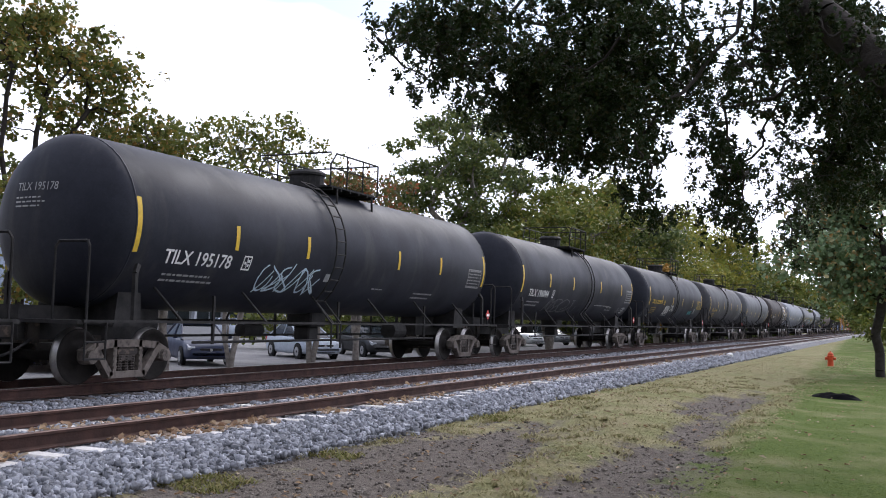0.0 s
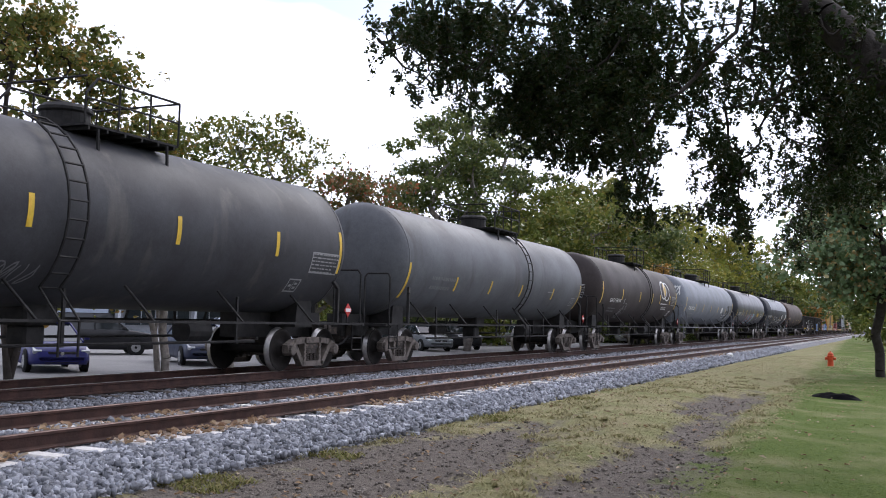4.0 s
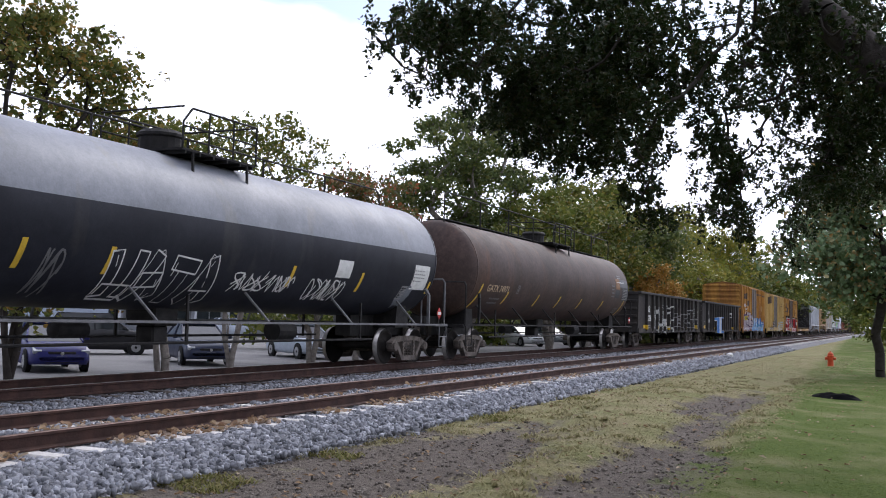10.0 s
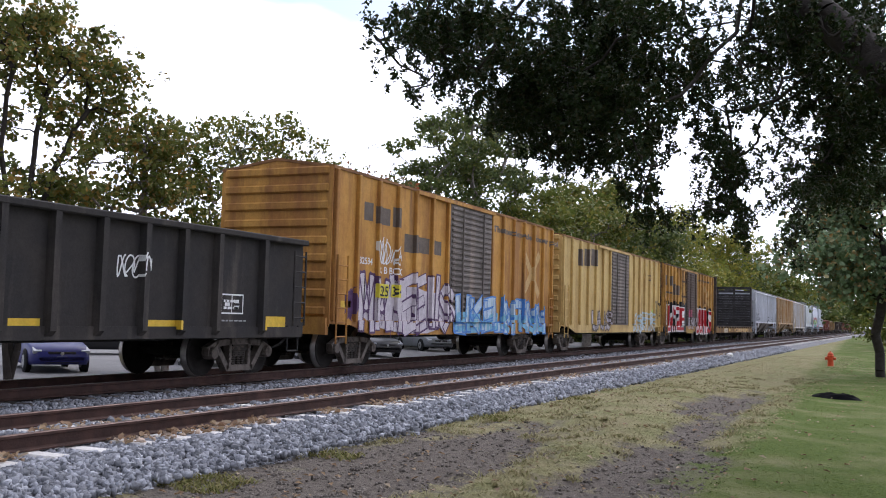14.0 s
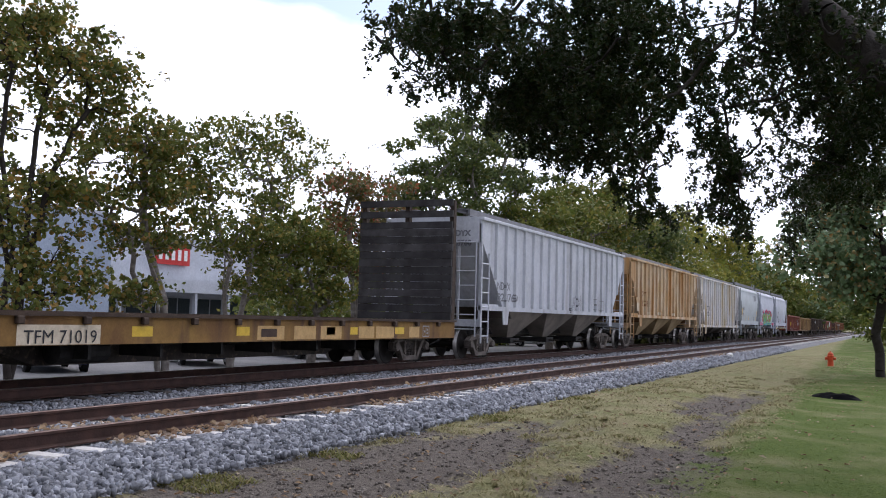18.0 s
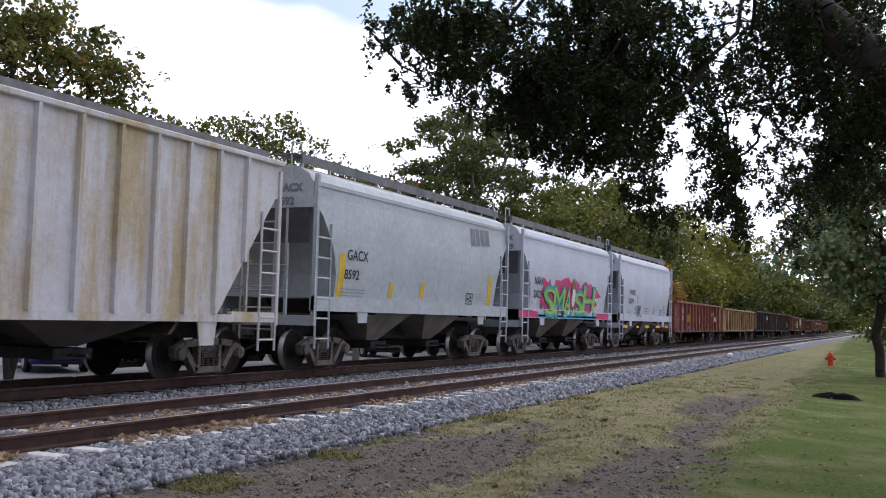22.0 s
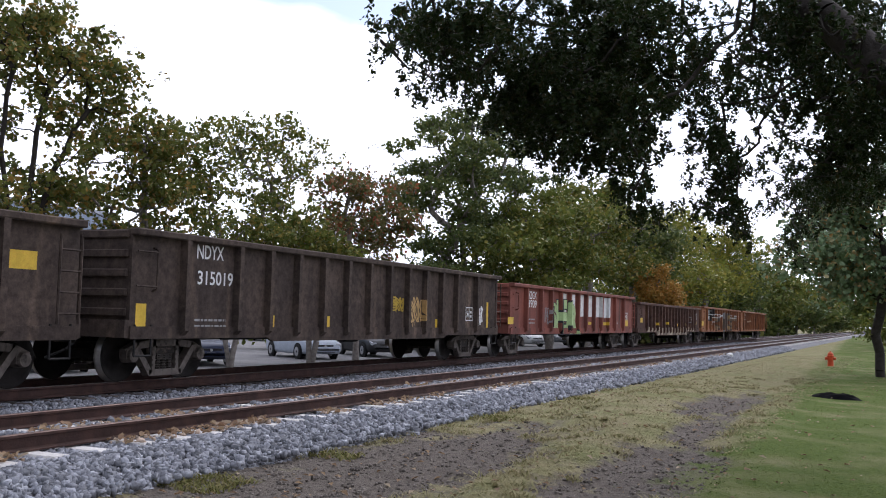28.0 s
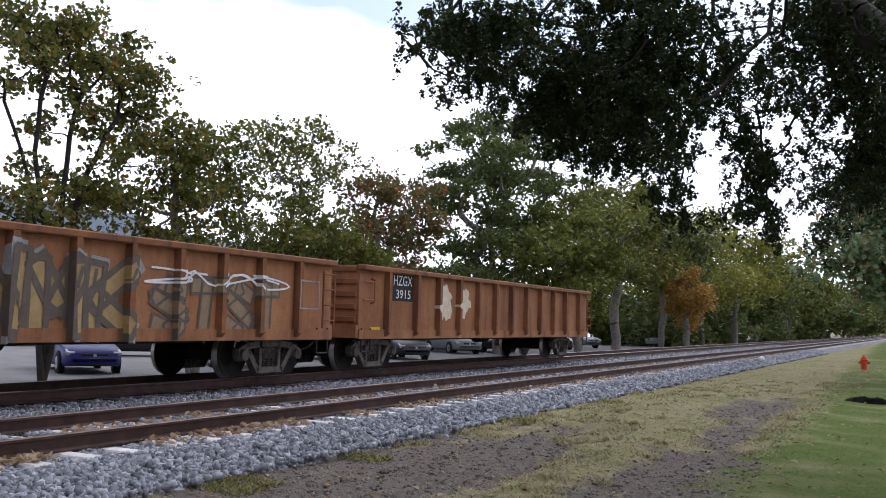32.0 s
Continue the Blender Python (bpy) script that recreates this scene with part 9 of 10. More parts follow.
mark(15, "rect", 2.61, 2.89, 0.65, 0.61, G_SOOT)
mark(15, "rect", 3.45, 2.91, 0.47, 0.55, G_SOOT)
mark(15, "rect", 4.07, 2.91, 0.46, 0.53, G_SOOT)
letters(15, 10.06, 3.93, 5.65, 0.25, "The nationwide boxcar pool", G_SOOT, bold=0.06)
mark(15, "spikes", 0.2, 0.80, 6.2, 1.80, M_DARK, seed=501)
mark(15, "spikes", 9.55, 0.62, 5.8, 1.86, M_DARK, seed=507)
letters(15, 0.92, 0.83, 0.77, 1.41, "L", M_WHITE, bold=0.32, layer=1)
letters(15, 0.92, 0.83, 0.77, 1.41, "L", G_RED, bold=0.02, layer=3)
letters(15, 1.68, 0.85, 0.83, 1.34, "A", M_WHITE, bold=0.32, layer=1)
letters(15, 1.68, 0.85, 0.83, 1.34, "A", G_RED, bold=0.02, layer=3)
letters(15, 2.51, 0.87, 0.87, 1.34, "Y", M_WHITE, bold=0.32, layer=1)
letters(15, 2.51, 0.87, 0.87, 1.34, "Y", G_RED, bold=0.02, layer=3)
letters(15, 3.38, 0.87, 0.99, 1.34, "Z", M_WHITE, bold=0.32, layer=1)
letters(15, 3.38, 0.87, 0.99, 1.34, "Z", G_RED, bold=0.02, layer=3)
letters(15, 4.38, 0.86, 1.14, 1.31, "E", M_WHITE, bold=0.32, layer=1)
letters(15, 4.38, 0.86, 1.14, 1.31, "E", G_RED, bold=0.02, layer=3)
letters(15, 9.81, 0.67, 0.95, 1.53, "B", M_WHITE, bold=0.32, layer=1)
letters(15, 9.81, 0.67, 0.95, 1.53, "B", G_RED, bold=0.02, layer=3)
letters(15, 10.74, 0.67, 1.05, 1.52, "U", M_WHITE, bold=0.32, layer=1)
letters(15, 10.74, 0.67, 1.05, 1.52, "U", G_RED, bold=0.02, layer=3)
letters(15, 11.76, 0.67, 1.09, 1.51, "H", M_WHITE, bold=0.32, layer=1)
letters(15, 11.76, 0.67, 1.09, 1.51, "H", G_RED, bold=0.02, layer=3)
letters(15, 12.82, 0.68, 1.13, 1.48, "R", M_WHITE, bold=0.32, layer=1)
letters(15, 12.82, 0.68, 1.13, 1.48, "R", G_RED, bold=0.02, layer=3)
letters(15, 13.91, 0.69, 1.22, 1.43, "S", M_WHITE, bold=0.32, layer=1)
letters(15, 13.91, 0.69, 1.22, 1.43, "S", G_RED, bold=0.02, layer=3)
mark(15, "scrawl", 6.78, 1.69, 1.09, 0.43, G_PINK, n=3, seed=111, line=0.05)
mark(15, "scrawl", 6.74, 0.96, 2.6, 0.68, G_LILAC, n=7, seed=112, line=0.045)
mark(15, "rect", 0.72, 2.92, 1.35, 0.10, G_SOOT)
mark(15, "rect", 0.72, 2.62, 0.10, 0.30, G_SOOT)
mark(15, "rect", 1.97, 2.62, 0.10, 0.30, G_SOOT)
mark(15, "cross", 12.71, 2.34, 1.5, 1.27, G_TANFADE)
mark(15, "rect", 6.65, 0.68, 2.0, 0.19, G_OCHRE)
mark(15, "blob", 0.09, 0.81, 0.42, 0.26, G_GHOST, rough=0.1)
mark(16, "rect", 3.79, 0.69, 1.65, 0.30, G_PALE)
letters(16, 3.91, 0.71, 1.44, 0.2, "TFM 71019", M_INKBLACK, layer=1)
for x_, w_ in ((6.15, 0.5), (9.0, 0.42), (12.3, 0.36), (13.35, 0.34), (15.6, 0.5)):
    mark(16, "rect", x_, 0.80, w_, 0.17, M_YELLOW)
for x_, w_ in ((9.68, 0.95), (11.0, 0.85), (12.05, 0.9), (13.75, 0.75), (14.6, 0.95), (16.4, 0.6)):
    mark(16, "rect", x_, 0.71, w_, 0.28, G_TANFADE)
mark(16, "rect", 9.80, 0.77, 0.55, 0.16, P_FLATRUST, layer=1)
mark(16, "frame", 17.2, 0.72, 0.4, 0.3, M_FADED)
letters(17, 1.45, 2.17, 1.14, 0.25, "NDYX", G_GREYINK, bold=0.05)
letters(17, 1.47, 1.81, 1.8, 0.26, "828760", G_GREYINK, bold=0.05)
mark(17, "scrawl", 8.99, 1.56, 0.59, 0.64, G_GREYINK, n=2, seed=121, line=0.03)
mark(17, "scrawl", 9.77, 1.58, 0.78, 0.65, G_GREYINK, n=2, seed=122, line=0.03)
mark(17, "frame", 12.35, 1.72, 0.62, 0.45, M_FADED)
mark(17, "frame", 13.18, 1.7, 0.82, 0.43, M_FADED)
letters(18, 2.09, 2.58, 1.2, 0.24, "NDYX", G_RUSTY, bold=0.05)
letters(18, 2.07, 2.07, 2.0, 0.28, "412489", G_RUSTY, bold=0.05)
mark(18, "rect", 1.38, 1.83, 0.46, 0.39, G_PALE)
mark(18, "rect", 3.6, 1.66, 0.62, 0.15, G_PALE)
mark(18, "rect", 6.09, 1.68, 0.61, 0.14, G_PALE)
mark(18, "rect", 9.74, 1.67, 0.84, 0.15, G_PALE)
letters(19, 2.62, 2.18, 1.08, 0.3, "TFOX", G_GREYINK, bold=0.05)
letters(19, 2.41, 1.82, 1.14, 0.28, "302 76", G_GREYINK, bold=0.05)
letters(20, 1.41, 2.51, 0.95, 0.24, "GACX", M_INKBLACK, bold=0.05)
letters(20, 1.33, 2.07, 0.67, 0.22, "8592", M_INKBLACK, bold=0.05)
mark(20, "bars", 1.21, 1.66, 1.2, 0.22, M_FADED, n=3)
mark(20, "rect", 8.69, 3.39, 0.34, 0.52, G_GREYINK)
mark(20, "rect", 9.09, 3.42, 0.27, 0.51, G_GREYINK)
mark(20, "rect", 9.43, 3.44, 0.31, 0.5, G_GREYINK)
mark(20, "rect", 9.81, 3.46, 0.34, 0.49, G_GREYINK)
mark(20, "rect", 1.06, 1.66, 0.27, 0.98, M_YELLOW)
mark(20, "rect", 10.05, 1.66, 0.31, 0.89, M_YELLOW)
mark(20, "frame", 8.45, 1.65, 0.49, 0.33, M_INKBLACK)
mark(20, "bars", 9.28, 1.76, 0.59, 0.26, M_FADED, n=3)
mark(20, "rect", 3.58, 1.69, 0.2, 0.39, M_YELLOW)
mark(20, "rect", 5.34, 1.74, 0.23, 0.42, M_YELLOW)
letters(21, 1.34, 2.49, 0.85, 0.28, "NAHX", M_INKBLACK, bold=0.05)
letters(21, 1.27, 2.03, 0.93, 0.26, "328229", M_INKBLACK, bold=0.05)
mark(21, "blob", 2.01, 1.42, 1.3, 1.38, G_PINK, rough=0.3)
mark(21, "blob", 2.89, 1.56, 4.13, 1.26, G_PINK, rough=0.22)
mark(21, "blob", 5.89, 1.57, 3.67, 1.22, G_PINK, rough=0.25)
letters(21, 2.3, 1.37, 1.29, 1.13, "S", M_INKBLACK, bold=0.16, layer=1)
letters(21, 2.3, 1.37, 1.29, 1.13, "S", G_TEAL, bold=0.1, layer=2)
letters(21, 2.3, 1.46, 1.3, 0.94, "S", G_LIME, bold=0.0, layer=3)
letters(21, 3.49, 1.39, 1.3, 1.14, "M", M_INKBLACK, bold=0.16, layer=1)
letters(21, 3.49, 1.39, 1.3, 1.14, "M", G_TEAL, bold=0.1, layer=2)
letters(21, 3.49, 1.49, 1.31, 0.95, "M", G_LIME, bold=0.0, layer=3)
letters(21, 4.82, 1.42, 0.86, 1.1, "A", M_INKBLACK, bold=0.16, layer=1)
letters(21, 4.82, 1.42, 0.86, 1.1, "A", G_TEAL, bold=0.1, layer=2)
letters(21, 4.82, 1.52, 0.87, 0.9, "A", G_LIME, bold=0.0, layer=3)
letters(21, 6.02, 1.44, 1.28, 1.02, "S", M_INKBLACK, bold=0.16, layer=1)
letters(21, 6.02, 1.44, 1.28, 1.02, "S", G_TEAL, bold=0.1, layer=2)
letters(21, 6.01, 1.55, 1.29, 0.8, "S", G_LIME, bold=0.0, layer=3)
letters(21, 7.21, 1.47, 1.68, 1.18, "H", M_INKBLACK, bold=0.16, layer=1)
letters(21, 7.21, 1.47, 1.68, 1.18, "H", G_TEAL, bold=0.1, layer=2)
letters(21, 7.2, 1.58, 1.69, 0.95, "H", G_LIME, bold=0.0, layer=3)
mark(21, "blob", 5.6, 1.75, 0.62, 1.15, G_RUSTY, rough=0.1, layer=2)
mark(21, "blob", 5.68, 1.8, 0.46, 0.7, M_WHITE, rough=0.12, layer=3)
mark(21, "rect", 1.65, 1.32, 7.41, 0.2, G_SKY)
mark(21, "rect", -0.3, 1.34, 1.94, 0.24, G_PINK)
mark(21, "rect", 9.08, 1.34, 1.96, 0.24, G_PINK)
mark(21, "scrawl", 1.15, 1.57, 0.47, 0.41, M_WHITE, n=2, seed=131, line=0.06)
mark(21, "scrawl", 9.06, 1.73, 1.09, 0.46, M_WHITE, n=2, seed=132, line=0.05)
mark(21, "rect", 1.65, 1.37, 7.42, 0.07, G_LEMON)
letters(22, 1.94, 2.55, 1.12, 0.26, "WWUX", M_INKBLACK, bold=0.05)
letters(22, 1.88, 2.13, 0.88, 0.25, "16074", M_INKBLACK, bold=0.05)
mark(22, "frame", 3.45, 2.33, 0.25, 0.23, M_FADED)
mark(22, "scrawl", 3.24, 1.53, 1.08, 0.55, M_INKBLACK, n=5, seed=141, line=0.03)
mark(22, "bars", 1.78, 1.61, 0.9, 0.24, M_FADED, n=3)
mark(22, "bars", 5.15, 1.7, 1.0, 0.32, G_PINK, n=4)
mark(22, "scrawl", 9.32, 1.58, 0.65, 0.68, G_GREYINK, n=2, seed=142, line=0.03)
mark(22, "frame", 8.62, 1.65, 0.54, 0.3, M_INKBLACK)
mark(22, "scrawl", 6.97, 1.71, 0.59, 0.37, G_GHOST, n=3, seed=143, line=0.02)
mark(22, "rect", 0.64, 1.0, 0.86, 0.14, M_YELLOW)
mark(22, "rect", 3.25, 0.99, 0.44, 0.11, M_YELLOW)
mark(22, "rect", 5.12, 0.99, 0.83, 0.13, M_YELLOW)
mark(22, "rect", 7.53, 0.99, 0.92, 0.13, M_YELLOW)
mark(22, "rect", 9.8, 0.99, 0.76, 0.12, M_YELLOW)
letters(23, 1.79, 1.92, 0.81, 0.25, "HZGX", M_WHITE, bold=0.05)
letters(23, 1.82, 1.48, 0.75, 0.25, "3802", M_WHITE, bold=0.05)
mark(23, "bars", 1.77, 1.09, 0.81, 0.21, M_FADED, n=2)
mark(23, "rect", 5.18, 1.33, 0.55, 0.89, M_WHITE)
mark(23, "rect", 6.28, 1.31, 0.48, 0.9, M_WHITE)
mark(23, "rect", 7.38, 1.31, 0.52, 0.91, M_WHITE)
mark(23, "rect", 8.47, 1.31, 0.56, 0.9, M_WHITE)
mark(23, "rect", 9.6, 1.3, 0.56, 0.92, M_WHITE)
mark(23, "rect", 10.67, 1.29, 0.59, 0.92, M_WHITE)
mark(23, "scrawl", 5.06, 0.91, 0.65, 0.3, M_WHITE, n=4, seed=150, line=0.025)
mark(23, "scrawl", 6.15, 0.91, 0.62, 0.32, M_WHITE, n=4, seed=151, line=0.025)
mark(23, "scrawl", 7.18, 0.91, 0.76, 0.33, M_WHITE, n=4, seed=152, line=0.025)
mark(23, "scrawl", 8.28, 0.91, 0.66, 0.35, M_WHITE, n=4, seed=153, line=0.025)
mark(23, "scrawl", 9.39, 0.91, 0.66, 0.37, M_WHITE, n=4, seed=154, line=0.025)
mark(23, "scrawl", 10.5, 0.91, 0.67, 0.39, M_WHITE, n=4, seed=155, line=0.025)
mark(23, "scrawl", 4.02, 1.45, 0.68, 0.73, M_FADED, n=4, seed=160, line=0.025)
mark(23, "scrawl", 3.87, 0.77, 0.88, 0.38, M_FADED, n=4, seed=161, line=0.03)
mark(23, "frame", 12.91, 1.44, 0.64, 0.32, M_WHITE)
mark(23, "rect", 3.83, 1.35, 0.13, 0.47, M_YELLOW)
mark(23, "rect", 7.1, 1.25, 0.16, 0.5, M_YELLOW)
mark(23, "rect", 9.38, 1.34, 0.16, 0.5, M_YELLOW)
mark(23, "rect", 12.71, 1.03, 0.18, 0.61, M_YELLOW)
mark(23, "scrawl", 11.84, 1.26, 0.63, 0.8, M_FADED, n=4, seed=162, line=0.025)
mark(23, "scrawl", 12.87, 1.81, 0.56, 0.4, M_FADED, n=4, seed=163, line=0.025)
mark(23, "scrawl", 15.05, 1.17, 0.68, 1.17, M_FADED, n=4, seed=164, line=0.025)
letters(24, 1.93, 1.91, 0.93, 0.26, "HZGX", M_WHITE, bold=0.05)
letters(24, 1.98, 1.6, 0.82, 0.25, "3942", M_WHITE, bold=0.05)
mark(24, "rect", 0.18, 0.77, 1.04, 0.24, M_YELLOW)
mark(24, "scrawl", 4.05, 1.25, 1.25, 0.56, G_RUSTY, n=3, seed=171, line=0.025)
mark(24, "scrawl", 6.72, 1.28, 1.12, 0.54, G_RUSTY, n=3, seed=172, line=0.025)
mark(25, "scrawl", 7.82, 1.65, 0.71, 0.7, M_WHITE, n=5, seed=181, line=0.025)
mark(25, "frame", 12.98, 1.11, 0.56, 0.43, M_WHITE)
mark(25, "bars", 11.97, 1.34, 0.43, 0.27, M_FADED, n=2)
mark(25, "rect", 7.83, 1.03, 0.49, 0.13, M_YELLOW)
mark(25, "rect", 10.86, 1.01, 0.66, 0.2, M_YELLOW)
mark(25, "rect", 14.49, 1.79, 0.55, 0.27, M_YELLOW)
letters(26, 1.67, 2.2, 0.76, 0.25, "NDYX", M_WHITE, bold=0.05)
letters(26, 1.72, 1.73, 1.01, 0.25, "315019", M_WHITE, bold=0.05)
mark(26, "bars", 1.66, 0.93, 0.93, 0.22, M_FADED, n=2)
mark(26, "frame", 14.0, 1.17, 0.55, 0.4, M_WHITE)
mark(26, "bars", 14.06, 1.25, 0.42, 0.26, M_FADED, n=2)
mark(26, "rect", 15.62, 0.85, 0.14, 0.9, M_YELLOW)
mark(26, "chunk_lines", 14.88, 1.08, 0.42, 0.55, M_WHITE, seed=191, n=3, line=0.035)
mark(26, "rect", 0.14, 0.86, 0.25, 0.49, M_YELLOW)
mark(26, "rect", 4.06, 0.75, 0.12, 0.45, M_YELLOW)
mark(26, "rect", 6.2, 0.71, 0.14, 0.5, M_YELLOW)
mark(26, "rect", 9.2, 0.71, 0.14, 0.46, M_YELLOW)
mark(26, "rect", 11.9, 0.72, 0.14, 0.48, M_YELLOW)
mark(26, "chunk_lines", 9.30, 1.40, 0.62, 0.32, G_DULLYEL, seed=192, n=3, line=0.035)
mark(26, "chunk_lines", 10.25, 1.12, 0.78, 0.62, G_TANFADE, seed=195, n=3, line=0.04)
letters(27, 1.73, 1.97, 0.87, 0.26, "HZGX", M_WHITE, bold=0.05)
letters(27, 1.77, 1.67, 0.85, 0.27, "3909", M_WHITE, bold=0.05)
mark(27, "bars", 1.59, 1.09, 0.99, 0.25, M_FADED, n=2)
mark(27, "rect", 5.6, 1.35, 0.49, 0.93, M_WHITE)
mark(27, "rect", 6.75, 1.4, 0.46, 0.88, M_WHITE)
mark(27, "rect", 7.93, 1.43, 0.47, 0.86, M_WHITE)
mark(27, "rect", 9.11, 1.43, 0.52, 0.87, M_WHITE)
mark(27, "rect", 10.26, 1.43, 0.52, 0.86, M_WHITE)
mark(27, "rect", 11.47, 1.42, 0.57, 0.86, M_WHITE)
letters(27, 4.18, 0.91, 0.62, 0.95, "S", M_INKBLACK, bold=0.42, layer=2)
letters(27, 4.18, 0.91, 0.62, 0.95, "S", G_MINT, bold=0.2, layer=3)
letters(27, 4.84, 0.84, 0.6, 1.13, "H", M_INKBLACK, bold=0.42, layer=2)
letters(27, 4.84, 0.84, 0.6, 1.13, "H", G_MINT, bold=0.2, layer=3)
letters(27, 5.43, 0.81, 0.64, 1.18, "E", M_INKBLACK, bold=0.42, layer=2)
letters(27, 5.43, 0.81, 0.64, 1.18, "E", G_MINT, bold=0.2, layer=3)
letters(27, 6.0, 0.81, 0.67, 1.14, "A", M_INKBLACK, bold=0.42, layer=2)
letters(27, 6.0, 0.81, 0.67, 1.14, "A", G_MINT, bold=0.2, layer=3)
letters(27, 6.6, 0.78, 0.82, 1.06, "R", M_INKBLACK, bold=0.42, layer=2)
letters(27, 6.6, 0.78, 0.82, 1.06, "R", G_MINT, bold=0.2, layer=3)
mark(27, "rect", -0.18, 1.09, 0.52, 0.23, M_YELLOW)
mark(27, "rect", 15.25, 1.07, 0.5, 0.27, M_YELLOW)
mark(27, "frame", 15.13, 1.35, 0.51, 0.34, M_WHITE)
mark(27, "rect", 8.9, 1.11, 0.67, 0.12, M_YELLOW)
mark(27, "rect", 11.22, 1.1, 0.71, 0.13, M_YELLOW)
mark(27, "bars", 13.47, 1.14, 0.46, 0.15, M_FADED, n=2)
mark(27, "scrawl", 3.57, 1.08, 0.49, 0.65, M_FADED, n=2, seed=193, line=0.03)
mark(28, "rect", 0.63, 1.26, 0.49, 0.23, M_YELLOW)
mark(28, "rect", 3.95, 1.14, 0.56, 0.13, M_YELLOW)
mark(28, "rect", 6.59, 1.19, 0.53, 0.13, M_YELLOW)
mark(28, "rect", 9.12, 1.13, 0.67, 0.12, M_YELLOW)
mark(28, "rect", 11.64, 1.14, 0.66, 0.13, M_YELLOW)
mark(28, "rect", 14.98, 1.2, 0.86, 0.24, M_YELLOW)
mark(28, "frame", 13.04, 1.32, 0.47, 0.35, M_FADED)
mark(28, "scrawl", 15.31, 1.52, 0.62, 0.39, M_WHITE, n=4, seed=201, line=0.02)
letters(28, 2.12, 1.78, 0.34, 0.24, "HZ", M_FADED, bold=0.05)
letters(28, 2.12, 1.48, 0.36, 0.24, "38", M_FADED, bold=0.05)
mark(28, "bars", 2.95, 1.80, 0.30, 0.2, M_FADED, n=2)
letters(28, 2.95, 1.48, 0.28, 0.24, "33", M_FADED, bold=0.05)
mark(28, "rect", 3.55, 1.42, 0.42, 0.22, G_GREYINK)
letters(29, 1.99, 1.91, 0.91, 0.28, "HZGX", M_WHITE, layer=1, bold=0.05)
letters(29, 2.06, 1.58, 0.76, 0.27, "3941", M_WHITE, layer=1, bold=0.05)
mark(29, "rect", 1.85, 1.5, 1.2, 0.78, P_GON)
mark(29, "rect", 3.35, 1.75, 0.8, 0.6, P_GON)
mark(29, "chunks", 4.4, 0.82, 3.0, 1.05, G_GREYBROWN, seed=301, n=3)
mark(29, "chunk_lines", 4.4, 0.82, 3.0, 1.05, G_SOOT, seed=301, n=3, line=0.06, layer=1)
mark(29, "chunks", 7.8, 0.80, 3.4, 1.35, M_FADED, seed=303, n=3)
mark(29, "chunks", 7.9, 0.85, 3.2, 1.2, G_KHAKI, seed=303, n=3, layer=1)
mark(29, "chunk_lines", 7.95, 0.88, 3.1, 1.15, G_SOOT, seed=303, n=3, line=0.11, layer=2)
mark(29, "chunks", 11.5, 0.85, 3.6, 0.95, G_GREYBROWN, seed=305, n=4)
mark(29, "chunk_lines", 11.5, 0.85, 3.6, 0.95, G_SOOT, seed=305, n=4, line=0.05, layer=1)
mark(29, "scrawl", 4.4, 1.72, 3.0, 0.28, M_WHITE, n=4, seed=214, line=0.04, layer=2)
mark(29, "scrawl", 11.4, 1.72, 3.8, 0.26, M_WHITE, n=4, seed=215, line=0.035, layer=2)
mark(29, "scrawl", 3.14, 1.16, 0.89, 0.79, M_WHITE, n=3, seed=211, line=0.03)
mark(29, "rect", -0.08, 1.17, 0.71, 0.29, M_YELLOW)
mark(29, "frame", 15.55, 1.38, 0.9, 0.59, M_FADED)
letters(30, 1.55, 2.03, 0.93, 0.24, "HZGX", M_WHITE, layer=1)
letters(30, 1.68, 1.72, 0.73, 0.21, "3915", M_WHITE, layer=1)
mark(30, "rect", 1.52, 1.66, 1.03, 0.64, M_DARK)
mark(30, "blob", 3.88, 1.23, 0.98, 0.87, G_PALE, rough=0.35)
mark(30, "blob", 5.09, 1.32, 0.85, 0.76, G_PALE, rough=0.35)
mark(30, "rect", 0.54, 0.85, 0.43, 0.18, M_YELLOW)


def zones_half(x, z, flat):
    return 0 if x < -flat + 2.9 or z < 0.15 else 1


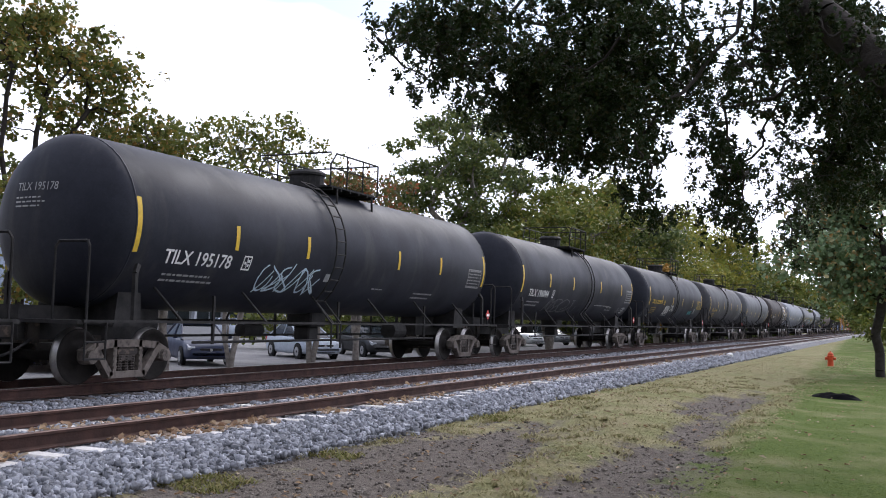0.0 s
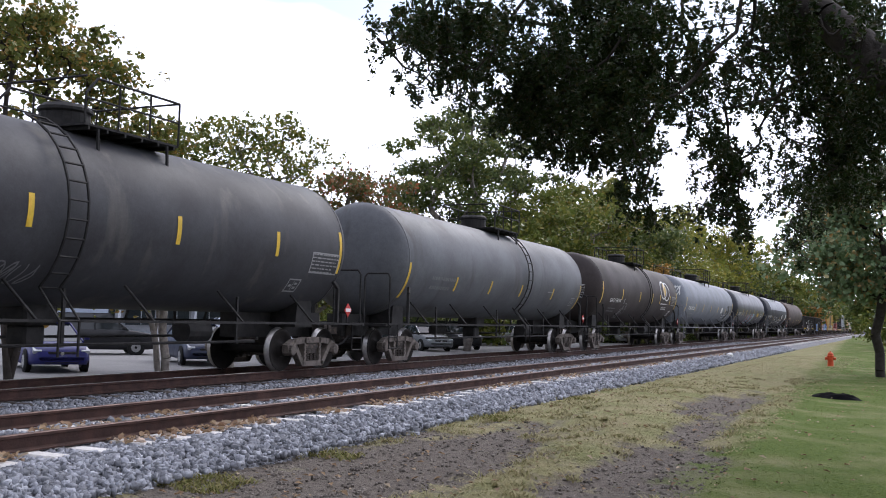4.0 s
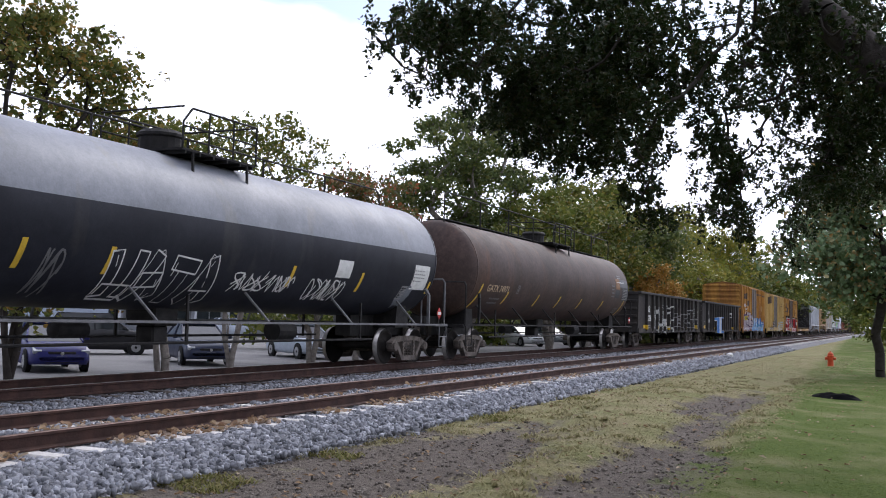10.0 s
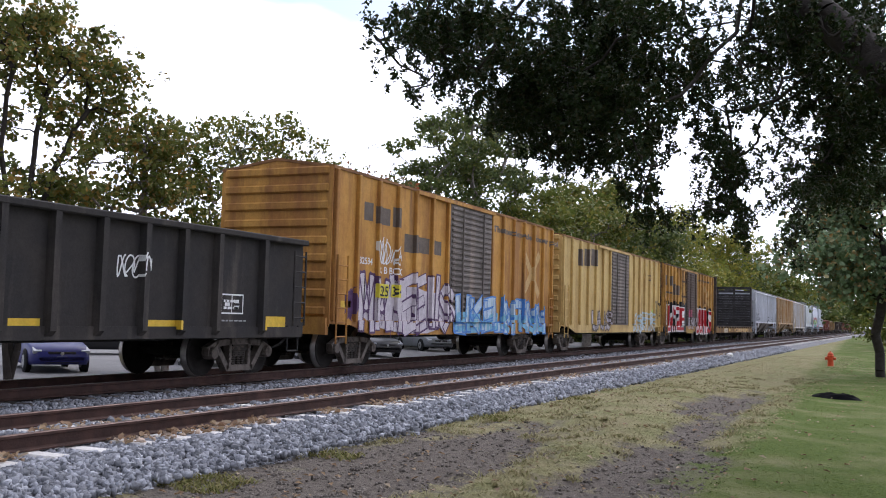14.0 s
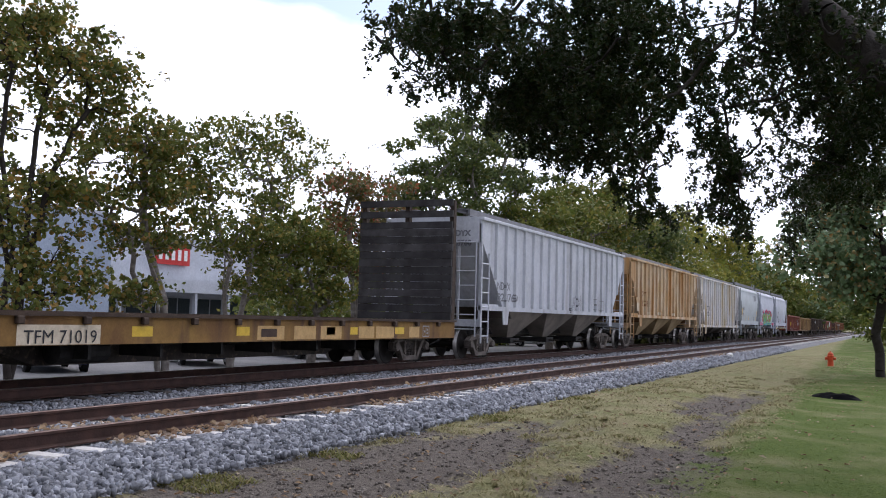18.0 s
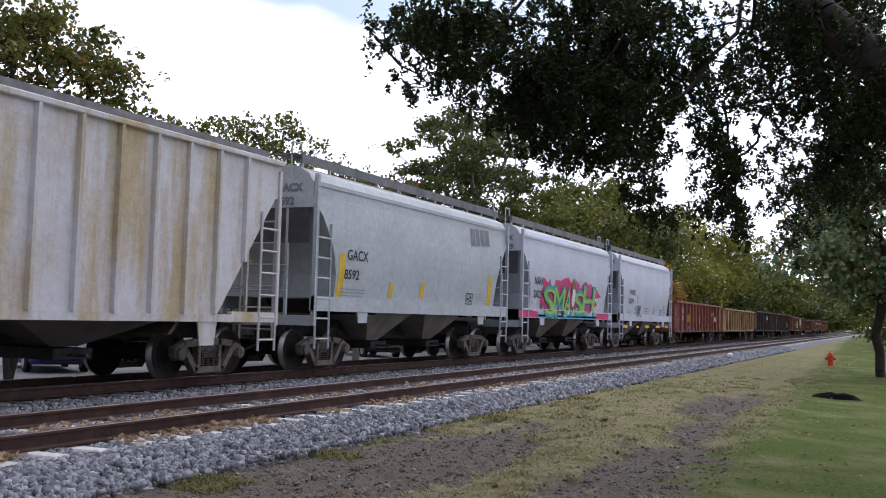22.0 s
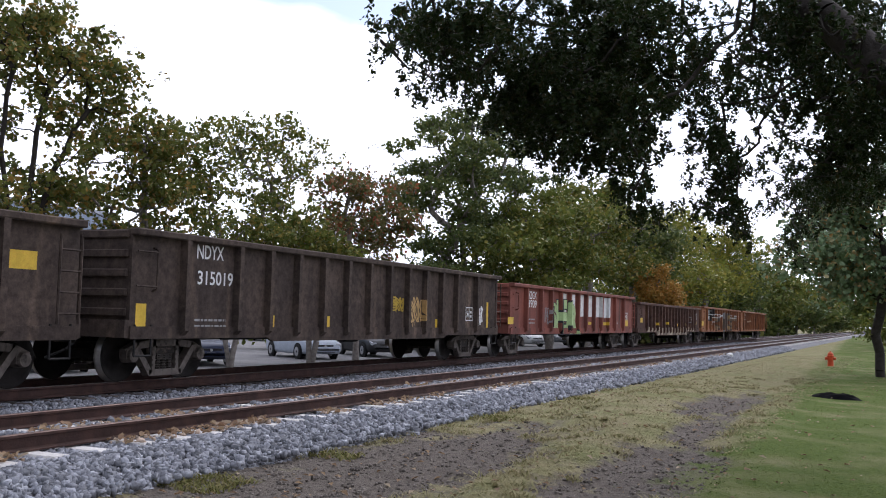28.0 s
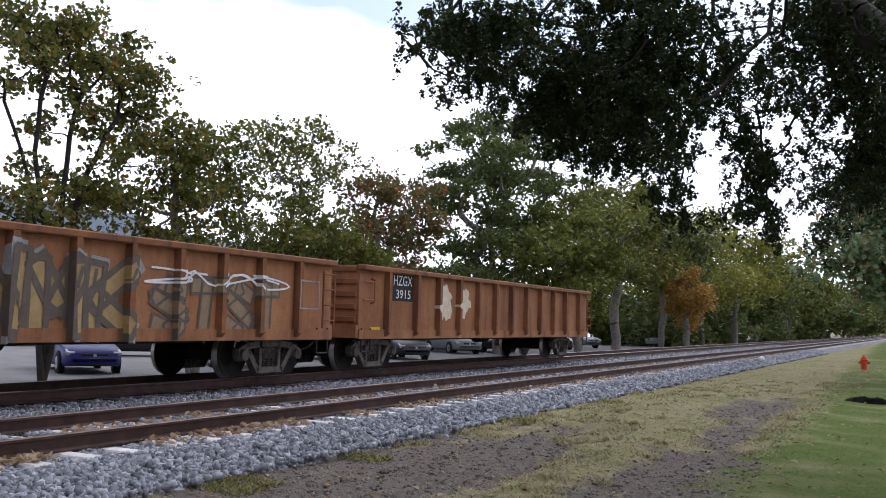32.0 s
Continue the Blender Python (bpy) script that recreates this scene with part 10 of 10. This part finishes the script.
SPECS = [
    (tank_car, dict(label="black tank wagon with weathered dark paint", paint=[P_BLACK], trim=M_DARK, stripes=(-0.99, -0.613, -0.236, 0.277, 0.731, 0.988), stripe_z=(2.46, 2.95), stripe_end_z=(2.19, 3.11))),
    (tank_car, dict(label="black tank wagon with white lettering and pale blue graffiti", paint=[P_BLACK], trim=M_DARK, stripes=(-0.99, -0.636, -0.307, 0.25, 0.579, 0.988), stripe_z=(2.43, 2.9), stripe_end_z=(2.21, 3.14), dome=-0.2, ladder=-1.0, head="TILX 195178")),
    (tank_car, dict(label="black tank wagon with white lettering", paint=[P_BLACK], trim=M_DARK, stripes=(-0.99, -0.613, -0.236, 0.277, 0.731, 0.988), stripe_z=(2.46, 2.95), stripe_end_z=(2.19, 3.11), dome=-0.35, ladder=0.85, head="TILX 196044")),
    (tank_car, dict(label="black tank wagon with yellow lettering and white graffiti", paint=[P_BLACK], trim=M_DARK, stripes=(-0.936, -0.547, -0.176, 0.177, 0.591, 0.988), stripe_z=(2.29, 2.74), stripe_end_z=(2.21, 3.12), dome=0.55, ladder=-1.15, head="UTLX 205991", head_mat=G_DULLYEL)),
    (tank_car, dict(label="charcoal tank wagon with dull yellow lettering", paint=[P_CHAR], trim=M_DARK, stripes=(-0.99, -0.56, -0.187, 0.25, 0.657, 0.988), stripe_z=(2.41, 2.91), stripe_end_z=(2.18, 3.12), dome=0.6, ladder=-1.2, head="UTLX 211144", head_mat=G_DULLYEL)),
    (tank_car, dict(label="slate grey tank wagon with worn faded lettering", paint=[P_SLATE], trim=M_DARK, stripes=(-0.99, -0.584, -0.236, 0.123, 0.561, 0.988), stripe_z=(2.02, 2.42), stripe_end_z=(1.74, 2.66))),
    (tank_car, dict(label="brown edible oil tank wagon with white emblem", flat_in=1.5, paint=[P_BROWN], trim=M_DARK, stripes=(-0.99, -0.55, -0.114, 0.231, 0.459, 0.776, 0.988), stripe_z=(2.28, 2.77), stripe_end_z=(2.06, 2.99), ladder=0.95, head="54194")),
    (tank_car, dict(label="long light grey tank wagon with dark repair patches", paint=[P_GREY], trim=P_TRIMGREY, stripes=(-0.982, -0.631, -0.33, -0.02, 0.298, 0.662, 0.988), stripe_z=(2.09, 2.54), stripe_end_z=(1.99, 2.87), long_rail=True, flat_in=1.52, ladder=None, head="PLMX 135120", head_tag=M_WHITE)),
    (tank_car, dict(label="long glossy black gas tank wagon with red and blue graffiti", paint=[P_GAS], trim=M_DARK, stripes=(-0.989, -0.609, -0.37, -0.125, 0.175, 0.425, 0.988), stripe_z=(2.09, 2.57), stripe_end_z=(1.68, 2.53), long_rail=True, flat_in=1.52, ladder=None, head="GATX 62242")),
    (tank_car, dict(label="long tank wagon, light grey above and black below, with graffiti", paint=[P_BLACK, P_LIGHT], zones=zones_half, trim=P_TRIMGREY, stripes=(-0.99, -0.648, -0.464, -0.274, 0.007, 0.285, 0.594, 0.987), stripe_z=(1.81, 2.26), stripe_end_z=(1.89, 2.21), long_rail=True, flat_in=1.52, ladder=None)),
    (tank_car, dict(label="long rusty brown tank wagon with top handrail", paint=[P_RUSTBR], trim=M_DARK, stripes=(-0.954, -0.689, -0.353, -0.084, 0.217, 0.565, 0.933), stripe_z=(1.74, 2.15), stripe_end_z=(1.57, 2.31), long_rail=True, rail_h=0.85, rail_side=-1, flat_in=1.52, ladder=None, slant=0.12)),
    (gondola, dict(rib0=1.5, gap0=1.45, ribs=14, label="black open wagon with white graffiti scrawls", paint=P_GON, H=2.8, grab=False)),
    (gondola, dict(rib0=1.5, gap0=1.45, ribs=14, label="black open wagon with blue graffiti", paint=P_GON, H=2.8, grab=False)),
    (box_car, dict(label="yellow box wagon with dark door and lilac graffiti", paint=P_BOXY, door=P_DOORG, roof=P_BOXROOF, H=4.60)),
    (box_car, dict(label="light yellow box wagon with dark door", paint=P_BOXL, door=P_DOORG, roof=P_BOXROOF, H=4.52)),
    (box_car, dict(label="brown-stained yellow box wagon with red and white graffiti", paint=P_BOXO, door=P_DOOR, H=4.54, roof=P_ENDRUST, end=P_ENDRUST, plug=(-3.35, -1.57))),
    (bulkhead_flat, dict(label="rusty yellow flat wagon with timber bulkheads", paint=P_FLAT, post=P_GONBR, plank=P_PLANK, H=4.62)),
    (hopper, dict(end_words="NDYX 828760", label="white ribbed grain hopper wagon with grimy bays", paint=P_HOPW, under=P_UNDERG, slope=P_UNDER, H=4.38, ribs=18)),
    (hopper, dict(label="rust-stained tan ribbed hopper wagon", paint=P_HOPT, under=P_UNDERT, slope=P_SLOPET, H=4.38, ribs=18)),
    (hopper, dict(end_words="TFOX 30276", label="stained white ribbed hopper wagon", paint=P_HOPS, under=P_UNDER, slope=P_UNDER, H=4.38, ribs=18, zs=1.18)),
    # slope=M_DARK: the shade behind the end frames is put into the colour
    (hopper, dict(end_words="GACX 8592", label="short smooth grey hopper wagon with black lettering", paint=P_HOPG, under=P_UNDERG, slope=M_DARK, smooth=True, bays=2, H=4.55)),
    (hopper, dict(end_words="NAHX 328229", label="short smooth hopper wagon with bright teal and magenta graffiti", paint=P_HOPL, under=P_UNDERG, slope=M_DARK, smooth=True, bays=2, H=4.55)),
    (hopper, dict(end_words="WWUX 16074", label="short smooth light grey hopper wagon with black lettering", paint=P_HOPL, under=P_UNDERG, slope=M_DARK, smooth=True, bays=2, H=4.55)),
    (gondola, dict(rib0=1.45, gap0=1.4, ribs=13, label="red open wagon with big white marks", paint=P_GONRED, H=2.57)),
    (gondola, dict(rib0=1.55, gap0=1.45, ribs=12, label="tan open wagon with brown ribs", paint=P_GONTAN, rib=P_GONTANR, H=2.48)),
    (gondola, dict(rib0=1.5, gap0=1.35, ribs=12, label="dark brown open wagon with yellow patches", paint=P_GONBR, H=2.6)),
    (gondola, dict(rib0=1.3, gap0=1.55, rib1=1.87, gap1=1.47, ribs=13, label="dark brown open wagon with white lettering", paint=P_GONBR, H=2.6, belly_z=0.68)),
    (gondola, dict(rib0=1.4, gap0=1.55, rib1=1.86, gap1=1.52, ribs=12, label="red open wagon with green graffiti", paint=P_GONRED, H=2.45)),
    (gondola, dict(rib0=1.8, gap0=0.8, ribs=17, label="muddy brown open wagon with pale patched lower plates", paint=P_GONRUST, H=2.26, belly_z=0.59, plates=(P_MUD, P_MUDDARK))),
    (gondola, dict(rib0=1.5, gap0=1.47, rib1=1.3, gap1=1.25, ribs=13, label="orange open wagon with white and grey graffiti", paint=P_GONOR, rib=P_GONORR, H=2.43)),
    (gondola, dict(rib0=1.2, gap0=1.45, ribs=12, label="plain orange open wagon at the end of the train", paint=P_GONOR, rib=P_GONORR, H=2.43)),
]
for i, (make, spec) in enumerate(SPECS):
    a = GAPS[i - 1] if i else GAPS[0] - 18.6
    b = GAPS[i]
    spec["L"], spec["index"] = b - a, i
    car = make(spec)
    CARS.append((car, (a + b) / 2))
    car.matrix_basis = pose((a + b) / 2, FAR, 0)
# ---- what moves ----
def motions():
    """The train rolls past at a steady speed; its wheels turn with it."""
    for car, x in CARS:
        walk(car, [(t, pose(x - SPEED * t, FAR, 0)) for t in (0, 8, 16, 24, 32)])
    # a light wind rocks the boughs of the shade tree
    for k, (bough, root) in enumerate(SWAYING):
        rows = []
        for i in range(65):
            t = i * 0.5
            a = 1.3 * math.sin(t * (1.5 + 0.13 * k) + k * 1.9) + 0.8 * math.sin(t * 0.61 + k)
            b = 0.9 * math.sin(t * (1.1 + 0.17 * k) + k * 0.7)
            rows.append((t, pose(root.x, root.y, root.z, a, b, 0.6 * a)))
        walk(bough, rows)
    turn = math.degrees(SPEED / FPS / 0.457)
    for lst, w in ((FRONT_WHEELS, -0.889), (REAR_WHEELS, 0.889)):
        first = lst[0]
        walk(first, [(k / FPS, pose(w, 0, 0.457, 0, -turn * k, 0)) for k in range(int(32 * FPS) + 1)])
        for other in lst[1:]:
            other.rotation_mode = "QUATERNION"
            keys = other.animation_data_create()
            keys.action = first.animation_data.action
            keys.action_slot = first.animation_data.action_slot


motions()
